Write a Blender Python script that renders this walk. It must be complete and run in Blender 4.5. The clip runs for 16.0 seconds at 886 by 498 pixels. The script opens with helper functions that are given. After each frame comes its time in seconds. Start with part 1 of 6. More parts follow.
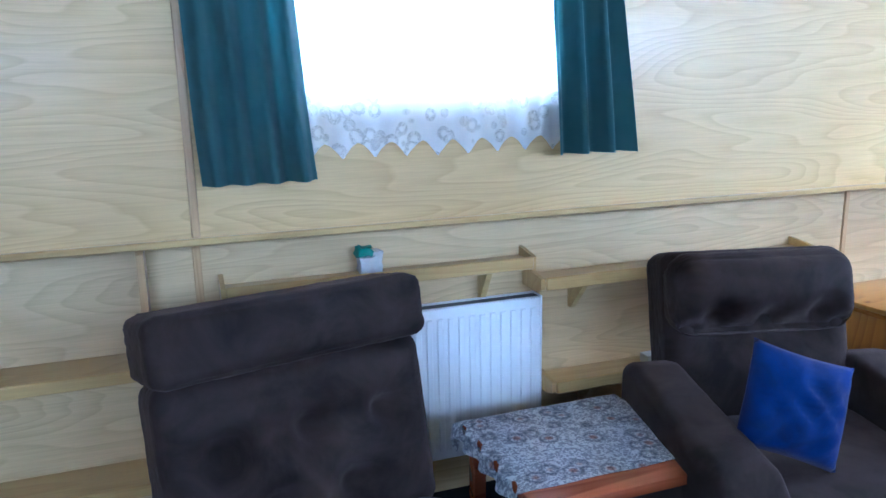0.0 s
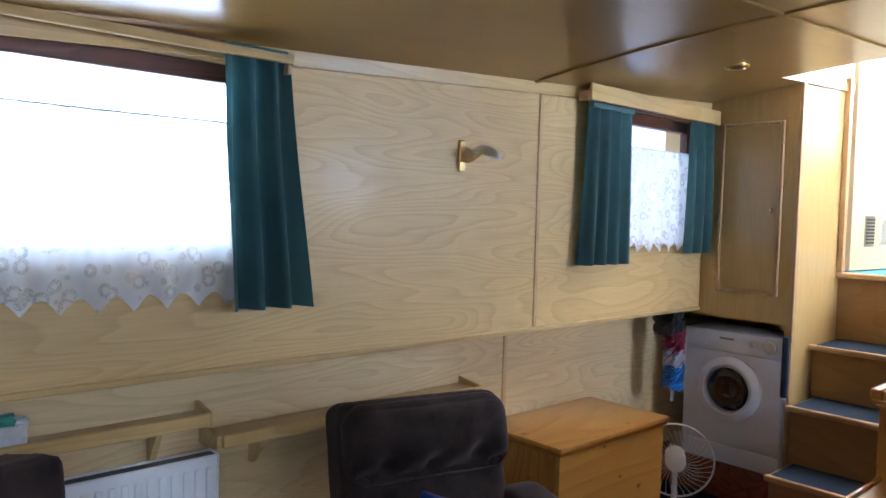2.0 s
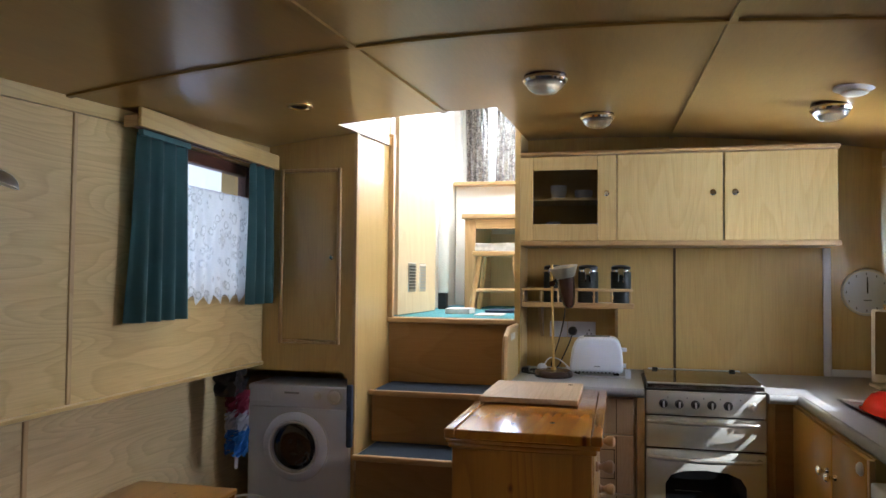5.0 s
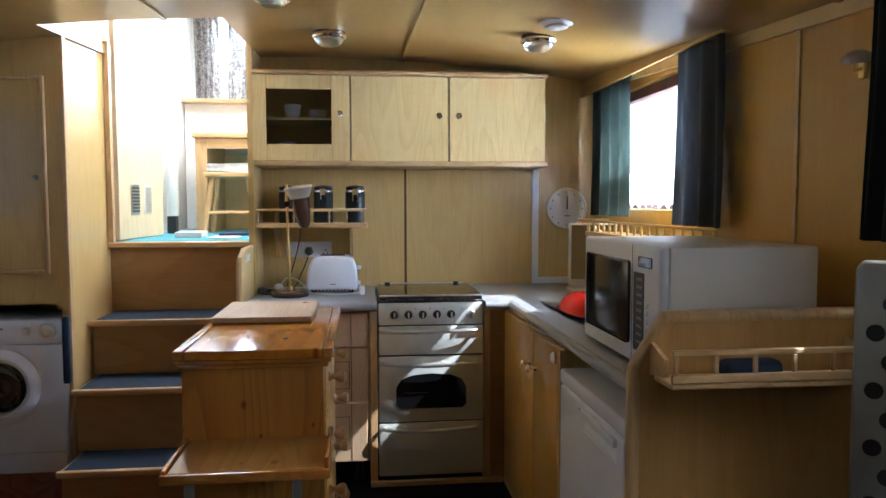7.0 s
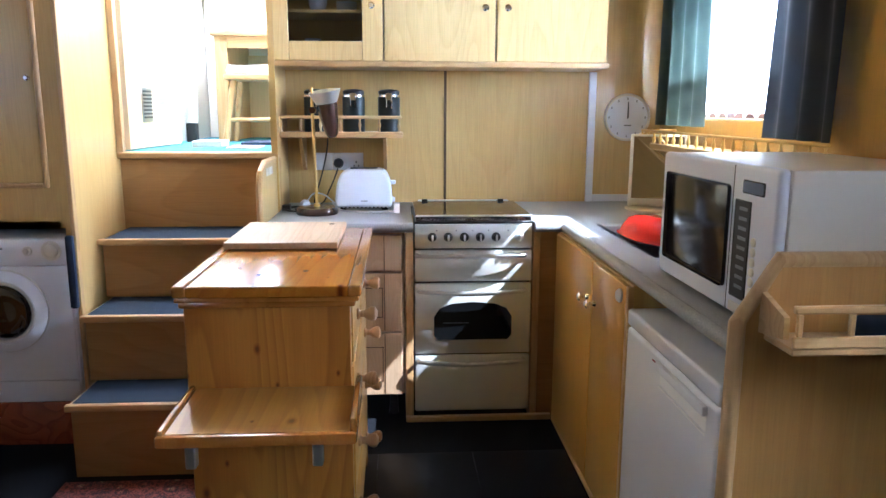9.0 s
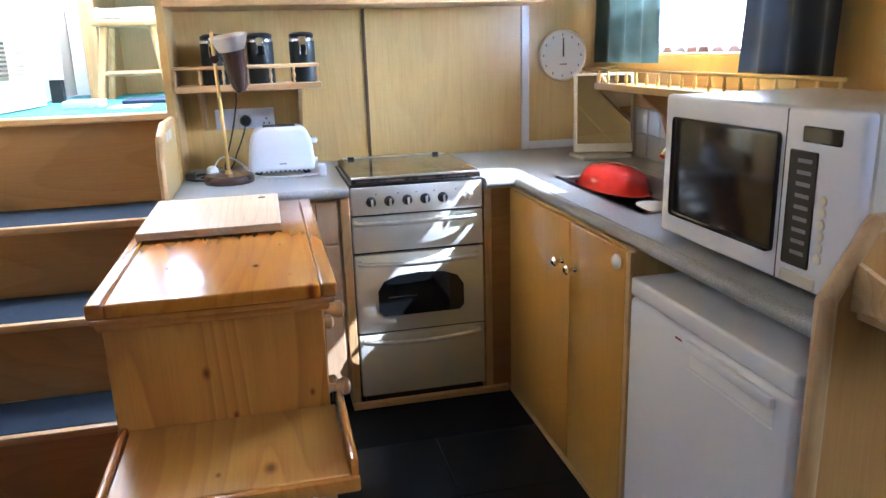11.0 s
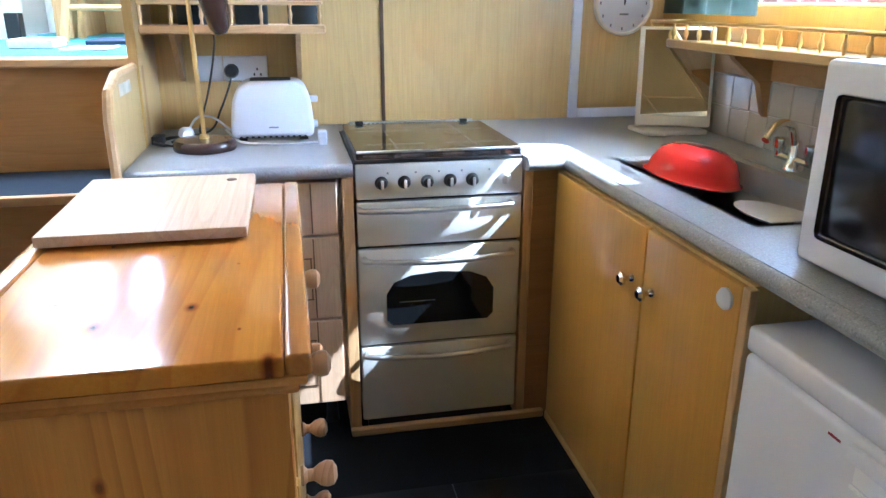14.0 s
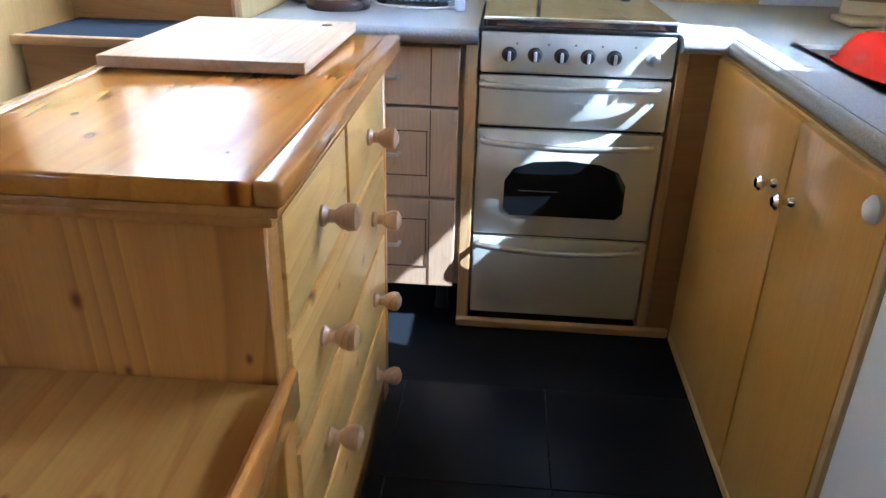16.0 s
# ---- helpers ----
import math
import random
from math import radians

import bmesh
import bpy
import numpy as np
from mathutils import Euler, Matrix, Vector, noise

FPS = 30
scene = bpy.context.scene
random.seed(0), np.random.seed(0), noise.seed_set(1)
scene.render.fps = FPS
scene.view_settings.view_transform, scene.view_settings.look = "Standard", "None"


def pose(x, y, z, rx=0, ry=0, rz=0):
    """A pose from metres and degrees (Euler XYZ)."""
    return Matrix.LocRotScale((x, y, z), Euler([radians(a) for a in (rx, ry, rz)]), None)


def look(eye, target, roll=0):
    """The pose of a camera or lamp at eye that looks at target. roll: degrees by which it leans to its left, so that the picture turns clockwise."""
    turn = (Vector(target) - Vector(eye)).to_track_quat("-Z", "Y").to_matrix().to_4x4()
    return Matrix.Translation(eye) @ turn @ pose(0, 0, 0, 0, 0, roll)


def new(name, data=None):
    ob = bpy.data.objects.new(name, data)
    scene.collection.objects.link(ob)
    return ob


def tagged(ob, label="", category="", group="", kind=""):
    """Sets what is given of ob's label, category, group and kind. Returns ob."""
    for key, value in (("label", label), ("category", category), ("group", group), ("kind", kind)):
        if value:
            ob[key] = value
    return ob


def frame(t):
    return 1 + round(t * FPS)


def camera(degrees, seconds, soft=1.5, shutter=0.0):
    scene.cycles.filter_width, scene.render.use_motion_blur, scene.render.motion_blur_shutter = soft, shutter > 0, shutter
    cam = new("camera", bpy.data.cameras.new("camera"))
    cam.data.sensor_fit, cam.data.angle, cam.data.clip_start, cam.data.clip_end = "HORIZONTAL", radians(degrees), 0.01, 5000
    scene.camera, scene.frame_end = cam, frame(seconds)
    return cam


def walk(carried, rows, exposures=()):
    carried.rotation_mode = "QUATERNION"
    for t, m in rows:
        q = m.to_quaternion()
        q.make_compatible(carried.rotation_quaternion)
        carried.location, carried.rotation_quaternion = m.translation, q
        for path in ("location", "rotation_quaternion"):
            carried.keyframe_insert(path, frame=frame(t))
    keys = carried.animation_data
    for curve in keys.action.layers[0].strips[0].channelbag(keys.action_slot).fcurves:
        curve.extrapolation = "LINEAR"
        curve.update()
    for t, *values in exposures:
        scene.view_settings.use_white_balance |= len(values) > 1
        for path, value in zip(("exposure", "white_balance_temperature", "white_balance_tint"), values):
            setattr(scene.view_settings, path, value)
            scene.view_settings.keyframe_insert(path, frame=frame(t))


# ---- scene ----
cam = camera(62.0, 16.0)
PATH = [
    (0, (-0.133, -0.04, 1.391), (0.527, 1.801, 0.975), -1.2),
    (0.5, (-0.11, -0.041, 1.447), (0.802, 1.692, 1.044), 0.3),
    (0.8, (-0.117, -0.044, 1.446), (0.91, 1.64, 1.112), 0.9),
    (1, (-0.09, -0.057, 1.48), (0.969, 1.611, 1.168), 0.9),
    (1.5, (-0.078, -0.065, 1.503), (1.114, 1.53, 1.31), 0.7),
    (2, (-0.055, -0.098, 1.511), (1.284, 1.385, 1.41), 1.6),
    (2.5, (-0.046, -0.078, 1.514), (1.446, 1.253, 1.496), 2.7),
    (3, (0.015, -0.043, 1.499), (1.636, 1.128, 1.528), 2.9),
    (3.5, (0.156, 0.021, 1.494), (1.866, 1.056, 1.549), 1.3),
    (4, (0.224, 0.06, 1.484), (1.989, 0.998, 1.557), 1.5),
    (4.5, (0.222, 0.111, 1.469), (2.084, 0.836, 1.544), 0.6),
    (5, (0.213, 0.168, 1.468), (2.157, 0.631, 1.545), 0.5),
    (5.2, (0.209, 0.175, 1.468), (2.174, 0.539, 1.547), 0.7),
    (7.3, (0.186, 0.122, 1.443), (2.163, -0.134, 1.289), 0.4),
    (7.5, (0.208, 0.128, 1.442), (2.184, -0.115, 1.254), 1.3),
    (8, (0.344, 0.09, 1.437), (2.311, -0.177, 1.193), -0.1),
    (8.5, (0.507, 0.066, 1.448), (2.479, -0.071, 1.142), 0.1),
    (9, (0.615, 0.117, 1.444), (2.577, -0.006, 1.073), 0.2),
    (9.5, (0.726, 0.25, 1.441), (2.665, -0.023, 1.036), -1.4),
    (9.7, (0.761, 0.276, 1.44), (2.69, -0.046, 1.02), -1.1),
    (11.8, (1.242, 0.417, 1.482), (3.061, -0.142, 0.867), -1.7),
    (12, (1.289, 0.462, 1.499), (3.077, -0.164, 0.859), -1.1),
    (12.5, (1.378, 0.496, 1.496), (3.104, -0.251, 0.816), -0.7),
    (13, (1.475, 0.465, 1.458), (3.213, -0.268, 0.795), 0.5),
    (13.5, (1.567, 0.275, 1.47), (3.396, -0.201, 0.816), 0.8),
    (14, (1.673, 0.224, 1.415), (3.529, -0.16, 0.776), 0.2),
    (14.5, (1.772, 0.183, 1.363), (3.611, -0.177, 0.664), 2.2),
    (15, (1.781, 0.081, 1.309), (3.607, -0.14, 0.526), 3.6),
    (15.5, (1.769, 0.023, 1.285), (3.58, 0.002, 0.436), 2.0),
    (16, (1.796, -0.022, 1.275), (3.594, 0.11, 0.409), 1.4),
]
EXPOSURES = [(0.0, 3.05, 4350, 9), (0.8, 2.95, 4450, 10), (1.5, 2.35, 4950, 14), (2.0, 1.9, 5450, 15), (2.5, 1.7, 5900, 15), (3.0, 1.6, 6100, 15), (3.5, 1.4, 6050, 15), (5.2, 1.1, 5800, 12), (7.5, 1.75, 5250, 11), (9.0, 2.45, 5050, 13), (9.7, 2.45, 5000, 13), (12.0, 2.8, 4850, 13), (13.5, 2.75, 4750, 11), (14.5, 2.7, 4550, 9), (16.0, 2.6, 4500, 8)]
walk(cam, [(t, look(eye, target, roll)) for t, eye, target, roll in PATH], EXPOSURES)

# ---- world, sun, large lights ----
world = bpy.data.worlds.new("world")
scene.world = world
world.use_nodes = True
_nt = world.node_tree
_sky = _nt.nodes.new("ShaderNodeTexSky")
_sky.sky_type, _sky.sun_disc = "NISHITA", False
SUN_WAY = Vector((0.28, 1.0, -1.1)).normalized()
_sky.sun_elevation = math.asin(-SUN_WAY.z)
_sky.sun_rotation = math.atan2(-SUN_WAY.x, -SUN_WAY.y)
_nt.links.new(_sky.outputs[0], _nt.nodes["Background"].inputs[0])
_nt.nodes["Background"].inputs[1].default_value = 0.05

sun = new("sun", bpy.data.lights.new("sun", "SUN"))
sun.data.energy, sun.data.angle, sun.data.color = 5.0, radians(0.5), (1.0, 0.95, 0.86)
sun.matrix_world = look((3, -8, 8), Vector((3, -8, 8)) + SUN_WAY)


def window_light(name, x, y, z, wide, high, way, watts, color):
    lamp = new(name, bpy.data.lights.new(name, "AREA"))
    lamp.data.shape, lamp.data.size, lamp.data.size_y = "RECTANGLE", wide, high
    lamp.data.energy, lamp.data.color = watts, color
    lamp.matrix_world = look((x, y, z), (x + way[0], y + way[1], z + way[2]))
    return lamp


SKYLIGHT = (0.76, 0.88, 1.0)
window_light("window_daylight", 0.55, 2.16, 1.62, 1.0, 0.62, (0, -1, -0.12), 5.5, SKYLIGHT)
window_light("window_daylight", 3.22, 2.62, 1.75, 0.9, 0.5, (0, -1, -0.12), 1.6, SKYLIGHT)
window_light("window_daylight", 0.9, -1.62, 1.65, 1.0, 0.62, (-0.9, 1, -0.3), 3.2, SKYLIGHT)
window_light("window_daylight", -1.2, -1.62, 1.65, 1.0, 0.62, (0.15, 1, -0.25), 5.0, SKYLIGHT)
window_light("window_daylight", 3.72, -1.66, 1.72, 0.9, 0.5, (0.1, 1, -0.1), 24, SKYLIGHT)
# Added fill lamp under the solid roof, to brighten wheelhouse and steps.
window_light("hatch_daylight", 4.6, 0.7, 3.27, 1.8, 1.2, (-0.1, 0, -1), 52, (1.0, 0.97, 0.92))
window_light("wheelhouse_daylight", 6.60, 0.80, 2.68, 1.1, 0.7, (-1, 0, -0.25), 22, SKYLIGHT)
window_light("wheelhouse_daylight", 5.70, -1.28, 2.78, 1.3, 0.6, (0, 1, -0.25), 22, (1.0, 0.97, 0.92))


# ---- materials ----
def material(name):
    m = bpy.data.materials.new(name)
    m.use_nodes = True
    return m, m.node_tree, m.node_tree.nodes["Principled BSDF"]


def node(nt, kind, **values):
    n = nt.nodes.new(kind)
    for k, v in values.items():
        n.inputs[k].default_value = v
    return n


def ramp(nt, source, stops):
    r = nt.nodes.new("ShaderNodeValToRGB")
    el = r.color_ramp.elements
    while len(el) < len(stops):
        el.new(0.5)
    for e, (p, c) in zip(el, stops):
        e.position, e.color = p, (*c, 1)
    nt.links.new(source, r.inputs[0])
    return r


def bump(nt, bsdf, height, strength, distance=0.002):
    b = node(nt, "ShaderNodeBump", Strength=strength, Distance=distance)
    nt.links.new(height, b.inputs["Height"])
    nt.links.new(b.outputs[0], bsdf.inputs["Normal"])


def shift(nt, amount):
    """Object coordinates, moved by each object's own random number."""
    co, info = nt.nodes.new("ShaderNodeTexCoord"), nt.nodes.new("ShaderNodeObjectInfo")
    mul = nt.nodes.new("ShaderNodeMath")
    mul.operation = "MULTIPLY"
    mul.inputs[1].default_value = amount
    nt.links.new(info.outputs["Random"], mul.inputs[0])
    add = nt.nodes.new("ShaderNodeVectorMath")
    nt.links.new(co.outputs["Object"], add.inputs[0])
    nt.links.new(mul.outputs[0], add.inputs[1])
    return add.outputs[0]


def wood(name, light, dark, along="x", rings=26.0, size=3.2, rough=0.35, knots=0.0, contrast=0.75, coat=0.0, planks=0.0, across="y", flat=""):
    """Wood or veneer with cathedral grain that runs along one axis."""
    m, nt, bsdf = material(name)
    at = shift(nt, 9.0)
    mp = nt.nodes.new("ShaderNodeMapping")
    mp.inputs["Scale"].default_value = {"x": (0.16, 1, 1), "y": (1, 0.16, 1), "z": (1, 1, 0.16)}[along]
    nt.links.new(at, mp.inputs[0])
    big = node(nt, "ShaderNodeTexNoise", Scale=size, Detail=1.5, Roughness=0.45, Distortion=0.25)
    nt.links.new(mp.outputs[0], big.inputs["Vector"])
    mul = nt.nodes.new("ShaderNodeMath")
    mul.operation = "MULTIPLY"
    mul.inputs[1].default_value = rings
    nt.links.new(big.outputs[0], mul.inputs[0])
    saw = nt.nodes.new("ShaderNodeMath")
    saw.operation = "FRACT"
    nt.links.new(mul.outputs[0], saw.inputs[0])
    mp2 = nt.nodes.new("ShaderNodeMapping")
    mp2.inputs["Scale"].default_value = {"x": (0.03, 1, 1), "y": (1, 0.03, 1), "z": (1, 1, 0.03)}[along]
    nt.links.new(at, mp2.inputs[0])
    fine = node(nt, "ShaderNodeTexNoise", Scale=170.0, Detail=3.0, Roughness=0.7)
    nt.links.new(mp2.outputs[0], fine.inputs["Vector"])
    stain = node(nt, "ShaderNodeTexNoise", Scale=1.3, Detail=3.0)
    nt.links.new(at, stain.inputs["Vector"])
    mid = [a * (1 - contrast * 0.35) + b * contrast * 0.35 for a, b in zip(light, dark)]
    low = [a * (1 - contrast) + b * contrast for a, b in zip(light, dark)]
    col = ramp(nt, saw.outputs[0], [(0.0, light), (0.55, mid), (0.9, low), (1.0, light)])
    mix = nt.nodes.new("ShaderNodeMix")
    mix.data_type, mix.blend_type = "RGBA", "MULTIPLY"
    mix.inputs["Factor"].default_value = 0.32
    fr = ramp(nt, fine.outputs[0], [(0.3, (0.62, 0.58, 0.52)), (0.62, (1, 1, 1))])
    nt.links.new(col.outputs[0], mix.inputs["A"])
    nt.links.new(fr.outputs[0], mix.inputs["B"])
    mix2 = nt.nodes.new("ShaderNodeMix")
    mix2.data_type, mix2.blend_type = "RGBA", "MULTIPLY"
    mix2.inputs["Factor"].default_value = 0.5
    sr = ramp(nt, stain.outputs[0], [(0.3, (0.72, 0.68, 0.62)), (0.65, (1, 1, 1))])
    nt.links.new(mix.outputs["Result"], mix2.inputs["A"])
    nt.links.new(sr.outputs[0], mix2.inputs["B"])
    out = mix2.outputs["Result"]
    if planks:
        wm = nt.nodes.new("ShaderNodeMapping")
        k = 1 / planks
        wm.inputs["Scale"].default_value = {"x": (k, 0, 0), "y": (0, k, 0), "z": (0, 0, k)}[across]
        nt.links.new(at, wm.inputs[0])
        fl = nt.nodes.new("ShaderNodeVectorMath")
        fl.operation = "FLOOR"
        nt.links.new(wm.outputs[0], fl.inputs[0])
        wn = nt.nodes.new("ShaderNodeTexWhiteNoise")
        nt.links.new(fl.outputs[0], wn.inputs["Vector"])
        pr = ramp(nt, wn.outputs[0], [(0.0, (0.8, 0.74, 0.66)), (1.0, (1, 1, 1))])
        mp_ = nt.nodes.new("ShaderNodeMix")
        mp_.data_type, mp_.blend_type = "RGBA", "MULTIPLY"
        mp_.inputs["Factor"].default_value = 0.5
        nt.links.new(out, mp_.inputs["A"])
        nt.links.new(pr.outputs[0], mp_.inputs["B"])
        out = mp_.outputs["Result"]
    if knots:
        vo = node(nt, "ShaderNodeTexVoronoi", Scale=knots)
        mk = nt.nodes.new("ShaderNodeMapping")
        mk.inputs["Scale"].default_value = [0.0 if a == flat else 0.6 if a == along else 1.0 for a in "xyz"]
        nt.links.new(at, mk.inputs[0])
        if flat:
            vo.voronoi_dimensions = "2D"
            apart, pair = nt.nodes.new("ShaderNodeSeparateXYZ"), nt.nodes.new("ShaderNodeCombineXYZ")
            nt.links.new(mk.outputs[0], apart.inputs[0])
            for k, axis in enumerate(a for a in range(3) if "xyz"[a] != flat):
                nt.links.new(apart.outputs[axis], pair.inputs[k])
            nt.links.new(pair.outputs[0], vo.inputs["Vector"])
        else:
            nt.links.new(mk.outputs[0], vo.inputs["Vector"])
        far = nt.nodes.new("ShaderNodeMath")
        far.operation = "DIVIDE"
        keep = ramp(nt, vo.outputs["Color"], [(0.22, (0.03, 0.03, 0.03)), (0.7, (0.9, 0.9, 0.9))])
        nt.links.new(vo.outputs["Distance"], far.inputs[0])
        nt.links.new(keep.outputs[0], far.inputs[1])
        kr = ramp(nt, far.outputs[0], [(0.03, (0.22, 0.09, 0.045)), (0.06, (0.6, 0.4, 0.24)), (0.12, (1, 1, 1))])
        mk2 = nt.nodes.new("ShaderNodeMix")
        mk2.data_type, mk2.blend_type = "RGBA", "MULTIPLY"
        mk2.inputs["Factor"].default_value = 0.9
        nt.links.new(out, mk2.inputs["A"])
        nt.links.new(kr.outputs[0], mk2.inputs["B"])
        out = mk2.outputs["Result"]
    nt.links.new(out, bsdf.inputs["Base Color"])
    bsdf.inputs["Roughness"].default_value = rough
    bsdf.inputs["Coat Weight"].default_value = coat
    bsdf.inputs["Coat Roughness"].default_value = 0.12
    bump(nt, bsdf, fine.outputs[0], 0.12, 0.001)
    return m


def plain(name, color, rough=0.5, metal=0.0, spots=0.12, size=6.0, grain=0.05, coat=0.0, sheen=0.0):
    """Paint, plastic, metal or cloth: an even colour with smudges and a fine relief."""
    m, nt, bsdf = material(name)
    at = shift(nt, 5.0)
    big = node(nt, "ShaderNodeTexNoise", Scale=size, Detail=4.0)
    nt.links.new(at, big.inputs["Vector"])
    c = ramp(nt, big.outputs[0], [(0.3, [v * (1 - spots) for v in color]), (0.7, color)])
    nt.links.new(c.outputs[0], bsdf.inputs["Base Color"])
    r = ramp(nt, big.outputs[0], [(0.3, [rough * 0.95] * 3), (0.7, [min(1, rough * 1.06)] * 3)])
    nt.links.new(r.outputs[0], bsdf.inputs["Roughness"])
    bsdf.inputs["Metallic"].default_value = metal
    bsdf.inputs["Coat Weight"].default_value = coat
    bsdf.inputs["Sheen Weight"].default_value = sheen
    bsdf.inputs["Sheen Roughness"].default_value = 0.35
    fine = node(nt, "ShaderNodeTexNoise", Scale=260.0, Detail=2.0)
    nt.links.new(at, fine.inputs["Vector"])
    bump(nt, bsdf, fine.outputs[0], grain, 0.001)
    return m


def speckled(name, base, dark, light, scale=240.0, rough=0.35):
    m, nt, bsdf = material(name)
    at = shift(nt, 3.0)
    a = node(nt, "ShaderNodeTexNoise", Scale=scale, Detail=2.0, Roughness=0.7)
    nt.links.new(at, a.inputs["Vector"])
    c = ramp(nt, a.outputs[0], [(0.34, dark), (0.46, base), (0.58, base), (0.68, light)])
    nt.links.new(c.outputs[0], bsdf.inputs["Base Color"])
    bsdf.inputs["Roughness"].default_value = rough
    bsdf.inputs["Specular IOR Level"].default_value = 0.5 if rough < 0.6 else 0.12
    bump(nt, bsdf, a.outputs[0], 0.06, 0.001)
    return m


def velvet(name, color, tip):
    m, nt, bsdf = material(name)
    at = shift(nt, 3.0)
    a = node(nt, "ShaderNodeTexNoise", Scale=7.0, Detail=5.0, Roughness=0.6, Distortion=0.6)
    nt.links.new(at, a.inputs["Vector"])
    c = ramp(nt, a.outputs[0], [(0.35, color), (0.72, tip)])
    nt.links.new(c.outputs[0], bsdf.inputs["Base Color"])
    bsdf.inputs["Roughness"].default_value = 0.85
    bsdf.inputs["Specular IOR Level"].default_value = 0.2
    bsdf.inputs["Sheen Weight"].default_value = 0.14
    bsdf.inputs["Sheen Roughness"].default_value = 0.4
    bsdf.inputs["Sheen Tint"].default_value = (0.75, 0.52, 0.45, 1)
    fine = node(nt, "ShaderNodeTexNoise", Scale=420.0, Detail=2.0)
    nt.links.new(at, fine.inputs["Vector"])
    bump(nt, bsdf, fine.outputs[0], 0.35, 0.002)
    return m


def see_through(name, color=(1, 1, 1), rough=0.0):
    m, nt, bsdf = material(name)
    bsdf.inputs["Base Color"].default_value = (*color, 1)
    bsdf.inputs["Transmission Weight"].default_value = 1
    bsdf.inputs["Roughness"].default_value = rough
    bsdf.inputs["IOR"].default_value = 1.45
    return m


def lace(name):
    """White net: threads that let light through, with holes in a flowered pattern."""
    m, nt, bsdf = material(name)
    co = nt.nodes.new("ShaderNodeTexCoord")
    v = node(nt, "ShaderNodeTexVoronoi", Scale=240.0)
    v.feature = "DISTANCE_TO_EDGE"
    nt.links.new(co.outputs["Object"], v.inputs["Vector"])
    w = node(nt, "ShaderNodeTexVoronoi", Scale=21.0)
    nt.links.new(co.outputs["Object"], w.inputs["Vector"])
    a = ramp(nt, v.outputs["Distance"], [(0.05, (1, 1, 1)), (0.16, (0.45, 0.45, 0.45))])
    b = ramp(nt, w.outputs["Distance"], [(0.20, (0.95, 0.95, 0.95)), (0.30, (0.2, 0.2, 0.2)), (0.38, (0.2, 0.2, 0.2)), (0.46, (0.95, 0.95, 0.95))])
    mx = nt.nodes.new("ShaderNodeMix")
    mx.data_type, mx.blend_type = "RGBA", "LIGHTEN"
    mx.inputs["Factor"].default_value = 1.0
    nt.links.new(a.outputs[0], mx.inputs["A"])
    nt.links.new(b.outputs[0], mx.inputs["B"])
    tl, tr, df = (nt.nodes.new("ShaderNodeBsdf" + k) for k in ("Translucent", "Transparent", "Diffuse"))
    tl.inputs[0].default_value = df.inputs[0].default_value = (0.95, 0.96, 0.97, 1)
    half = nt.nodes.new("ShaderNodeMixShader")
    half.inputs[0].default_value = 0.48
    nt.links.new(df.outputs[0], half.inputs[1])
    nt.links.new(tl.outputs[0], half.inputs[2])
    full = nt.nodes.new("ShaderNodeMixShader")
    nt.links.new(mx.outputs["Result"], full.inputs[0])
    nt.links.new(tr.outputs[0], full.inputs[1])
    nt.links.new(half.outputs[0], full.inputs[2])
    nt.links.new(full.outputs[0], nt.nodes["Material Output"].inputs[0])
    nt.nodes.remove(bsdf)
    return m


def curtain_cloth(name, color):
    m, nt, bsdf = material(name)
    co = nt.nodes.new("ShaderNodeTexCoord")
    fine = node(nt, "ShaderNodeTexNoise", Scale=300.0, Detail=2.0)
    nt.links.new(co.outputs["Object"], fine.inputs["Vector"])
    big = node(nt, "ShaderNodeTexNoise", Scale=5.0, Detail=3.0)
    nt.links.new(co.outputs["Object"], big.inputs["Vector"])
    c = ramp(nt, big.outputs[0], [(0.3, [v * 0.8 for v in color]), (0.7, color)])
    nt.links.new(c.outputs[0], bsdf.inputs["Base Color"])
    bsdf.inputs["Roughness"].default_value = 0.75
    bsdf.inputs["Sheen Weight"].default_value = 0.25
    bump(nt, bsdf, fine.outputs[0], 0.2, 0.001)
    tl = nt.nodes.new("ShaderNodeBsdfTranslucent")
    nt.links.new(c.outputs[0], tl.inputs[0])
    mx = nt.nodes.new("ShaderNodeMixShader")
    mx.inputs[0].default_value = 0.18
    nt.links.new(bsdf.outputs[0], mx.inputs[1])
    nt.links.new(tl.outputs[0], mx.inputs[2])
    nt.links.new(mx.outputs[0], nt.nodes["Material Output"].inputs[0])
    return m


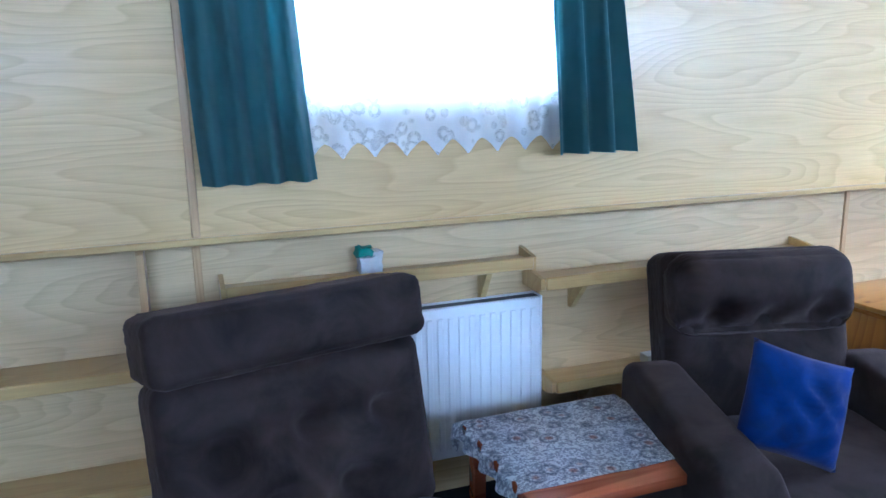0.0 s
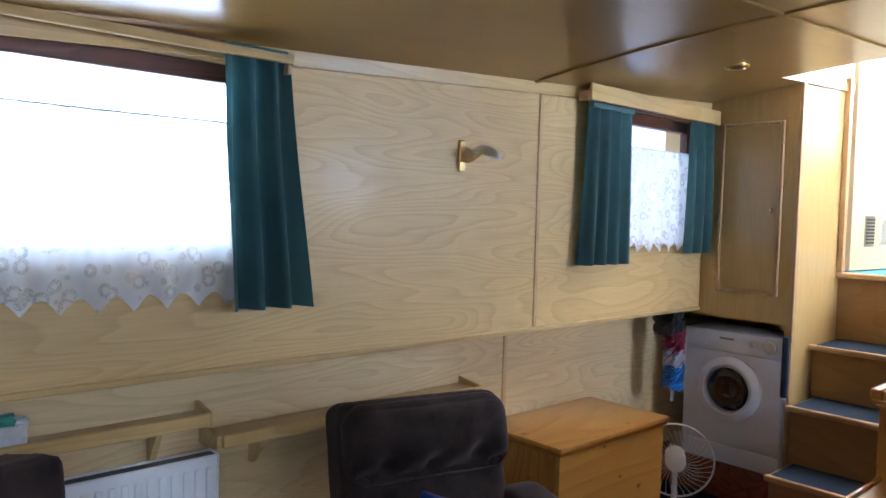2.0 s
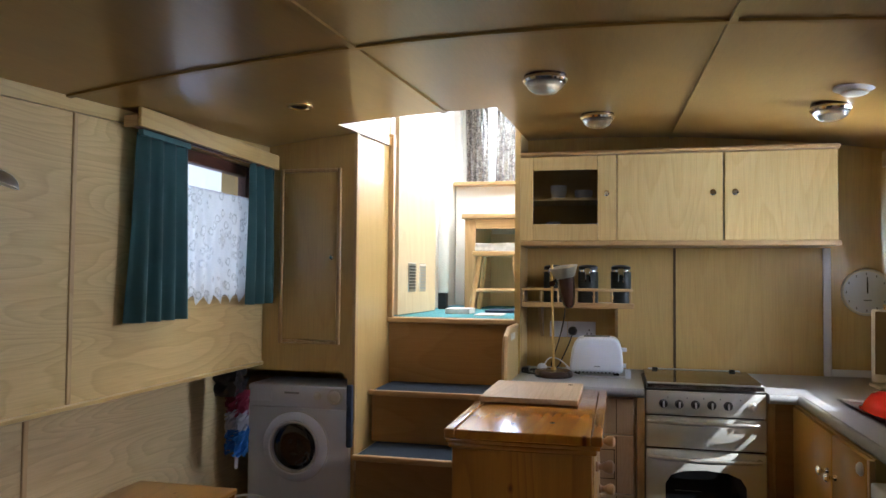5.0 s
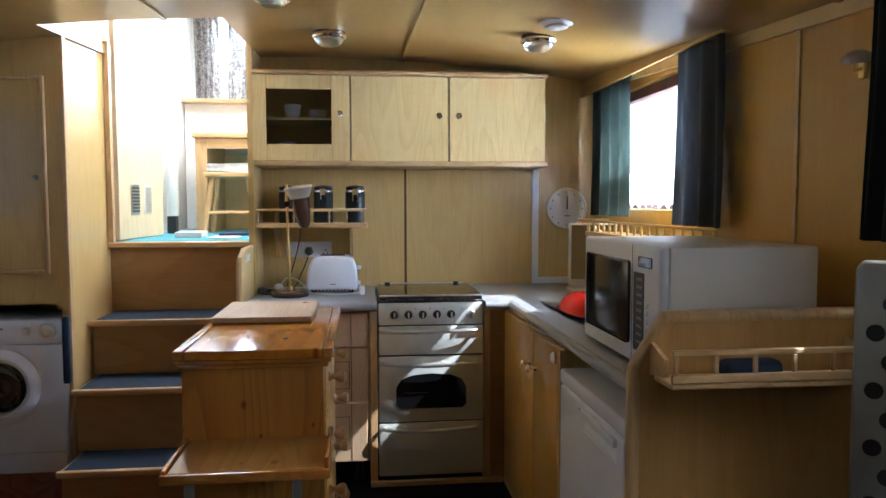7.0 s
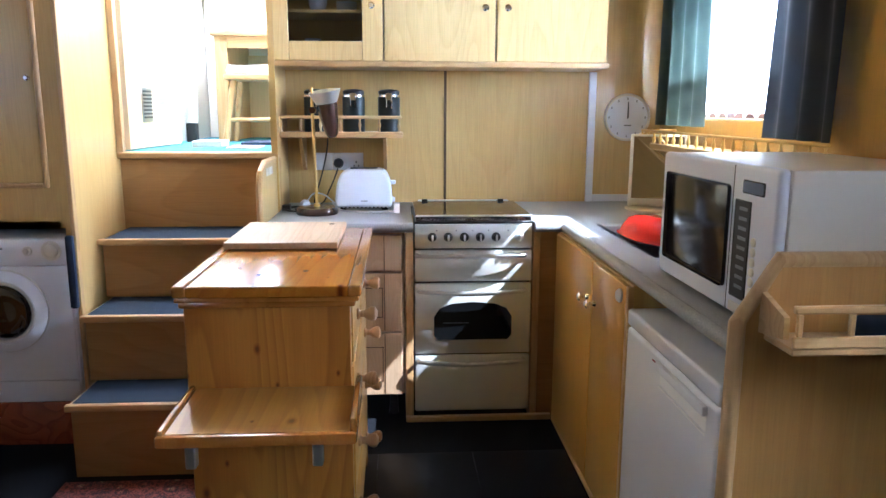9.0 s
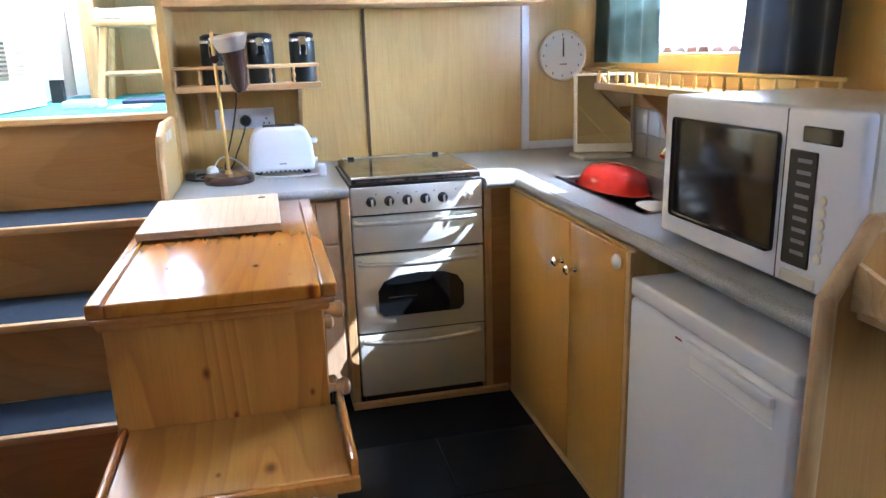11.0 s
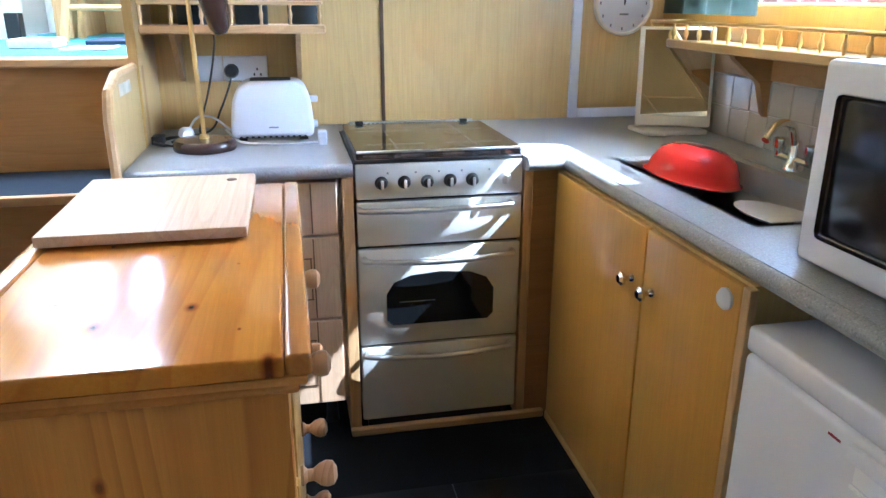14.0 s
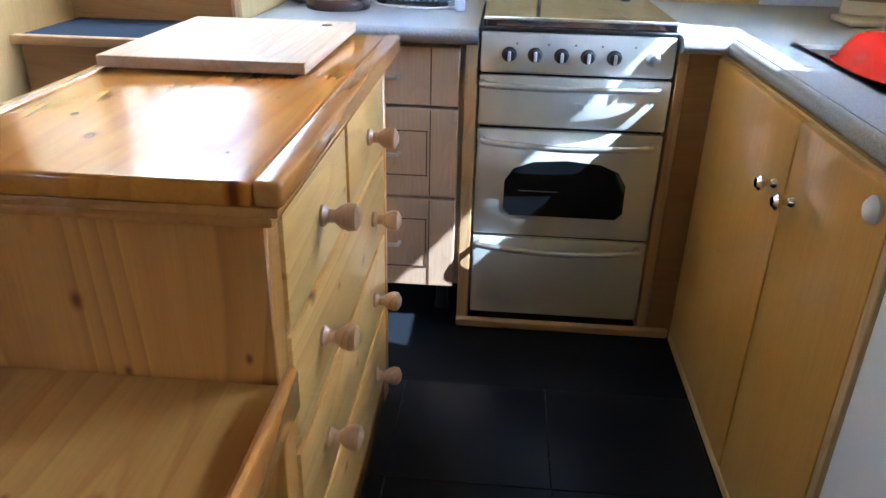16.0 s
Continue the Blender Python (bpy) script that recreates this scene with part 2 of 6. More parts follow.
def patterned(name, ground, c1, c2, scale):
    m, nt, bsdf = material(name)
    co = nt.nodes.new("ShaderNodeTexCoord")
    v = node(nt, "ShaderNodeTexVoronoi", Scale=scale)
    nt.links.new(co.outputs["Object"], v.inputs["Vector"])
    n = node(nt, "ShaderNodeTexNoise", Scale=scale * 5, Detail=2.0, Distortion=1.5)
    nt.links.new(co.outputs["Object"], n.inputs["Vector"])
    a = ramp(nt, v.outputs["Distance"], [(0.12, c2), (0.24, ground), (0.36, c1), (0.5, ground)])
    b = ramp(nt, n.outputs[0], [(0.46, (1, 1, 1)), (0.54, c1)])
    mx = nt.nodes.new("ShaderNodeMix")
    mx.data_type, mx.blend_type = "RGBA", "MULTIPLY"
    mx.inputs["Factor"].default_value = 0.85
    nt.links.new(a.outputs[0], mx.inputs["A"])
    nt.links.new(b.outputs[0], mx.inputs["B"])
    nt.links.new(mx.outputs["Result"], bsdf.inputs["Base Color"])
    bsdf.inputs["Roughness"].default_value = 0.8
    bump(nt, bsdf, n.outputs[0], 0.3, 0.002)
    return m


def glow(name, stops, strength, axis=2, low=0.0, high=1.0):
    """A far bright distance: soft bands of colour by height."""
    m, nt, bsdf = material(name)
    co = nt.nodes.new("ShaderNodeTexCoord")
    sp = nt.nodes.new("ShaderNodeSeparateXYZ")
    nt.links.new(co.outputs["Object"], sp.inputs[0])
    no = node(nt, "ShaderNodeTexNoise", Scale=2.2, Detail=3.0)
    nt.links.new(co.outputs["Object"], no.inputs["Vector"])
    ad = nt.nodes.new("ShaderNodeMath")
    ad.operation = "MULTIPLY_ADD"
    ad.inputs[1].default_value = 0.35
    nt.links.new(no.outputs[0], ad.inputs[0])
    nt.links.new(sp.outputs[axis], ad.inputs[2])
    mr = node(nt, "ShaderNodeMapRange")
    mr.inputs["From Min"].default_value, mr.inputs["From Max"].default_value = low, high
    nt.links.new(ad.outputs[0], mr.inputs[0])
    r = ramp(nt, mr.outputs[0], stops)
    em = nt.nodes.new("ShaderNodeEmission")
    em.inputs[1].default_value = strength
    nt.links.new(r.outputs[0], em.inputs[0])
    nt.links.new(em.outputs[0], nt.nodes["Material Output"].inputs[0])
    nt.nodes.remove(bsdf)
    return m


ASH_L, ASH_D = (0.68, 0.475, 0.205), (0.48, 0.315, 0.105)
M_ASH_X = wood("ash_veneer_wall", ASH_L, ASH_D, "x", 22, 5.2, 0.46, contrast=0.48, coat=0.03)
M_ASH_LOW = wood("ash_veneer_lower_wall", (0.68, 0.51, 0.27), (0.48, 0.34, 0.17), "x", 22, 5.0, 0.42, contrast=0.5)
M_ASH_Z = wood("birch_veneer_upright", (0.64, 0.44, 0.165), (0.54, 0.33, 0.11), "z", 12, 3.2, 0.3, contrast=0.3, coat=0.35)
M_CUPDOOR = wood("pale_birch_door", (0.74, 0.555, 0.25), (0.60, 0.39, 0.14), "z", 16, 4.2, 0.26, contrast=0.35, coat=0.4)
M_BASEDOOR = wood("honey_satin_door", (0.60, 0.33, 0.05), (0.52, 0.265, 0.036), "z", 9, 3.0, 0.3, contrast=0.25, coat=0.3)
# Browner veneer for the end panel, with its shade put into the colour.
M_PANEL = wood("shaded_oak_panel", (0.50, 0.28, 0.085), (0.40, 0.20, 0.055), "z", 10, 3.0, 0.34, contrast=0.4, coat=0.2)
M_CEIL = wood("varnished_ceiling_ply", (0.36, 0.20, 0.045), (0.30, 0.155, 0.032), "x", 10, 1.6, 0.32, contrast=0.35, coat=0.2)
M_TRIM = wood("oak_trim", (0.60, 0.42, 0.165), (0.46, 0.28, 0.09), "x", 8, 5, 0.35, contrast=0.5)
M_TRIM_Y = wood("oak_trim_across", (0.60, 0.40, 0.19), (0.42, 0.24, 0.09), "y", 14, 6, 0.35, contrast=0.5)
M_TRIM_Z = wood("oak_trim_upright", (0.60, 0.40, 0.19), (0.40, 0.23, 0.09), "z", 14, 6, 0.35, contrast=0.5)
M_REDWOOD = wood("reddish_step_wood", (0.39, 0.22, 0.075), (0.30, 0.155, 0.045), "y", 20, 2.6, 0.4, contrast=0.5)
M_PINE_X = wood("pine_along", (0.58, 0.29, 0.055), (0.40, 0.16, 0.028), "x", 16, 3.4, 0.3, flat="z", knots=6.5, contrast=0.6, coat=0.3, planks=0.11, across="y")
M_PINE_CHEST = wood("orange_pine", (0.60, 0.30, 0.06), (0.44, 0.19, 0.032), "x", 10, 3.0, 0.28, flat="y", knots=7.0, contrast=0.6, coat=0.3, planks=0.13, across="z")
M_PINE_LID = wood("orange_pine_lid", (0.60, 0.30, 0.06), (0.44, 0.19, 0.032), "x", 10, 3.0, 0.28, flat="z", knots=7.0, contrast=0.6, coat=0.3, planks=0.13, across="y")
M_PINE_TOP = wood("varnished_pine_top", (0.59, 0.225, 0.018), (0.44, 0.14, 0.010), "x", 12, 3.0, 0.15, flat="z", knots=8.0, contrast=0.55, coat=0.5, planks=0.12, across="y")
M_PINE_Z = wood("pine_upright", (0.56, 0.245, 0.038), (0.34, 0.115, 0.018), "z", 16, 3.6, 0.3, flat="x", knots=7.0, contrast=0.65, coat=0.3, planks=0.11, across="y")
M_PINE_DR = wood("pine_drawer", (0.62, 0.345, 0.08), (0.44, 0.20, 0.04), "x", 14, 3.4, 0.32, flat="y", knots=7.5, contrast=0.55, coat=0.2)
M_PINE_EDGE = wood("pine_edge", (0.48, 0.195, 0.03), (0.35, 0.125, 0.018), "x", 8, 4, 0.2, contrast=0.5, coat=0.7)
M_KNOB = wood("turned_pine", (0.50, 0.30, 0.15), (0.35, 0.18, 0.08), "z", 10, 12, 0.32, coat=0.4)
M_BEECH = wood("beech_board", (0.68, 0.51, 0.33), (0.54, 0.37, 0.21), "x", 16, 4, 0.5, contrast=0.5, planks=0.07, across="y")
M_BEECH_FRONT = wood("beech_laminate", (0.56, 0.40, 0.25), (0.46, 0.31, 0.18), "z", 22, 9, 0.45, contrast=0.4)
# Dark brown for joints and grooves, and for shade painted in drawer gaps.
M_GROOVE_SHADE = plain("dark_groove_and_gap_shade", (0.10, 0.055, 0.025), 0.7)
M_CARPET = speckled("charcoal_carpet", (0.0045, 0.0055, 0.008), (0.002, 0.0025, 0.0035), (0.009, 0.0105, 0.014), 420, 0.8)
M_FLOORTILE = speckled("black_rubber_tile", (0.004, 0.005, 0.0075), (0.0025, 0.003, 0.0045), (0.007, 0.0085, 0.011), 300, 0.28)
M_FLOORTILE.node_tree.nodes["Principled BSDF"].inputs["Specular IOR Level"].default_value = 0.18
M_STEPCARPET = speckled("blue_grey_carpet", (0.027, 0.037, 0.055), (0.013, 0.019, 0.029), (0.055, 0.068, 0.09), 380, 0.95)
M_TEAL_FLOOR = speckled("teal_carpet", (0.10, 0.30, 0.34), (0.06, 0.2, 0.24), (0.16, 0.38, 0.42), 300, 0.95)
M_GREEN = curtain_cloth("teal_curtain_cloth", (0.085, 0.20, 0.205))
# Dark and grey-green copies of the teal cloth, shade put into their colour.
M_SHADECLOTH = curtain_cloth("shaded_curtain_cloth", (0.03, 0.033, 0.037))
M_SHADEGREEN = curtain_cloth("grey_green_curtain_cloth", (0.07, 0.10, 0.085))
M_LACE = lace("white_lace")
M_GLASS = see_through("window_glass")
# True smoke on the hob lid; on the cupboard pane a tinted-in reflection.
M_SMOKE_DIM = see_through("smoked_and_dimmed_glass", (0.52, 0.52, 0.51), 0.02)
M_FRAME = wood("mahogany_window_frame", (0.15, 0.055, 0.035), (0.08, 0.028, 0.018), "x", 14, 6, 0.35)
M_VELVET = velvet("brown_velvet", (0.012, 0.0072, 0.007), (0.044, 0.029, 0.025))
M_BLUE = velvet("blue_cushion_cloth", (0.002, 0.012, 0.07), (0.006, 0.032, 0.17))
M_WHITE = plain("white_enamel", (0.74, 0.76, 0.83), 0.3, spots=0.02, size=1.5, coat=0.15)
M_RAD = plain("radiator_white", (0.84, 0.86, 0.88), 0.35, spots=0.04)
M_GREYDARK = plain("dark_grey_metal", (0.06, 0.07, 0.075), 0.5)
M_BLACK = plain("black_plastic", (0.012, 0.012, 0.013), 0.4)
M_BLACKGLASS = plain("black_glass", (0.008, 0.009, 0.01), 0.08, spots=0.3, grain=0.0, coat=1.0)
M_OVENGLASS = plain("tinted_microwave_window", (0.012, 0.010, 0.014), 0.14, spots=0.2, grain=0.0)
M_STEEL = plain("brushed_steel", (0.70, 0.71, 0.71), 0.3, 1.0, spots=0.1)
M_SINK = plain("satin_sink_steel", (0.62, 0.62, 0.61), 0.45, 0.2, spots=0.1)
M_STOVE = plain("silver_stove_enamel", (0.68, 0.70, 0.67), 0.36, 0.3, spots=0.08)
M_CHROME = plain("chrome", (0.8, 0.8, 0.8), 0.08, 1.0, spots=0.05, grain=0.0)
M_BRASS = plain("brass", (0.78, 0.56, 0.22), 0.32, 1.0, spots=0.1)
M_COUNTER = speckled("grey_speckled_worktop", (0.29, 0.30, 0.31), (0.20, 0.21, 0.225), (0.41, 0.42, 0.43), 210, 0.28)
M_RED = plain("red_plastic", (0.72, 0.018, 0.012), 0.25, spots=0.08, coat=0.4)
M_BROWN = plain("brown_enamel", (0.05, 0.022, 0.015), 0.25, coat=0.4)
M_TILE = plain("pale_glazed_tile", (0.46, 0.42, 0.37), 0.15, spots=0.15, coat=0.5)
M_GROUT = plain("grout", (0.5, 0.47, 0.42), 0.8)
M_CREAM = plain("cream_plastic", (0.74, 0.70, 0.60), 0.4, spots=0.05)
M_MIRROR = plain("mirror_silver", (0.92, 0.92, 0.92), 0.02, 1.0, spots=0.0, grain=0.0)
M_TEXTBAR = plain("grey_print", (0.25, 0.26, 0.28), 0.6)
M_TABLECLOTH = patterned("flowered_tablecloth", (0.88, 0.9, 0.94), (0.36, 0.38, 0.46), (0.5, 0.32, 0.3), 15.0)
M_RUG = patterned("red_patterned_rug", (0.22, 0.05, 0.035), (0.06, 0.02, 0.03), (0.35, 0.2, 0.12), 16.0)
M_MAHOG = wood("red_table_wood", (0.36, 0.10, 0.04), (0.2, 0.045, 0.018), "x", 14, 4, 0.25, coat=0.5)
M_FANWHITE = plain("fan_white", (0.8, 0.81, 0.8), 0.35)
M_DOME = see_through("frosted_lamp_glass", (0.95, 0.95, 0.95), 0.25)
M_DUST_R = plain("duster_crimson", (0.24, 0.02, 0.05), 0.9)
M_DUST_W = plain("duster_pale", (0.42, 0.42, 0.5), 0.9)
M_DUST_B = plain("duster_blue", (0.02, 0.16, 0.55), 0.9)
M_WHITEWALL = plain("white_painted_panel", (0.80, 0.78, 0.72), 0.5, spots=0.05)
M_PALEWALL = wood("pale_door_veneer", (0.74, 0.60, 0.38), (0.58, 0.42, 0.22), "z", 12, 2.4, 0.4, contrast=0.3)
M_PAPER = plain("paper", (0.7, 0.68, 0.66), 0.8, spots=0.3, size=25)
M_GREENPACK = plain("green_print", (0.03, 0.22, 0.16), 0.5)
M_TOWEL = plain("dark_blue_towel", (0.02, 0.035, 0.07), 0.95, grain=0.4)
M_PATCURTAIN = patterned("wheelhouse_curtain_print", (0.62, 0.58, 0.52), (0.2, 0.18, 0.17), (0.4, 0.3, 0.25), 22.0)
M_SILVERFAB = plain("silver_board_cover", (0.30, 0.29, 0.25), 0.35, 0.5, grain=0.3)
M_DAYWHITE = glow("bright_distance", [(0.0, (0.75, 0.85, 1.0)), (1.0, (0.95, 0.98, 1.0))], 0.95)
M_QUAY = glow("quay_distance", [(0.15, (0.42, 0.55, 0.85)), (0.32, (0.62, 0.36, 0.2)), (0.45, (0.8, 0.62, 0.4)), (0.58, (0.55, 0.7, 1.0)), (0.8, (0.85, 0.93, 1.0))], 0.6, 2, 1.0, 2.3)


# ---- mesh helpers ----
def cuboid(bm, x0, x1, y0, y1, z0, z1, bevel=0.0, seg=1):
    made = bmesh.ops.create_cube(bm, size=1, matrix=Matrix.Translation(((x0 + x1) / 2, (y0 + y1) / 2, (z0 + z1) / 2)) @ Matrix.Diagonal((abs(x1 - x0), abs(y1 - y0), abs(z1 - z0), 1)))["verts"]
    if bevel:
        edges = list({e for v in made for e in v.link_edges})
        bmesh.ops.bevel(bm, geom=edges, offset=bevel, segments=seg, affect="EDGES", profile=0.5)
    return bm


def box(x0, x1, y0, y1, z0, z1, bevel=0.003, seg=1):
    return cuboid(bmesh.new(), x0, x1, y0, y1, z0, z1, bevel, seg)


def turned(profile, m=None, n=24):
    """A body turned about z from (radius, height) pairs."""
    bm = bmesh.new()
    rings = []
    for r, z in profile:
        rings.append([bm.verts.new((r * math.cos(2 * math.pi * i / n), r * math.sin(2 * math.pi * i / n), z)) for i in range(n)])
    for a, b in zip(rings, rings[1:]):
        for i in range(n):
            bm.faces.new((a[i], a[(i + 1) % n], b[(i + 1) % n], b[i]))
    bm.faces.new(rings[0][::-1])
    bm.faces.new(rings[-1])
    if m is not None:
        bm.transform(m)
    bmesh.ops.recalc_face_normals(bm, faces=bm.faces)
    return bm


def extruded(outline, depth, m=None, bevel=0.0):
    """An outline in the local xy plane, drawn out along z."""
    bm = bmesh.new()
    low = [bm.verts.new((x, y, 0)) for x, y in outline]
    high = [bm.verts.new((x, y, depth)) for x, y in outline]
    bm.faces.new(low[::-1])
    bm.faces.new(high)
    for i in range(len(low)):
        j = (i + 1) % len(low)
        bm.faces.new((low[i], low[j], high[j], high[i]))
    bmesh.ops.recalc_face_normals(bm, faces=bm.faces)
    if bevel:
        bmesh.ops.bevel(bm, geom=list(bm.edges), offset=bevel, segments=2, affect="EDGES", profile=0.5)
    if m is not None:
        bm.transform(m)
    return bm


def tube(points, radius, n=8, closed=False):
    """A round rod along points."""
    bm = bmesh.new()
    pts = [Vector(p) for p in points]
    rings = []
    for i, p in enumerate(pts):
        a = pts[(i - 1) % len(pts)] if closed or i else p
        b = pts[(i + 1) % len(pts)] if closed or i < len(pts) - 1 else p
        q = (b - a).normalized().to_track_quat("Z", "Y")
        rings.append([bm.verts.new(p + q @ Vector((radius * math.cos(2 * math.pi * k / n), radius * math.sin(2 * math.pi * k / n), 0))) for k in range(n)])
    pairs = list(zip(rings, rings[1:])) + ([(rings[-1], rings[0])] if closed else [])
    for a, b in pairs:
        off = min(range(n), key=lambda s: sum((a[k].co - b[(k + s) % n].co).length_squared for k in range(0, n, 2)))
        for k in range(n):
            bm.faces.new((a[k], a[(k + 1) % n], b[(k + 1 + off) % n], b[(k + off) % n]))
    if not closed:
        bm.faces.new(rings[0][::-1])
        bm.faces.new(rings[-1])
    bmesh.ops.recalc_face_normals(bm, faces=bm.faces)
    return bm


def arc_points(points, steps=8):
    """A smooth run through points."""
    p = [Vector(q) for q in points]
    p = [p[0] * 2 - p[1]] + p + [p[-1] * 2 - p[-2]]
    out = []
    for i in range(1, len(p) - 2):
        for s in range(steps):
            t = s / steps
            out.append(0.5 * (2 * p[i] + (p[i + 1] - p[i - 1]) * t + (2 * p[i - 1] - 5 * p[i] + 4 * p[i + 1] - p[i + 2]) * t * t + (3 * p[i] - p[i - 1] - 3 * p[i + 1] + p[i + 2]) * t ** 3))
    return out + [p[-2]]


def mesh_of(name, bm, mat, smooth=None):
    me = bpy.data.meshes.new(name)
    bm.to_mesh(me)
    bm.free()
    me.materials.append(mat)
    if smooth is not None:
        me.polygons.foreach_set("use_smooth", [True] * len(me.polygons))
        me.set_sharp_from_angle(angle=radians(smooth))
    return me


def thing(name, at, label, category, group=""):
    ob = new(name)
    ob.location = at
    ob.empty_display_size = 0.05
    return tagged(ob, label, category, group)


def part(name, bm, mat, parent, label="", smooth=40):
    """One mesh under a thing or a part, given in world coordinates."""
    base, up = Vector(parent.location), parent.parent
    while up is not None:
        base, up = base + up.location, up.parent
    bm.transform(Matrix.Translation(-base))
    ob = new(name, mesh_of(name, bm, mat, smooth))
    ob.parent = parent
    return tagged(ob, label) if label else ob


def single(name, bm, mat, label, category, group="", smooth=40):
    ob = new(name, mesh_of(name, bm, mat, smooth))
    return tagged(ob, label, category, group)


def structure(name, bm, mat, label, category="", smooth=40):
    ob = new(name, mesh_of(name, bm, mat, smooth))
    return tagged(ob, label, category or name.split("_")[0], kind="structure")


def onto_y(x, y, z):
    """Turns a body made about z so that its z points to -y."""
    return pose(x, y, z, 90, 0, 0)


def onto_x(x, y, z):
    """Turns a body made about z so that its z points to -x."""
    return pose(x, y, z, 0, -90, 0)


# ---- the large structure ----
NY, LY, SY, EX, CX, WX = 1.965, 2.22, -1.33, 4.65, 3.73, -3.2   # upper and lower side wall, far side, kitchen end, cupboard front, rear


def roof(x, y):
    return 2.175 + 0.055 * (x - 2.3) - 0.045 * (y - 0.36) ** 2


structure("floor", box(WX, EX + 0.3, SY - 0.1, LY + 0.1, -0.1, 0, 0), M_CARPET, "charcoal carpet tiles on the cabin floor", "floor")


def wall_with_holes(x0, x1, y0, y1, z0, z1, holes):
    """A wall along x with openings (x0, x1, z0, z1), as blocks that butt."""
    bm = bmesh.new()
    xs = sorted({x0, x1, *[v for h in holes for v in h[:2]]})
    for a, b in zip(xs, xs[1:]):
        cut = sorted((h[2], h[3]) for h in holes if h[0] <= a and b <= h[1])
        z = z0
        for lo, hi in cut:
            cuboid(bm, a, b, y0, y1, z, lo)
            z = hi
        cuboid(bm, a, b, y0, y1, z, z1)
    bmesh.ops.remove_doubles(bm, verts=bm.verts, dist=0.0005)
    return bm


WIN1, WIN2 = (0.12, 1.02, 1.36, 1.93), (2.82, 3.62, 1.36, 2.02)
SWIN, SWIN2, SWIN3 = (3.2, 4.36, 1.40, 2.05), (0.4, 1.9, 1.4, 1.95), (-1.8, -0.6, 1.4, 1.95)
north = structure("wall_north_upper", wall_with_holes(WX, CX - 0.002, NY, NY + 0.09, 1.03, 2.25, [WIN1, WIN2]), M_ASH_X, "pale ash-veneered cabin side above the gunwale ledge", "wall")
structure("wall_north_ledge", box(WX, CX - 0.002, NY + 0.02, LY + 0.1, 1.016, 1.0285, 0), M_ASH_LOW, "underside of the gunwale ledge in veneer", "wall")
structure("wall_north_lower", box(WX, EX + 0.3, LY, LY + 0.08, 0, 1.016, 0), M_ASH_LOW, "pale veneered lower cabin side", "wall")
structure("trim_ledge", box(WX, CX - 0.002, NY - 0.012, NY + 0.02, 1.010, 1.0295, 0.004), M_TRIM, "narrow oak trim along the ledge edge", "trim")
for bx in (-0.1, 2.343):
    structure("trim_joint", box(bx - 0.011, bx + 0.011, NY - 0.006, NY + 0.01, 1.031, 2.1, 0.003), M_TRIM_Z, "upright oak strip over a panel joint", "trim")
for bx in (-0.1, 2.44):
    structure("trim_lower_joint", box(bx - 0.012, bx + 0.012, LY - 0.008, LY + 0.01, 0.0, 1.014, 0.003), M_TRIM_Z, "upright oak strip over a lower panel joint", "trim")
structure("wall_south", wall_with_holes(WX, EX + 0.3, SY - 0.09, SY, 0, 2.4, [SWIN, SWIN2, SWIN3]), M_BASEDOOR, "birch-veneered cabin side behind the galley", "wall")
structure("trim_south_joint", box(2.515, 2.535, SY - 0.005, SY + 0.006, 0.95, 2.1, 0.002), M_TRIM_Z, "dark joint strip between wall panels", "trim")
structure("wall_east", box(EX, EX + 0.08, SY, 0.70, 0, 2.42, 0), M_ASH_Z, "birch-veneered galley end wall", "wall")
structure("wall_west", box(WX - 0.08, WX, SY - 0.1, LY + 0.1, 0, 2.3, 0), M_ASH_Z, "plain veneered rear bulkhead", "wall")
structure("trim_galley_joint", box(EX - 0.006, EX + 0.01, -0.152, -0.138, 0.945, 1.66, 0.001), M_GROOVE_SHADE, "dark joint between galley wall panels", "trim")

# cambered ceiling, with the hatch left open over the steps
HX, HY0, HY1 = 3.46, 0.70, 1.455


def ceiling_mesh():
    bm = bmesh.new()
    xs = [WX - 0.1, -2, -0.5, 1, 2.3, HX, 4.0, EX + 0.1]
    ys = [SY - 0.12, -1.0, -0.6, -0.2, 0.2, 0.45, HY0, 1.1, HY1, 1.75, NY + 0.12]
    at = {}
    for i, x in enumerate(xs):
        for j, y in enumerate(ys):
            at[i, j] = (bm.verts.new((x, y, roof(x, y))), bm.verts.new((x, y, roof(x, y) + 0.05)))
    hole = lambda i, j: xs[i] >= HX and HY0 <= ys[j] < HY1
    for i in range(len(xs) - 1):
        for j in range(len(ys) - 1):
            if not hole(i, j):
                for k in (0, 1):
                    bm.faces.new([at[p][k] for p in ((i, j), (i, j + 1), (i + 1, j + 1), (i + 1, j))])
    for e in [e for e in bm.edges if len(e.link_faces) == 1 and e.verts[0] in {v[0] for v in at.values()}]:
        a, b = e.verts
        up = {v[0]: v[1] for v in at.values()}
        bm.faces.new((a, b, up[b], up[a]))
    bmesh.ops.recalc_face_normals(bm, faces=bm.faces)
    return bm


structure("ceiling", ceiling_mesh(), M_CEIL, "varnished plywood ceiling, gently cambered", "ceiling", 30)


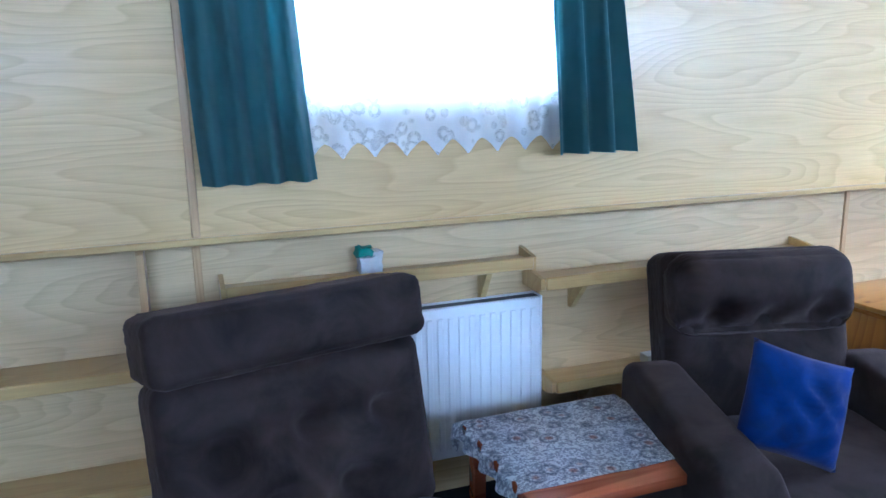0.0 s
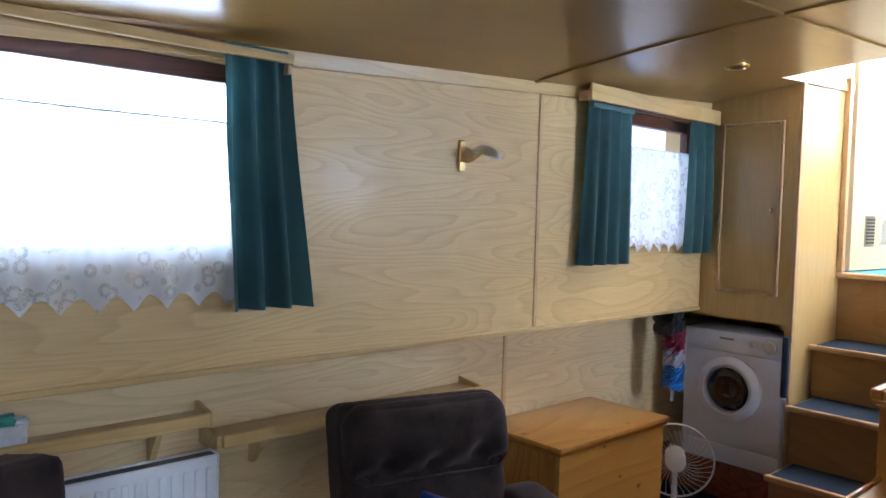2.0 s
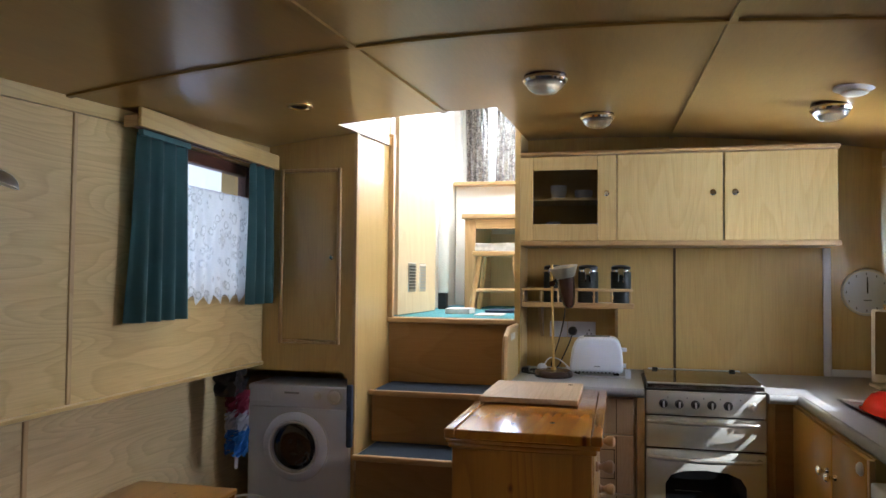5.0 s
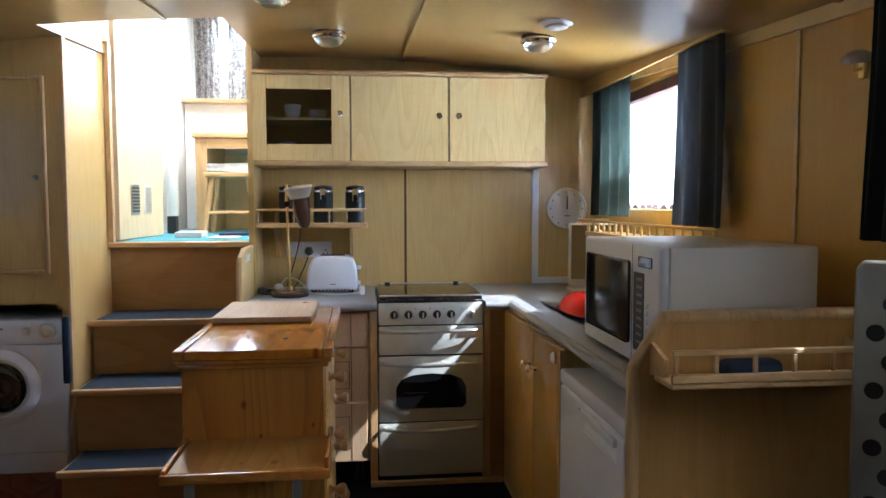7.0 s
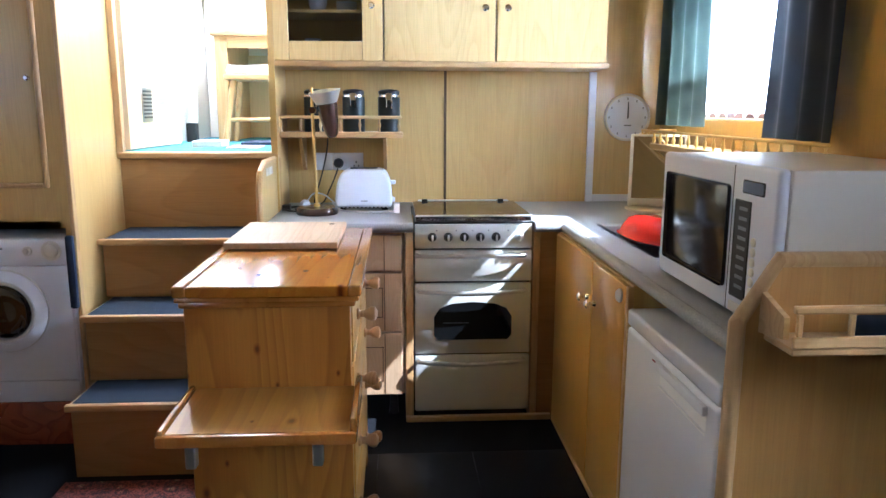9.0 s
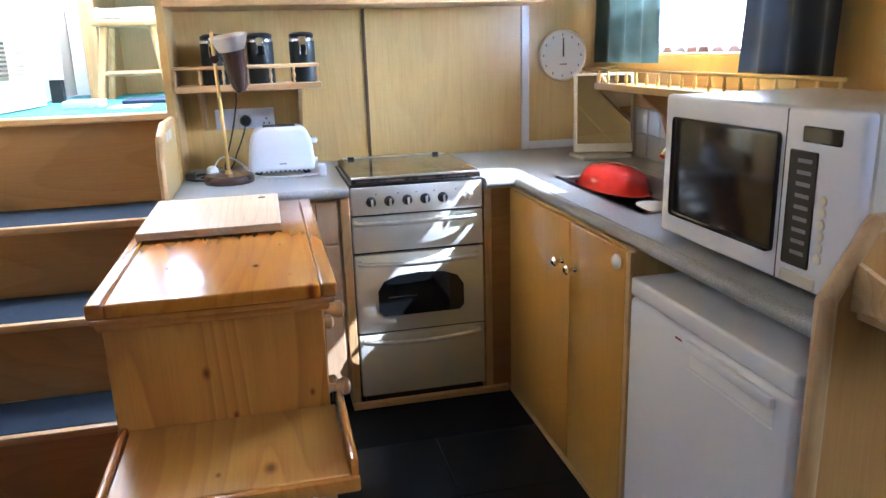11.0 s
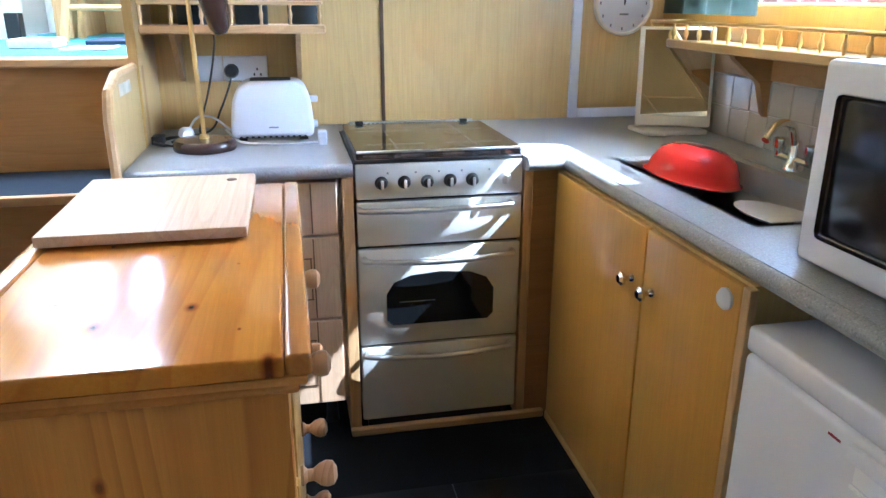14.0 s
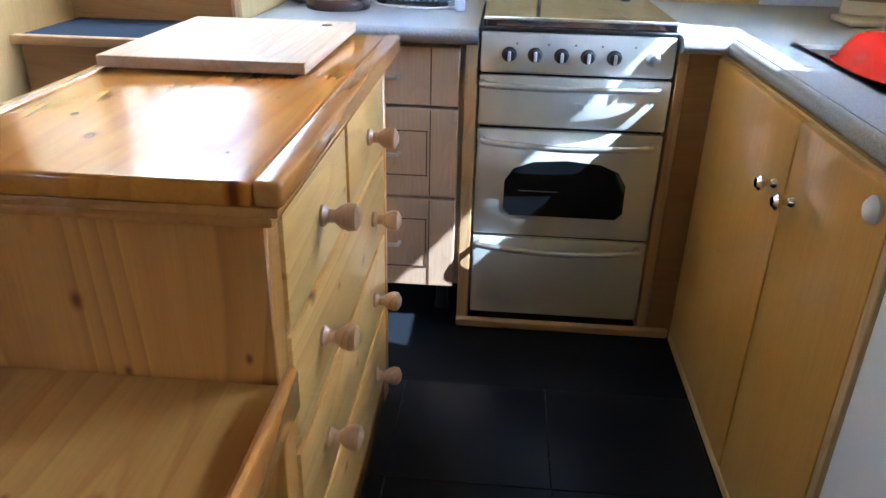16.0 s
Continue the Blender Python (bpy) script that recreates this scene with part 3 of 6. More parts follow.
def batten_along_y(x, y0, y1, w=0.022, d=0.009):
    bm = bmesh.new()
    n = 14
    rings = []
    for i in range(n + 1):
        y = y0 + (y1 - y0) * i / n
        z = roof(x, y)
        rings.append([bm.verts.new(p) for p in ((x - w / 2, y, z + 0.004), (x - w / 2, y, z - d), (x + w / 2, y, z - d), (x + w / 2, y, z + 0.004))])
    for a, b in zip(rings, rings[1:]):
        for k in range(4):
            bm.faces.new((a[k], a[(k + 1) % 4], b[(k + 1) % 4], b[k]))
    bm.faces.new(rings[0]), bm.faces.new(rings[-1][::-1])
    bmesh.ops.recalc_face_normals(bm, faces=bm.faces)
    return bm


def batten_along_x(y, x0, x1, w=0.022, d=0.009):
    bm = bmesh.new()
    a, b = [[bm.verts.new((x, y + s, roof(x, y) + q)) for s, q in ((-w / 2, 0.004), (-w / 2, -d), (w / 2, -d), (w / 2, 0.004))] for x in (x0, x1)]
    for k in range(4):
        bm.faces.new((a[k], a[(k + 1) % 4], b[(k + 1) % 4], b[k]))
    bm.faces.new(a), bm.faces.new(b[::-1])
    bmesh.ops.recalc_face_normals(bm, faces=bm.faces)
    return bm


for bx in (-1.9, 0.2, 2.28):
    structure("trim_ceiling_across", batten_along_y(bx, SY, NY), M_CEIL, "varnished batten across the ceiling", "trim")
for by in (-0.13, 0.94):
    structure("trim_ceiling_along", batten_along_x(by, WX, HX if by > 0.5 else EX), M_CEIL, "varnished batten along the ceiling", "trim")


def coving(x0, x1, y, side):
    bm = bmesh.new()
    rings = []
    for x in (x0, x1):
        z = roof(x, y)
        rings.append([bm.verts.new((x, y + side * a, z + b)) for a, b in ((0, -0.045), (0.018, -0.045), (0.024, -0.02), (0.024, 0.01), (0, 0.01))])
    for k in range(5):
        bm.faces.new((rings[0][k], rings[0][(k + 1) % 5], rings[1][(k + 1) % 5], rings[1][k]))
    bm.faces.new(rings[0]), bm.faces.new(rings[1][::-1])
    bmesh.ops.recalc_face_normals(bm, faces=bm.faces)
    return bm


structure("trim_coving_north", coving(WX, CX, NY - 0.0005, -1), M_TRIM, "oak coving where the ceiling meets the side", "trim")
structure("trim_coving_south", coving(WX, EX, SY + 0.0005, 1), M_TRIM, "oak coving over the galley side", "trim")

# locker bulkhead over the washing machine, and the stair trunk
structure("wall_locker", box(CX, CX + 0.04, 1.470, LY, 0.955, 2.25, 0), M_ASH_Z, "veneered locker front above the washing machine", "wall")
structure("wall_trunk_north", box(CX + 0.04, 4.34, 1.470, 1.51, 0, 3.0, 0), M_ASH_Z, "pale veneered side of the stair trunk", "wall")
structure("wall_niche_back", box(4.36, 4.40, 1.51, LY, 0, 1.2, 0), M_ASH_Z, "back of the washing machine recess", "wall")
structure("wall_locker_side", box(CX, 4.36, 1.510, LY, 0.955, 0.985, 0), M_ASH_LOW, "bottom board of the locker", "wall")
structure("wall_trunk_end", box(4.34, 4.38, 0.70, 1.515, 0.0, 1.205, 0), M_REDWOOD, "veneered riser below the wheelhouse floor", "wall")
structure("trim_sill", box(4.30, 4.39, 0.70, 1.515, 1.2055, 1.236, 0.006), M_TRIM_Y, "oak nosing at the wheelhouse threshold", "trim")
structure("trim_locker_corner", box(CX - 0.006, CX + 0.03, 1.452, 1.4695, 0.0, 2.2, 0.003), M_TRIM_Z, "oak corner strip of the locker", "trim")
structure("trim_jamb", box(4.30, 4.34, 1.440, 1.4695, 1.237, 2.30, 0.003), M_TRIM_Z, "oak door jamb at the top of the steps", "trim")
structure("wall_galley_return", box(4.30, EX - 0.0005, 0.70, 0.73, 0.94, 2.42, 0), M_ASH_Z, "end panel between galley and steps", "wall")

# locker door
locker = thing("locker_door", (CX, 1.68, 1.12), "closed veneered locker door with a small chrome knob", "door")
part("door_panel", box(CX - 0.012, CX - 0.0005, 1.555, 1.85, 1.145, 2.0, 0.003), M_ASH_Z, locker)
for a in ((1.535, 1.555, 1.125, 2.02), (1.85, 1.87, 1.125, 2.02), (1.556, 1.849, 1.125, 1.144), (1.556, 1.849, 2.001, 2.02)):
    part("moulding", box(CX - 0.018, CX - 0.0005, *a, 0.005), M_TRIM_Z, locker)


def small_knob(at, way, mat, size=1.0):
    """A little turned metal knob: way is 'x' (to -x) or 'y' (to +y)."""
    m = onto_x(*at) if way == "x" else pose(*at, -90, 0, 0)
    s = size
    return turned([(0.008 * s, 0), (0.0075 * s, 0.004 * s), (0.004 * s, 0.008 * s), (0.005 * s, 0.014 * s), (0.0115 * s, 0.018 * s), (0.012 * s, 0.023 * s), (0.007 * s, 0.0275 * s)], m, 16)


part("knob", small_knob((CX - 0.012, 1.577, 1.563), "x", M_CHROME), M_CHROME, locker, "chrome knob")

# steps
STEPS = ((3.40, 0.31, 0.0), (3.66, 0.595, 0.0), (3.97, 0.865, 0.0))
for i, (nx, z, _) in enumerate(STEPS):
    back = STEPS[i + 1][0] + 0.02 if i < 2 else 4.3395
    low = STEPS[i - 1][1] + 0.0005 if i else 0.0
    st = thing("step", (nx, 1.09, low), "boxed wooden cabin step with a blue-grey carpet tread", "step", "cabin steps")
    left = (1.40, 1.425, 1.4515)[i]
    part("riser", box(nx + 0.02, back, 0.735, left, low, z - 0.024, 0), M_REDWOOD, st)
    part("tread", box(nx, back, 0.735, left + 0.012, z - 0.0235, z - 0.008, 0.002), M_TRIM_Y, st)
    part("carpet", box(nx + 0.022, back - 0.003, 0.745, left - 0.004, z - 0.0078, z, 0.003), M_STEPCARPET, st, "blue-grey tread carpet")
    part("nosing", box(nx - 0.010, nx + 0.020, 0.735, left + 0.014, z - 0.026, z + 0.002, 0.006, 2), M_TRIM_Y, st)

# wheelhouse above
WF = 1.237
structure("floor_landing", box(4.392, 4.7395, 0.735, 1.515, WF - 0.06, WF, 0), M_TEAL_FLOOR, "teal carpet at the top of the steps", "floor")
structure("floor_wheelhouse", box(4.74, 6.7, -1.3, 1.515, WF - 0.06, WF, 0), M_TEAL_FLOOR, "teal carpet on the wheelhouse floor", "floor")
structure("wall_wheelhouse_north", wall_with_holes(3.4, 6.7, 1.52, 1.58, 2.26, 3.3, [(3.6, 4.9, 2.35, 3.05), (5.05, 6.5, 2.35, 3.05)]), M_WHITEWALL, "white wheelhouse side with windows", "wall")
structure("wall_wheelhouse_north_low", box(4.40, 6.7, 1.52, 1.58, WF, 2.26, 0), M_WHITEWALL, "white panel under the wheelhouse windows", "wall")
structure("wall_wheelhouse_south", wall_with_holes(3.4, 6.7, -1.36, -1.30, 2.44, 3.3, [(3.6, 4.9, 2.48, 3.1), (5.05, 6.5, 2.48, 3.1)]), M_WHITEWALL, "white wheelhouse side with windows", "wall")
structure("wall_wheelhouse_south_low", box(4.75, 6.7, -1.36, -1.30, WF, 2.44, 0), M_WHITEWALL, "white panel under the wheelhouse windows", "wall")
fw = wall_with_holes(-1.36, 1.58, 6.64, 6.70, WF, 3.3, [(-1.0, 0.05, 2.3, 3.05), (0.2, 1.4, 2.3, 3.05)])
fw.transform(Matrix(((0, 1, 0, 0), (1, 0, 0, 0), (0, 0, 1, 0), (0, 0, 0, 1))))
bmesh.ops.recalc_face_normals(fw, faces=fw.faces)
structure("wall_wheelhouse_front", fw, M_WHITEWALL, "white wheelhouse front with windows", "wall")
structure("wall_wheelhouse_rear", box(3.34, 3.40, -1.36, 1.58, 2.42, 3.3, 0), M_WHITEWALL, "white wheelhouse rear above the cabin roof", "wall")
structure("ceiling_wheelhouse", box(3.3, 6.75, -1.4, 1.62, 3.3, 3.36, 0), M_WHITEWALL, "white wheelhouse roof", "ceiling")

# ---- windows ----
for k, (hole, y0, y1) in enumerate(((WIN1, NY + 0.03, NY + 0.08), (WIN2, NY + 0.03, NY + 0.08), (SWIN, SY - 0.08, SY - 0.03), (SWIN2, SY - 0.08, SY - 0.03), (SWIN3, SY - 0.08, SY - 0.03))):
    a, b, lo, hi = hole
    w = tagged(new("window_%d" % (k + 1)), "mahogany-framed cabin window with a top light", "window", kind="structure")
    w.location = ((a + b) / 2, y0, lo)
    f = 0.035
    for q in ((a, a + f, lo, hi), (b - f, b, lo, hi), (a + f, b - f, lo, lo + f), (a + f, b - f, hi - f - 0.02, hi)):
        part("window_frame", box(q[0], q[1], y0, y1, q[2], q[3], 0.004), M_FRAME, w)
    pane = part("pane", box(a + f, b - f, (y0 + y1) / 2 - 0.002, (y0 + y1) / 2 + 0.002, lo + f, hi - f - 0.02, 0), M_GLASS, w)
    pane.visible_shadow = False
    part("window_sill", box(a, b, min(y0, y1) - (0.03 if y0 > 0 else -0.05), min(y0, y1) + (0.0 if y0 > 0 else 0.08), lo, lo + 0.012, 0.003), M_TRIM, w)


def cloth(x0, x1, z0, z1, y, folds, depth, side, wobble=0.25, seed=1, flare=0.0, nz=14, tips=0.0, tipcount=0, slant=0.0):
    """A hanging cloth with folds, of two faces a hair apart."""
    rnd = random.Random(seed)
    ph, am = [rnd.uniform(0, 6.28) for _ in range(3)], rnd.uniform(0.7, 1.2)
    bm = bmesh.new()
    nx = max(24, folds * 10)
    grid = []
    for j in range(nz + 1):
        t = j / nz
        row = []
        for i in range(nx + 1):
            u = i / nx
            x = x0 + (x1 - x0) * u + flare * (u - 0.5) * t + 0.012 * math.sin(3 * t + ph[2]) * t - slant * (1 - t)
            d = depth * (0.55 + 0.45 * t) * (math.sin(u * folds * 6.283 + ph[0] + wobble * math.sin(t * 3 + ph[1])) + 0.35 * am * math.sin(u * folds * 2.7 * 2.2 + ph[1] + t))
            z = z1 + (z0 - z1) * t
            if tipcount and t > 0.9:
                z -= tips * (t - 0.9) / 0.1 * (1 - abs(2 * ((u * tipcount) % 1) - 1)) ** 1.5
            row.append(bm.verts.new((x, y + d, z)))
        grid.append(row)
    for a, b in zip(grid, grid[1:]):
        for i in range(nx):
            bm.faces.new((a[i], a[i + 1], b[i + 1], b[i]))
    geom = bmesh.ops.solidify(bm, geom=list(bm.faces), thickness=0.002)
    return bm


def curtain(x0, x1, z0, z1, y, folds, mat, label, seed, flare=0.02, depth=0.016, slant=0.0):
    c = thing("curtain", ((x0 + x1) / 2, y, z0), label, "curtain")
    part("cloth", cloth(x0, x1, z0, z1, y, folds, depth, 1, seed=seed, flare=flare, slant=slant), mat, c, smooth=80)
    part("heading_tape", box(x0 + 0.005 - slant, x1 - 0.005 - slant, y - 0.012, y + 0.012, z1 - 0.012, z1 + 0.012, 0.003), mat, c)
    return c


CUR = "teal cotton curtain hanging in soft folds beside a window"
curtain(-0.05, 0.215, 1.17, 1.965, 1.895, 4, M_GREEN, CUR, 3, 0.03, 0.030, 0.06)
curtain(0.93, 1.14, 1.205, 1.965, 1.895, 3, M_GREEN, CUR, 5, 0.05, 0.030, 0.045)
curtain(2.60, 2.93, 1.29, 2.00, 1.90, 4, M_GREEN, CUR, 8, 0.05, 0.024)
curtain(3.45, 3.715, 1.33, 2.03, 1.90, 3, M_GREEN, CUR, 9, 0.02, 0.022)
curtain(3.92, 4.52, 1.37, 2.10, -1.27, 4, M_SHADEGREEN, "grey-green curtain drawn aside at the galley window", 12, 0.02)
curtain(2.90, 3.31, 1.345, 2.10, -1.26, 3, M_SHADECLOTH, "curtain with shade in its dark colour beside the galley window", 14, 0.04, 0.02)
curtain(1.74, 2.08, 1.34, 2.08, -1.26, 5, M_SHADECLOTH, "curtain with shade in its dark colour at the far-side window", 15, 0.04, 0.02)


def net(x0, x1, z0, z1, y, seed, label):
    c = thing("net_curtain", ((x0 + x1) / 2, y, z0), label, "net curtain")
    part("lace", cloth(x0, x1, z0 + 0.035, z1, y, max(6, int((x1 - x0) * 14)), 0.005, 1, seed=seed, nz=24, tips=0.045, tipcount=max(5, round((x1 - x0) * 11))), M_LACE, c, smooth=80)
    part("wire", tube([(x0 - 0.05, y, z1), ((x0 + x1) / 2, y, z1 - 0.004), (x1 + 0.05, y, z1)], 0.003), M_WHITE, c)


net(0.16, 0.985, 1.225, 1.755, 1.945, 2, "white lace half curtain with a scalloped hem")
net(2.86, 3.60, 1.345, 1.85, 1.945, 4, "white lace half curtain with a scalloped hem")
net(3.26, 4.34, 1.42, 1.60, -1.295, 6, "white lace half curtain at the galley window")

for a, b, y, z, dz in ((-0.12, 1.10, 1.865, 1.965, 0.03), (2.56, 3.69, 1.865, 2.012, 0.045)):
    p = thing("pelmet", ((a + b) / 2, y, z), "boxed oak pelmet over the window curtains", "pelmet")
    part("front_board", box(a, b, y, y + 0.016, z, min(roof(a, y), roof(b, y)) - 0.002, 0.003), M_TRIM, p)
    for e in (a, b - 0.014):
        part("end_board", box(e, e + 0.014, y + 0.0165, NY - 0.026, z, roof(a, y) - 0.03, 0.002), M_TRIM_Y, p)
    part("rail", box(a + 0.02, b - 0.02, NY - 0.07, NY - 0.055, z - 0.002, z + 0.014, 0.002), M_FRAME, p)
p = thing("pelmet", (3.7, -1.24, 2.08), "boxed oak pelmet over the galley window", "pelmet")
part("front_board", box(2.85, EX - 0.01, -1.24, -1.224, 2.085, 2.17, 0.003), M_TRIM, p)
part("end_board", box(2.85, 2.864, SY + 0.026, -1.2405, 2.085, 2.12, 0.002), M_TRIM_Y, p)

# the distance outside the windows
for nm, b, mt in (("backdrop_quay", box(1.6, 8.5, 4.2, 4.22, 0.3, 3.2, 0), M_QUAY), ("backdrop_south", box(-4, 9, -3.62, -3.6, -0.2, 3.4, 0), M_DAYWHITE),
                  ("backdrop_front", box(9.6, 9.62, -4, 6, 0.5, 5.2, 0), M_DAYWHITE), ("backdrop_north", box(3.5, 9, 6.0, 6.02, 1.5, 5.6, 0), M_DAYWHITE)):
    structure(nm, b, mt, "bright hazy distance outside the boat", "backdrop")

# ---- saloon ----
lamp = thing("wall_lamp", (1.885, NY, 1.74), "brass swing-arm reading lamp with a pale shade on the cabin side", "wall lamp")
part("back_plate", box(1.868, 1.902, NY - 0.012, NY - 0.0005, 1.665, 1.785, 0.004), M_BRASS, lamp)
part("arm", tube(arc_points([(1.885, NY - 0.01, 1.71), (1.89, NY - 0.05, 1.705), (1.93, NY - 0.085, 1.745)]), 0.006), M_BRASS, lamp)
part("shade", turned([(0.008, 0.028), (0.03, 0.024), (0.05, 0.010), (0.06, -0.008), (0.057, -0.008), (0.046, 0.006), (0.01, 0.022)], pose(1.945, NY - 0.085, 1.735, 14, 12, 0), 28), M_STEEL, lamp, "pale metal shade")

rad = thing("radiator", (0.70, 2.16, 0.14), "white panel radiator with vertical ribs below a shelf", "radiator")
part("back_panel", box(0.34, 0.995, 2.185, 2.205, 0.17, 0.705, 0.004), M_RAD, rad)
rb = box(0.34, 0.995, 2.128, 2.142, 0.17, 0.705, 0.005)
part("front_panel", rb, M_RAD, rad)
for i in range(17):
    x = 0.365 + i * 0.0375
    part("rib", box(x - 0.011, x + 0.011, 2.121, 2.1285, 0.205, 0.67, 0.0035), M_RAD, rad)
part("top_grille", box(0.34, 0.995, 2.143, 2.184, 0.692, 0.702, 0.001), M_GREYDARK, rad)
for e in (0.334, 0.995):
    part("side_cap", box(e, e + 0.006, 2.128, 2.205, 0.17, 0.707, 0.002), M_RAD, rad)
for e in (0.42, 0.92):
    part("bracket", box(e, e + 0.03, 2.205, LY - 0.0005, 0.3, 0.66, 0.002), M_RAD, rad)
part("valve", turned([(0.012, 0), (0.012, 0.04), (0.018, 0.045), (0.018, 0.08), (0.01, 0.09)], pose(1.02, 2.165, 0.17)), M_WHITE, rad)


def wall_shelf(x0, x1, z, depth, label, lip=True, brackets=()):
    s = thing("wall_shelf", ((x0 + x1) / 2, LY, z), label, "shelf", "saloon shelves")
    part("board", box(x0, x1, LY - depth, LY - 0.0005, z, z + 0.018, 0.003), M_TRIM, s)
    if lip:
        part("front_lip", box(x0, x1, LY - depth - 0.014, LY - depth - 0.0005, z - 0.01, z + 0.034, 0.004), M_TRIM, s)
    for e, g in ((x0, -1), (x1, 1)):
        part("end_cheek", extruded([(0, -0.02), (0.10, -0.02), (depth, -0.008), (depth, 0.03), (0, 0.05)], 0.014, pose(e + (0.0005 if g > 0 else -0.0145), LY - 0.0005, z, 0, 0, 0) @ Matrix(((0, 0, 1, 0), (-1, 0, 0, 0), (0, 1, 0, 0), (0, 0, 0, 1)))), M_TRIM, s)
    for bx in brackets:
        part("bracket", extruded([(0, 0), (depth * 0.85, 0), (depth * 0.7, -0.03), (0.02, -0.12), (0, -0.12)], 0.02, pose(bx, LY - 0.0005, z - 0.001) @ Matrix(((0, 0, 1, 0), (-1, 0, 0, 0), (0, 1, 0, 0), (0, 0, 0, 1)))), M_TRIM, s)
    return s


wall_shelf(-0.03, 0.955, 0.818, 0.105, "narrow pine shelf with a lip on the lower cabin side", True, (0.1, 0.80))
wall_shelf(0.985, 2.15, 0.748, 0.14, "long pine shelf with a lip behind an armchair", True, (1.15, 2.0))
wall_shelf(1.03, 1.75, 0.375, 0.14, "low pine shelf near the radiator", True, (1.2,))
post = thing("shelf_unit", (-0.6, LY, 0.0), "open pine shelf unit with rounded post beside the armchair", "shelf")
part("post", extruded([(0, 0), (0.12, 0), (0.12, 0.97), (0.09, 1.0), (0.0, 1.010)], 0.02, pose(-0.26, LY - 0.0005, 0.0) @ Matrix(((0, 0, 1, 0), (-1, 0, 0, 0), (0, 1, 0, 0), (0, 0, 0, 1)))), M_TRIM_Z, post)
for z in (0.30, 0.64):
    part("shelf", box(-1.6, -0.2605, LY - 0.18, LY - 0.0005, z, z + 0.02, 0.003), M_TRIM, post)
    part("front_lip", box(-1.6, -0.2605, LY - 0.195, LY - 0.1805, z - 0.008, z + 0.03, 0.004), M_TRIM, post)
part("end_board", box(-1.62, -1.6005, LY - 0.19, LY - 0.0005, 0, 1.008, 0.003), M_TRIM_Z, post)

pack = thing("tissue_pack", (0.41, 2.16, 0.837), "crumpled green and white tissue pack on a shelf", "tissue pack")
def crumple(bm, amount, seed):
    rnd = random.Random(seed)
    for v in bm.verts:
        v.co += Vector((rnd.uniform(-1, 1), rnd.uniform(-1, 1), rnd.uniform(-1, 1))) * amount
    return bm
def lump(x0, x1, y0, y1, z0, z1, cuts, amount, seed):
    bm = box(x0, x1, y0, y1, z0, z1, 0)
    bmesh.ops.subdivide_edges(bm, edges=bm.edges, cuts=cuts, use_grid_fill=True)
    return crumple(bm, amount, seed)
part("pack_body", lump(0.375, 0.445, 2.135, 2.185, 0.8405, 0.896, 3, 0.004, 4), M_PAPER, pack)
part("flap", lump(0.368, 0.415, 2.14, 2.175, 0.897, 0.928, 2, 0.006, 5), M_GREENPACK, pack, "green printed flap")
part("tissue", lump(0.41, 0.448, 2.145, 2.175, 0.897, 0.911, 2, 0.005, 6), M_PAPER, pack)
single("small_box", box(1.43, 1.50, 2.12, 2.17, 0.3935, 0.428, 0.003), M_PAPER, "small pale cardboard box on the low shelf", "box")


def puffy(x0, x1, y0, y1, z0, z1, m=None, r=0.05, tufts=(), n=10, push=0.03, seed=1):
    """An upholstered block: a rounded box with dents where it is tufted on its -y face."""
    bm = bmesh.new()
    bmesh.ops.create_cube(bm, size=1)
    bmesh.ops.subdivide_edges(bm, edges=bm.edges, cuts=n, use_grid_fill=True)
    sx, sy, sz = x1 - x0, y1 - y0, z1 - z0
    rnd = random.Random(seed)
    for v in bm.verts:
        p = Vector((v.co.x * sx, v.co.y * sy, v.co.z * sz))
        inner = Vector((max(-sx / 2 + r, min(sx / 2 - r, p.x)), max(-sy / 2 + r, min(sy / 2 - r, p.y)), max(-sz / 2 + r, min(sz / 2 - r, p.z))))
        d = p - inner
        if d.length > 1e-6:
            p = inner + d.normalized() * r
        bulge = (1 - (2 * v.co.x) ** 2) * (1 - (2 * v.co.z) ** 2)
        if v.co.y < -0.3:
            p.y -= push * max(0, bulge)
            for tx, tz, rad_, dep in tufts:
                q = math.hypot(p.x - tx, (p.z - tz) * 1.1)
                p.y += dep * math.exp(-(q / rad_) ** 2)
        p += Vector((rnd.uniform(-1, 1), rnd.uniform(-1, 1), rnd.uniform(-1, 1))) * 0.0015
        v.co = p
    bm.transform(Matrix.Translation(((x0 + x1) / 2, (y0 + y1) / 2, (z0 + z1) / 2)))
    if m is not None:
        bm.transform(m)
    return bm


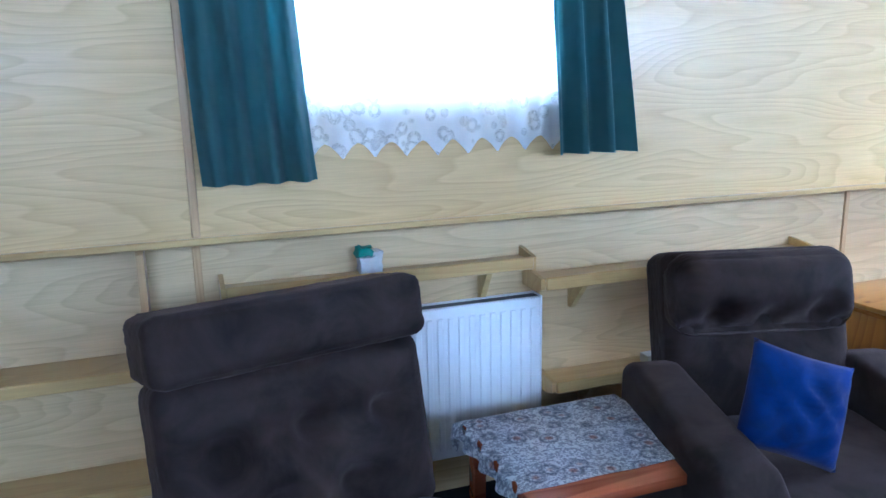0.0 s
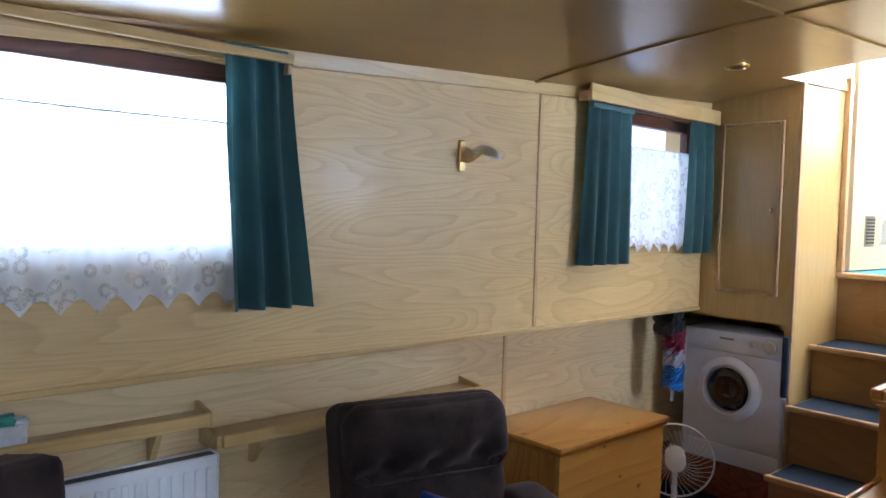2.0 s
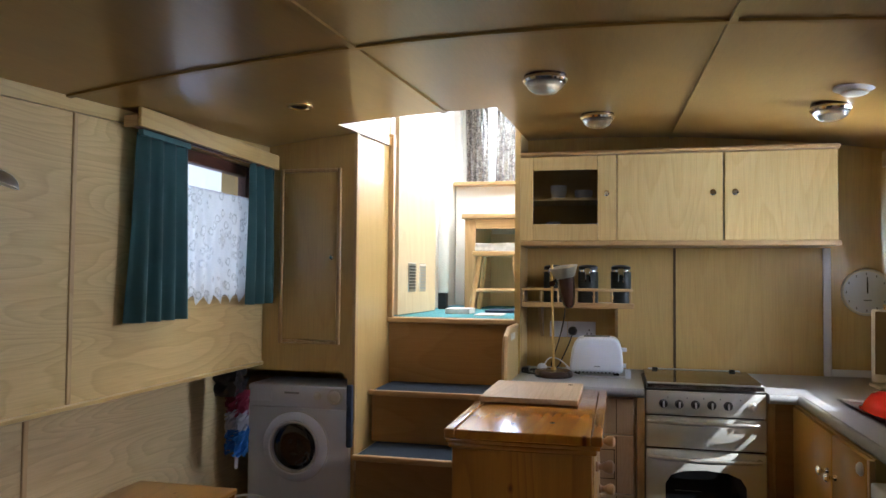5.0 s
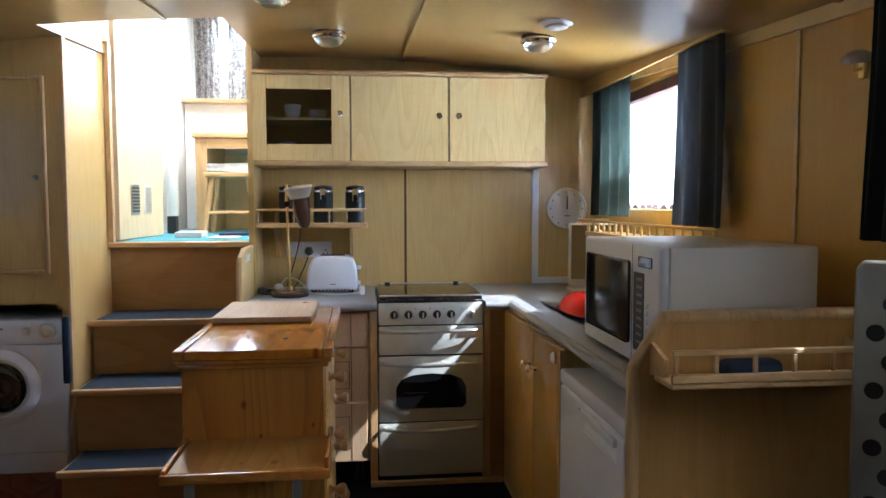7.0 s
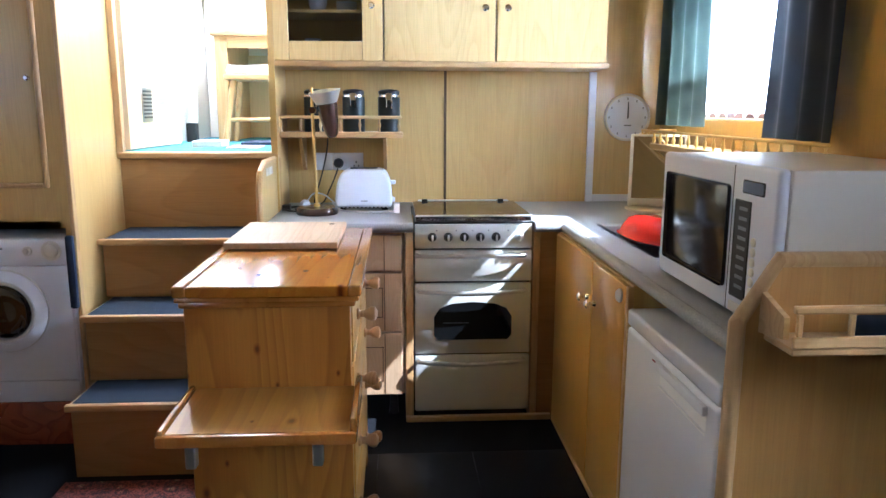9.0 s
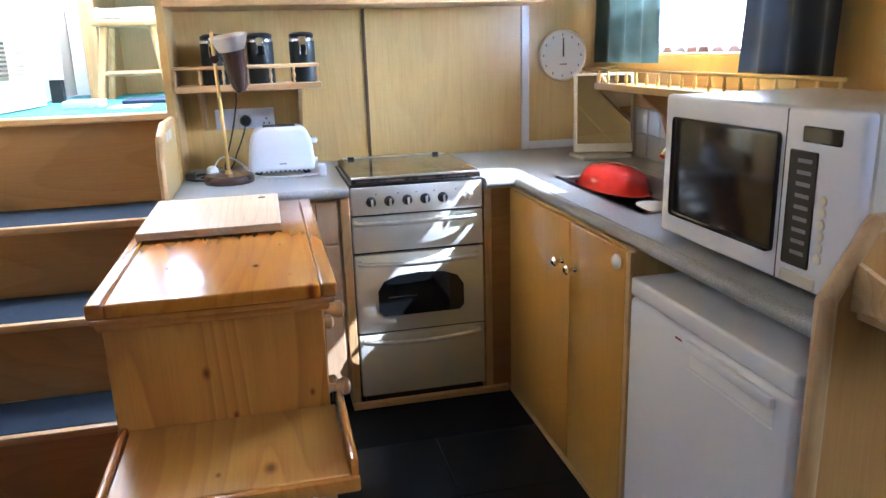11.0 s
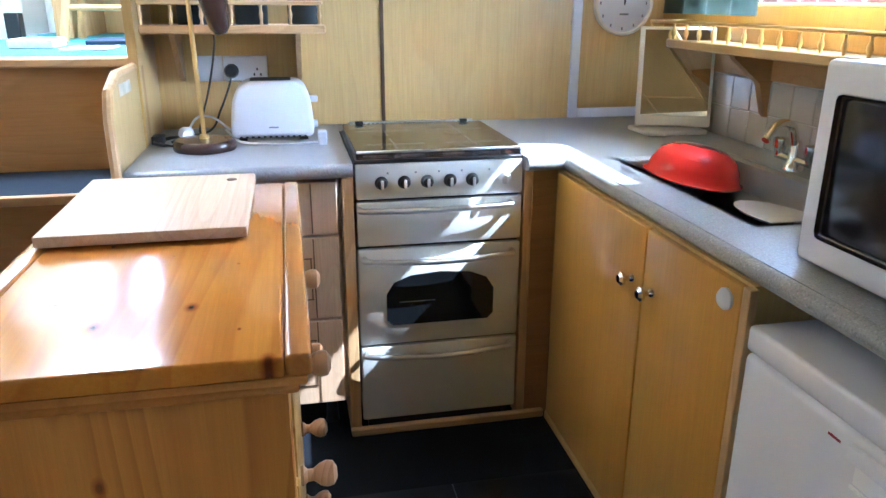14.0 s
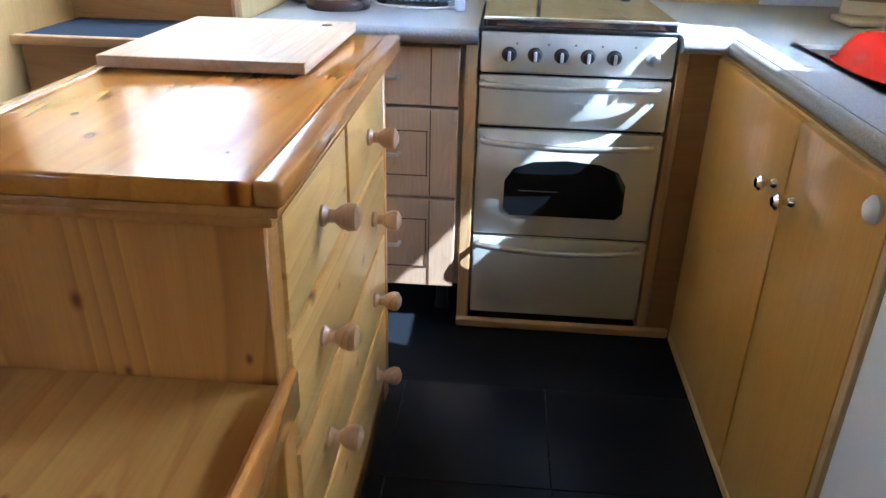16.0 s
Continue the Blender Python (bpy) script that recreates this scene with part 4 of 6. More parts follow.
def armchair(name, at, turn, label, width, seat_z, back_top, recline, headrest, arms=True):
    """An upholstered chair that faces local -y; built round the origin, then stood in place."""
    root = pose(*at, 0, 0, turn)
    c = thing(name, at, label, "armchair")
    w = width / 2
    back = pose(0, 0.28, seat_z - 0.05, -recline, 0, 0)
    lift = back_top - seat_z + 0.05
    bw = w if not arms else w - 0.10
    head = 0.155 if headrest else 0.0
    tf = [(-bw * 0.6, 0.05, 0.045, 0.085), (0, 0.06, 0.045, 0.085), (bw * 0.6, 0.05, 0.045, 0.085), (-bw * 0.3, 0.075, 0.04, 0.04), (bw * 0.3, 0.075, 0.04, 0.04)] if headrest else [(-bw * 0.42, 0.02, 0.09, 0.06), (bw * 0.42, 0.02, 0.09, 0.06), (0, -0.02, 0.08, 0.045)]
    if headrest:
        tf += [(-bw * 0.28, -0.09, 0.045, 0.075), (bw * 0.28, -0.09, 0.045, 0.075)]
    part("backrest", puffy(-bw, bw, -0.09, 0.10, 0.0, lift - head + 0.012, root @ back, 0.05, tf, 28, 0.05, 3), M_VELVET, c, smooth=70)
    if headrest:
        part("headrest", puffy(-bw - 0.004, bw + 0.004, -0.125, 0.11, lift - head, lift, root @ back, 0.032, ((0, -0.05, 0.16, 0.012),), 20, 0.02, 4), M_VELVET, c, smooth=70)
    else:
        part("back_roll", puffy(-bw * 0.985, bw * 0.985, -0.16, 0.05, lift * 0.53, lift + 0.005, root @ back, 0.075, ((-bw * 0.55, -0.07, 0.05, 0.09), (0, -0.08, 0.05, 0.09), (bw * 0.55, -0.07, 0.05, 0.09), (-bw * 0.28, -0.10, 0.04, 0.05), (bw * 0.28, -0.10, 0.04, 0.05), (-bw * 0.8, -0.1, 0.03, 0.05), (bw * 0.8, -0.1, 0.03, 0.05)), 30, 0.055, 5), M_VELVET, c, smooth=70)
    part("seat", puffy(-bw + 0.01, bw - 0.01, -0.34, 0.22, seat_z - 0.15, seat_z + 0.02, root, 0.06, (), 10, 0.02, 6), M_VELVET, c, smooth=70)
    part("base", puffy(-bw, bw, -0.30, 0.26, 0.07, seat_z - 0.152, root, 0.03, (), 6, 0.0, 7), M_VELVET, c, smooth=70)
    if arms:
        for s in (-1, 1):
            prof = [(-0.42, 0.08), (-0.43, 0.36), (-0.40, 0.47), (-0.33, 0.525), (-0.2, 0.535), (0.05, 0.555), (0.25, 0.575), (0.32, 0.55), (0.34, 0.10)]
            m = root @ pose(s * (w - 0.055) - 0.085, 0, 0) @ Matrix(((0, 0, 1, 0), (1, 0, 0, 0), (0, 1, 0, 0), (0, 0, 0, 1)))
            bm = extruded(prof, 0.17)
            bmesh.ops.bevel(bm, geom=list(bm.edges), offset=0.036, segments=5, affect="EDGES", profile=0.5)
            bm.transform(m)
            part("arm", bm, M_VELVET, c, smooth=60)
    for sx in (-1, 1):
        for y in (-0.25, 0.22):
            part("leg", turned([(0.022, 0), (0.026, 0.085)], root @ pose(sx * (bw - 0.06), y, 0), 12), M_BROWN, c)
    return c


armchair("armchair", (0.157, 1.27, 0), 14, "dark brown velvet recliner with a buttoned back and headrest", 0.645, 0.42, 0.955, 12, True, False)
armchair("armchair", (1.46, 1.42, 0), -14, "dark brown velvet armchair with rolled arms and tufted back", 0.80, 0.40, 0.88, 14, False, True)


def cushion(at, m, size, mat):
    bm = bmesh.new()
    bmesh.ops.create_grid(bm, x_segments=20, y_segments=20, size=0.5)
    top = list(bm.verts)
    rnd = random.Random(11)
    for v in top:
        u, w = v.co.x * 2, v.co.y * 2
        edge = max(0, (1 - abs(u) ** 2.6) * (1 - abs(w) ** 2.6))
        v.co = Vector((v.co.x * size * (1 - 0.06 * (1 - w * w)), v.co.y * size * (1 - 0.06 * (1 - u * u)), 0.075 * edge ** 0.55 + (0.008 * math.sin(u * 9 + w * 5 + 2 * math.sin(w * 4)) + 0.006 * math.sin(w * 13 - u * 6 + 2 * math.sin(u * 5))) * edge))
    other = bmesh.ops.duplicate(bm, geom=list(bm.verts) + list(bm.edges) + list(bm.faces))["geom"]
    for v in other:
        if isinstance(v, bmesh.types.BMVert):
            v.co.z = -v.co.z
    bmesh.ops.remove_doubles(bm, verts=bm.verts, dist=0.0008)
    bmesh.ops.recalc_face_normals(bm, faces=bm.faces)
    bm.transform(m)
    return single("cushion", bm, mat, "bright blue square cushion leaning in an armchair", "cushion", smooth=80)


cushion(None, pose(1.315, 1.33, 0.58, 68, 0, -14) @ pose(0, 0, 0, 0, 0, -20), 0.28, M_BLUE)

table = thing("side_table", (0.86, 1.62, 0), "low red-brown side table between the armchairs", "table")
part("tabletop", box(0.58, 1.10, 1.34, 1.84, 0.415, 0.445, 0.005, 2), M_MAHOG, table)
for x in (0.62, 1.06):
    for y in (1.38, 1.80):
        part("leg", box(x - 0.02, x + 0.02, y - 0.02, y + 0.02, 0, 0.4145, 0.004), M_MAHOG, table)
def tablecloth():
    bm = bmesh.new()
    n = 26
    rows = []
    for j in range(n + 1):
        r = []
        for i in range(n + 1):
            u, w = i / n * 2 - 1, j / n * 2 - 1
            x, y, z = 0.85 + u * 0.33, 1.66 + w * 0.25, 0.449
            over = max(0, abs(x - 0.84) - 0.265)
            oy = max(0, y - 1.845)
            drop = over + oy
            if over:
                x -= math.copysign(over * 0.85, x - 0.84)
            if oy:
                y -= oy * 0.85
            z -= drop * 0.95
            x += 0.012 * math.sin(w * 14) * (drop > 0)
            r.append(bm.verts.new((x, y, z + 0.0015 * math.sin(u * 9) * math.sin(w * 8))))
        rows.append(r)
    for a, b in zip(rows, rows[1:]):
        for i in range(n):
            bm.faces.new((a[i], a[i + 1], b[i + 1], b[i]))
    bmesh.ops.solidify(bm, geom=list(bm.faces), thickness=0.002)
    return bm
single("tablecloth", tablecloth(), M_TABLECLOTH, "flowered white and blue cloth laid over the side table", "tablecloth", smooth=60)

chest = thing("blanket_chest", (2.65, 1.95, 0), "pine blanket chest with a moulded lid and plinth", "chest")
cx0, cx1, cy0, cy1 = 2.27, 3.04, 1.74, 2.19
part("lid", box(cx0 - 0.02, cx1 + 0.02, cy0 - 0.02, cy1, 0.556, 0.577, 0.006, 2), M_PINE_LID, chest)
part("lid_moulding", box(cx0 - 0.012, cx1 + 0.012, cy0 - 0.012, cy1, 0.537, 0.5555, 0.005, 2), M_PINE_EDGE, chest)
part("front_panel", box(cx0, cx1, cy0, cy0 + 0.022, 0.14, 0.5365, 0.002), M_PINE_CHEST, chest)
part("side_panel", box(cx0, cx0 + 0.022, cy0 + 0.0225, cy1, 0.14, 0.5365, 0.002), M_PINE_Z, chest)
part("side_panel", box(cx1 - 0.022, cx1, cy0 + 0.0225, cy1, 0.14, 0.5365, 0.002), M_PINE_Z, chest)
part("plinth", box(cx0 - 0.014, cx1 + 0.014, cy0 - 0.014, cy1, 0.10, 0.1395, 0.006, 2), M_PINE_EDGE, chest)
for x in (cx0 + 0.03, cx1 - 0.06):
    for y in (cy0 + 0.02, cy1 - 0.06):
        part("foot", box(x - 0.035, x + 0.035, y - 0.03, y + 0.035, 0, 0.0995, 0.005, 2), M_PINE_EDGE, chest)

fan = thing("desk_fan", (3.32, 1.81, 0), "white pedestal fan with a wire guard on the floor", "fan")
FX, FY, FZ = 3.30, 1.82, 0.29
part("base", turned([(0.12, 0), (0.125, 0.012), (0.10, 0.03), (0.04, 0.045), (0.02, 0.07)], pose(FX, FY, 0), 32), M_FANWHITE, fan)
part("pole", turned([(0.016, 0.06), (0.013, 0.26)], pose(FX, FY, 0), 16), M_FANWHITE, fan)
faceward = pose(FX, FY, FZ, 0, -90, 32)
part("motor", turned([(0.03, -0.11), (0.05, -0.09), (0.052, -0.03), (0.03, 0.0)], faceward, 24), M_FANWHITE, fan)
part("hub", turned([(0.05, 0.03), (0.048, 0.045), (0.03, 0.052), (0.01, 0.054)], faceward, 24), M_FANWHITE, fan)
guard = part("guard", tube([faceward @ Vector((0.185 * math.cos(a), 0.185 * math.sin(a), 0.0)) for a in [6.283 * k / 40 for k in range(40)]], 0.005, 6, True), M_FANWHITE, fan)
for k in range(36):
    a = 6.283 * k / 36
    part("guard_wire", tube([faceward @ Vector((r * math.cos(a + 0.25 * (r - 0.05) / 0.11), r * math.sin(a + 0.25 * (r - 0.05) / 0.11), z)) for r, z in ((0.048, 0.035), (0.11, 0.03), (0.185, 0.0))], 0.0014, 4), M_FANWHITE, guard)
for k in range(3):
    a = 6.283 * k / 3
    part("blade", extruded([(0.03, -0.02), (0.09, -0.06), (0.145, -0.05), (0.15, 0.02), (0.08, 0.045), (0.03, 0.02)], 0.003, faceward @ pose(0, 0, 0, 0, 0, math.degrees(a)) @ pose(0, 0, 0, 18, 0, 0)), M_DOME, fan)

duster = thing("feather_duster", (3.55, 2.00, 0.60), "crimson, white and blue fluffy duster hung head up under the ledge", "duster")
def fluff(z0, z1, r, seed):
    bm = bmesh.new()
    rnd = random.Random(seed)
    for _ in range(130):
        a, z, q = rnd.uniform(0, 6.283), rnd.uniform(z0, z1), r * rnd.uniform(0.75, 1.05)
        p0 = Vector((3.55, 2.00, z))
        p1 = p0 + Vector((q * math.cos(a), q * math.sin(a), rnd.uniform(-0.02, 0.012)))
        t = Vector((-math.sin(a), math.cos(a), 0.6)) * 0.016
        v = [bm.verts.new(p) for p in (p0 - t * 0.3, p1 - t, p1 * 1.0 + Vector((0, 0, -0.012)), p1 + t, p0 + t * 0.3)]
        bm.faces.new(v)
    return bm
part("handle", tube([(3.55, 2.00, 0.52), (3.55, 2.00, 0.95)], 0.009), M_FANWHITE, duster)
part("fibre_tuft", fluff(0.80, 0.90, 0.058, 1), M_DUST_R, duster, "crimson fibres", None)
part("fibre_tuft", fluff(0.72, 0.80, 0.058, 2), M_DUST_W, duster, "pale fibres", None)
part("fibre_tuft", fluff(0.60, 0.72, 0.058, 3), M_DUST_B, duster, "blue fibres", None)
single("hanging_bag", lump(3.48, 3.61, 1.985, 2.09, 0.885, 1.006, 5, 0.012, 9), M_BLACK, "crumpled black bag hung below the ledge", "bag", smooth=60)

# washing machine on its wooden plinth
plinth = single("machine_plinth", box(3.725, 4.33, 1.475, 2.19, 0.0, 0.195, 0.004), M_MAHOG, "reddish wooden plinth under the washing machine", "plinth")
wm = thing("washing_machine", (3.73, 1.755, 0.1955), "white front-loading washing machine on a wooden plinth", "washing machine")
wx, wy0, wy1, wz0, wz1 = 3.725, 1.487, 2.035, 0.1955, 0.912
part("body", box(wx + 0.012, wx + 0.55, wy0, wy1, wz0, wz1, 0.008, 2), M_WHITE, wm)
part("front_panel", box(wx, wx + 0.0115, wy0 + 0.003, wy1 - 0.003, wz0 + 0.10, wz1 - 0.115, 0.006, 2), M_WHITE, wm)
part("control_panel", box(wx - 0.004, wx + 0.0115, wy0 + 0.003, wy1 - 0.003, wz1 - 0.112, wz1 - 0.002, 0.006, 2), M_WHITE, wm)
part("kick_panel", box(wx, wx + 0.0115, wy0 + 0.003, wy1 - 0.003, wz0 + 0.002, wz0 + 0.097, 0.005, 2), M_WHITE, wm)
dm = onto_x(wx, 1.765, 0.605)
ring = part("door_ring", turned([(0.172, -0.002), (0.175, 0.012), (0.158, 0.03), (0.135, 0.034), (0.122, 0.022), (0.12, 0.0)], dm, 48), M_WHITE, wm)
part("door_bezel", tube([dm @ Vector((0.124 * math.cos(6.2832 * k / 40), 0.124 * math.sin(6.2832 * k / 40), 0.026)) for k in range(40)], 0.007, 8, True), M_STEEL, ring)
part("door_seam", tube([dm @ Vector((0.176 * math.cos(6.2832 * k / 48), 0.176 * math.sin(6.2832 * k / 48), 0.001)) for k in range(48)], 0.004, 6, True), M_STEEL, ring)
part("door_glass", turned([(0.121, 0.004), (0.112, 0.02), (0.085, 0.03), (0.04, 0.022), (0.01, 0.018)], dm, 40), M_BLACKGLASS, wm, "dark round porthole glass")
for y, r in ((1.555, 0.03), (1.65, 0.015)):
    dial = part("dial", turned([(r, 0), (r * 0.95, 0.012), (r * 0.8, 0.016), (r * 0.5, 0.017)], onto_x(wx - 0.004, y, 0.862), 24), M_STEEL, wm, "silver-grey dial")
    part("dial_ring", turned([(r * 1.4, 0), (r * 1.36, 0.003), (r * 1.05, 0.003)], onto_x(wx - 0.0042, y, 0.862), 24), M_STEEL, wm)
part("soap_drawer", box(wx - 0.008, wx - 0.0045, 1.90, 2.02, 0.825, 0.895, 0.003), M_WHITE, wm)
part("printed_bar", box(wx - 0.0055, wx - 0.0042, 1.75, 1.83, 0.868, 0.878, 0), M_TEXTBAR, wm)
towel = single("towel", box(3.688, 3.716, 1.453, 1.485, 0.62, 0.93, 0.008, 2), M_TOWEL, "dark blue towel hanging at the locker corner", "towel")
rug = single("door_mat", box(2.30, 3.36, 0.76, 1.42, 0.0005, 0.012, 0.004), M_RUG, "red patterned runner at the foot of the steps", "rug")


# ---- chest of drawers ----
def drawer_knob(x, y, z):
    return turned([(0.017, 0), (0.018, 0.005), (0.011, 0.012), (0.0105, 0.022), (0.019, 0.033), (0.023, 0.045), (0.021, 0.056), (0.010, 0.063)], onto_y(x, y, z), 18)


DX0, DX1, DY0, DY1, DZ = 2.575, 3.495, 0.247, 0.695, 0.985
drawers = thing("chest_of_drawers", (3.15, 0.48, 0), "varnished pine chest of drawers with turned knobs", "chest of drawers")
part("top_panel", box(DX0 - 0.028, DX1 + 0.028, DY0 + 0.004, DY1 - 0.0145, 0.950, 0.981, 0.006, 3), M_PINE_TOP, drawers, "glossy orange-brown varnished top")
for q in ((DY0 - 0.032, DY0 + 0.0035), (DY1 - 0.014, DY1 + 0.022)):
    part("edge_moulding", box(DX0 - 0.0275, DX1 + 0.0275, *q, 0.950, DZ - 0.002, 0.007, 3), M_PINE_EDGE, drawers)
part("cove_moulding", box(DX0 - 0.024, DX1 + 0.024, DY0 - 0.025, DY1 + 0.017, 0.936, 0.9495, 0.004, 2), M_PINE_EDGE, drawers)
part("under_moulding", box(DX0 - 0.014, DX1 + 0.014, DY0 - 0.014, DY1 + 0.01, 0.918, 0.9355, 0.006, 2), M_PINE_EDGE, drawers)
for q in ((DX0, DX0 + 0.024), (DX1 - 0.024, DX1)):
    part("side_panel", box(*q, DY0, DY1, 0.0, 0.9175, 0.003), M_PINE_Z, drawers)
part("back_panel", box(DX0 + 0.0245, DX1 - 0.0245, DY1 - 0.012, DY1, 0.05, 0.9175, 0), M_PINE_Z, drawers)
part("stile", box(DX0 + 0.0245, DX0 + 0.055, DY0 + 0.002, DY0 + 0.03, 0.0, 0.9175, 0.002), M_PINE_Z, drawers)
part("stile", box(DX1 - 0.055, DX1 - 0.0245, DY0 + 0.002, DY0 + 0.03, 0.0, 0.9175, 0.002), M_PINE_Z, drawers)
# Dark sheet that paints the shade seen between the drawer fronts.
part("carcass_shadow_board", box(DX0 + 0.0555, DX1 - 0.0555, DY0 + 0.02, DY0 + 0.032, 0.06, 0.9175, 0), M_GROOVE_SHADE, drawers)
part("plinth", box(DX0 + 0.0555, DX1 - 0.0555, DY0 + 0.004, DY0 + 0.02, 0.0, 0.07, 0.003), M_PINE_EDGE, drawers)
ROWS_Z = ((0.735, 0.912), (0.530, 0.722), (0.325, 0.517), (0.110, 0.312))
for r, (z0, z1) in enumerate(ROWS_Z):
    spans = ((DX0 + 0.06, (DX0 + DX1) / 2 - 0.012), ((DX0 + DX1) / 2 + 0.012, DX1 - 0.06)) if r == 0 else ((DX0 + 0.06, DX1 - 0.06),)
    for a, b in spans:
        d = part("drawer", box(a, b, DY0 - 0.003, DY0 + 0.018, z0, z1, 0.004, 2), M_PINE_DR, drawers)
        for x in ([(a + b) / 2] if r == 0 else [DX0 + 0.22, DX1 - 0.22]):
            part("knob", drawer_knob(x, DY0 - 0.003, (z0 + z1) / 2), M_KNOB, d)
    if r < 3:
        part("rail", box(DX0 + 0.0555, DX1 - 0.0555, DY0 + 0.003, DY0 + 0.0195, ROWS_Z[r + 1][1] + 0.001, z0 - 0.001, 0.001), M_PINE_X, drawers)

flap = thing("fold_down_shelf", (2.42, 0.45, 0.68), "pine side shelf with raised rails, bracketed to the chest end", "shelf")
part("board", box(2.275, DX0 - 0.001, 0.235, 0.672, 0.672, 0.690, 0.004), M_PINE_X, flap)
part("rail", box(2.275, DX0 - 0.002, 0.218, 0.2345, 0.655, 0.722, 0.007, 2), M_PINE_EDGE, flap)
part("rail", box(2.275, DX0 - 0.002, 0.6725, 0.688, 0.655, 0.70, 0.006, 2), M_PINE_EDGE, flap)
part("front_edge", box(2.255, 2.2745, 0.218, 0.688, 0.662, 0.692, 0.007, 2), M_PINE_EDGE, flap)
for y in (0.30, 0.60):
    part("bracket", extruded([(0, 0), (0.16, 0), (0.15, -0.012), (0.02, -0.09), (0, -0.10)], 0.012, pose(DX0 - 0.001, y, 0.6715) @ Matrix(((-1, 0, 0, 0), (0, 0, 1, 0), (0, 1, 0, 0), (0, 0, 0, 1)))), M_STEEL, flap, "steel bracket")
    part("hinge", box(DX0 - 0.3, DX0 - 0.27, y, y + 0.025, 0.60, 0.6545, 0.003), M_STEEL, flap)

board = thing("chopping_board", (3.3, 0.51, 0.9855), "pale beech chopping board lying on the chest", "chopping board")
part("slab", box(3.06, 3.525, 0.318, 0.695, 0.9855, 1.008, 0.004, 2), M_BEECH, board)
part("hanging_hole", turned([(0.012, 0), (0.012, 0.001)], pose(3.46, 0.37, 1.0081), 16), M_GROOVE_SHADE, board)

# ---- galley ----
FRONT = 3.895
CT = 0.945
stove = thing("cooker", (4.1, -0.23, 0.03), "silver gas cooker with grill, oven window and closed glass lid", "cooker")
sy0, sy1 = -0.497, 0.040
part("body", box(FRONT + 0.022, 4.42, sy0 + 0.006, sy1 - 0.006, 0.035, 0.925, 0.002), M_BLACK, stove)
part("base_plate", box(FRONT + 0.03, 4.40, sy0 + 0.02, sy1 - 0.02, 0.0, 0.0345, 0), M_BLACK, stove)
part("control_panel", box(FRONT, FRONT + 0.0215, sy0, sy1, 0.825, 0.938, 0.008, 2), M_STOVE, stove)
for i, y in enumerate((-0.040, -0.112, -0.185, -0.258, -0.330, -0.437)):
    k = part("control_knob", turned([(0.021, 0), (0.020, 0.006), (0.0165, 0.010), (0.0155, 0.022), (0.012, 0.0245)], onto_x(FRONT, y, 0.878), 24), M_BLACK if i < 5 else M_STEEL, stove, "dark rotary knob")
    part("knob_grip", box(FRONT - 0.031, FRONT - 0.0246, y - 0.0045, y + 0.0045, 0.864, 0.892, 0.002), M_STEEL, k)
for y in (-0.06, -0.148, -0.222, -0.295, -0.385):
    part("printed_mark", box(FRONT - 0.0008, FRONT + 0.002, y - 0.003, y + 0.003, 0.905, 0.911, 0), M_TEXTBAR, stove)


def bowed_handle(y0, y1, z, out, sag):
    return tube(arc_points([(FRONT, y0, z), (FRONT - out * 0.8, y0 + 0.02, z - sag * 0.2), (FRONT - out, (y0 + y1) / 2, z - sag), (FRONT - out * 0.8, y1 - 0.02, z - sag * 0.2), (FRONT, y1, z)], 6), 0.0095, 10)


grill = part("grill_door", box(FRONT, FRONT + 0.0215, sy0, sy1, 0.672, 0.818, 0.006, 2), M_STOVE, stove)
part("handle", bowed_handle(sy0 + 0.04, sy1 - 0.01, 0.797, 0.036, 0.004), M_STEEL, grill)
part("badge", box(FRONT - 0.002, FRONT - 0.0003, -0.262, -0.232, 0.732, 0.746, 0.0005), M_STEEL, grill)
oven = part("oven_door", box(FRONT, FRONT + 0.0215, sy0, sy1, 0.326, 0.662, 0.006, 2), M_STOVE, stove)
part("handle", bowed_handle(sy0 + 0.03, sy1 - 0.02, 0.632, 0.036, 0.012), M_STEEL, oven)
oy, ow, oz0, oz1 = -0.228, 0.180, 0.395, 0.575
arch = [(-ow + 0.02, oz0), (ow - 0.02, oz0), (ow, oz0 + 0.02), (ow, oz1 - 0.07), (ow * 0.86, oz1 - 0.03), (ow * 0.55, oz1 - 0.008), (0, oz1), (-ow * 0.55, oz1 - 0.008), (-ow * 0.86, oz1 - 0.03), (-ow, oz1 - 0.07), (-ow, oz0 + 0.02)]
part("oven_glass", extruded(arch, 0.004, pose(FRONT + 0.0005, oy, 0) @ Matrix(((0, 0, -1, 0), (1, 0, 0, 0), (0, 1, 0, 0), (0, 0, 0, 1)))), M_BLACKGLASS, oven, "dark arched oven window")
part("oven_rack", box(FRONT - 0.0045, FRONT - 0.0038, -0.21, -0.09, 0.475, 0.4775, 0), M_TEXTBAR, oven)
bottom = part("storage_door", box(FRONT, FRONT + 0.0215, sy0, sy1, 0.045, 0.318, 0.006, 2), M_STOVE, stove)
part("handle", bowed_handle(sy0 + 0.03, sy1 - 0.02, 0.298, 0.036, 0.014), M_STEEL, bottom)
part("hob_rim", box(FRONT + 0.004, 4.46, sy0 - 0.002, sy1 + 0.002, 0.9385, 0.950, 0.003), M_BLACK, stove)
hob = part("hob_plate", box(FRONT + 0.012, 4.44, sy0 + 0.006, sy1 - 0.006, 0.9505, 0.9525, 0), M_BROWN, stove)
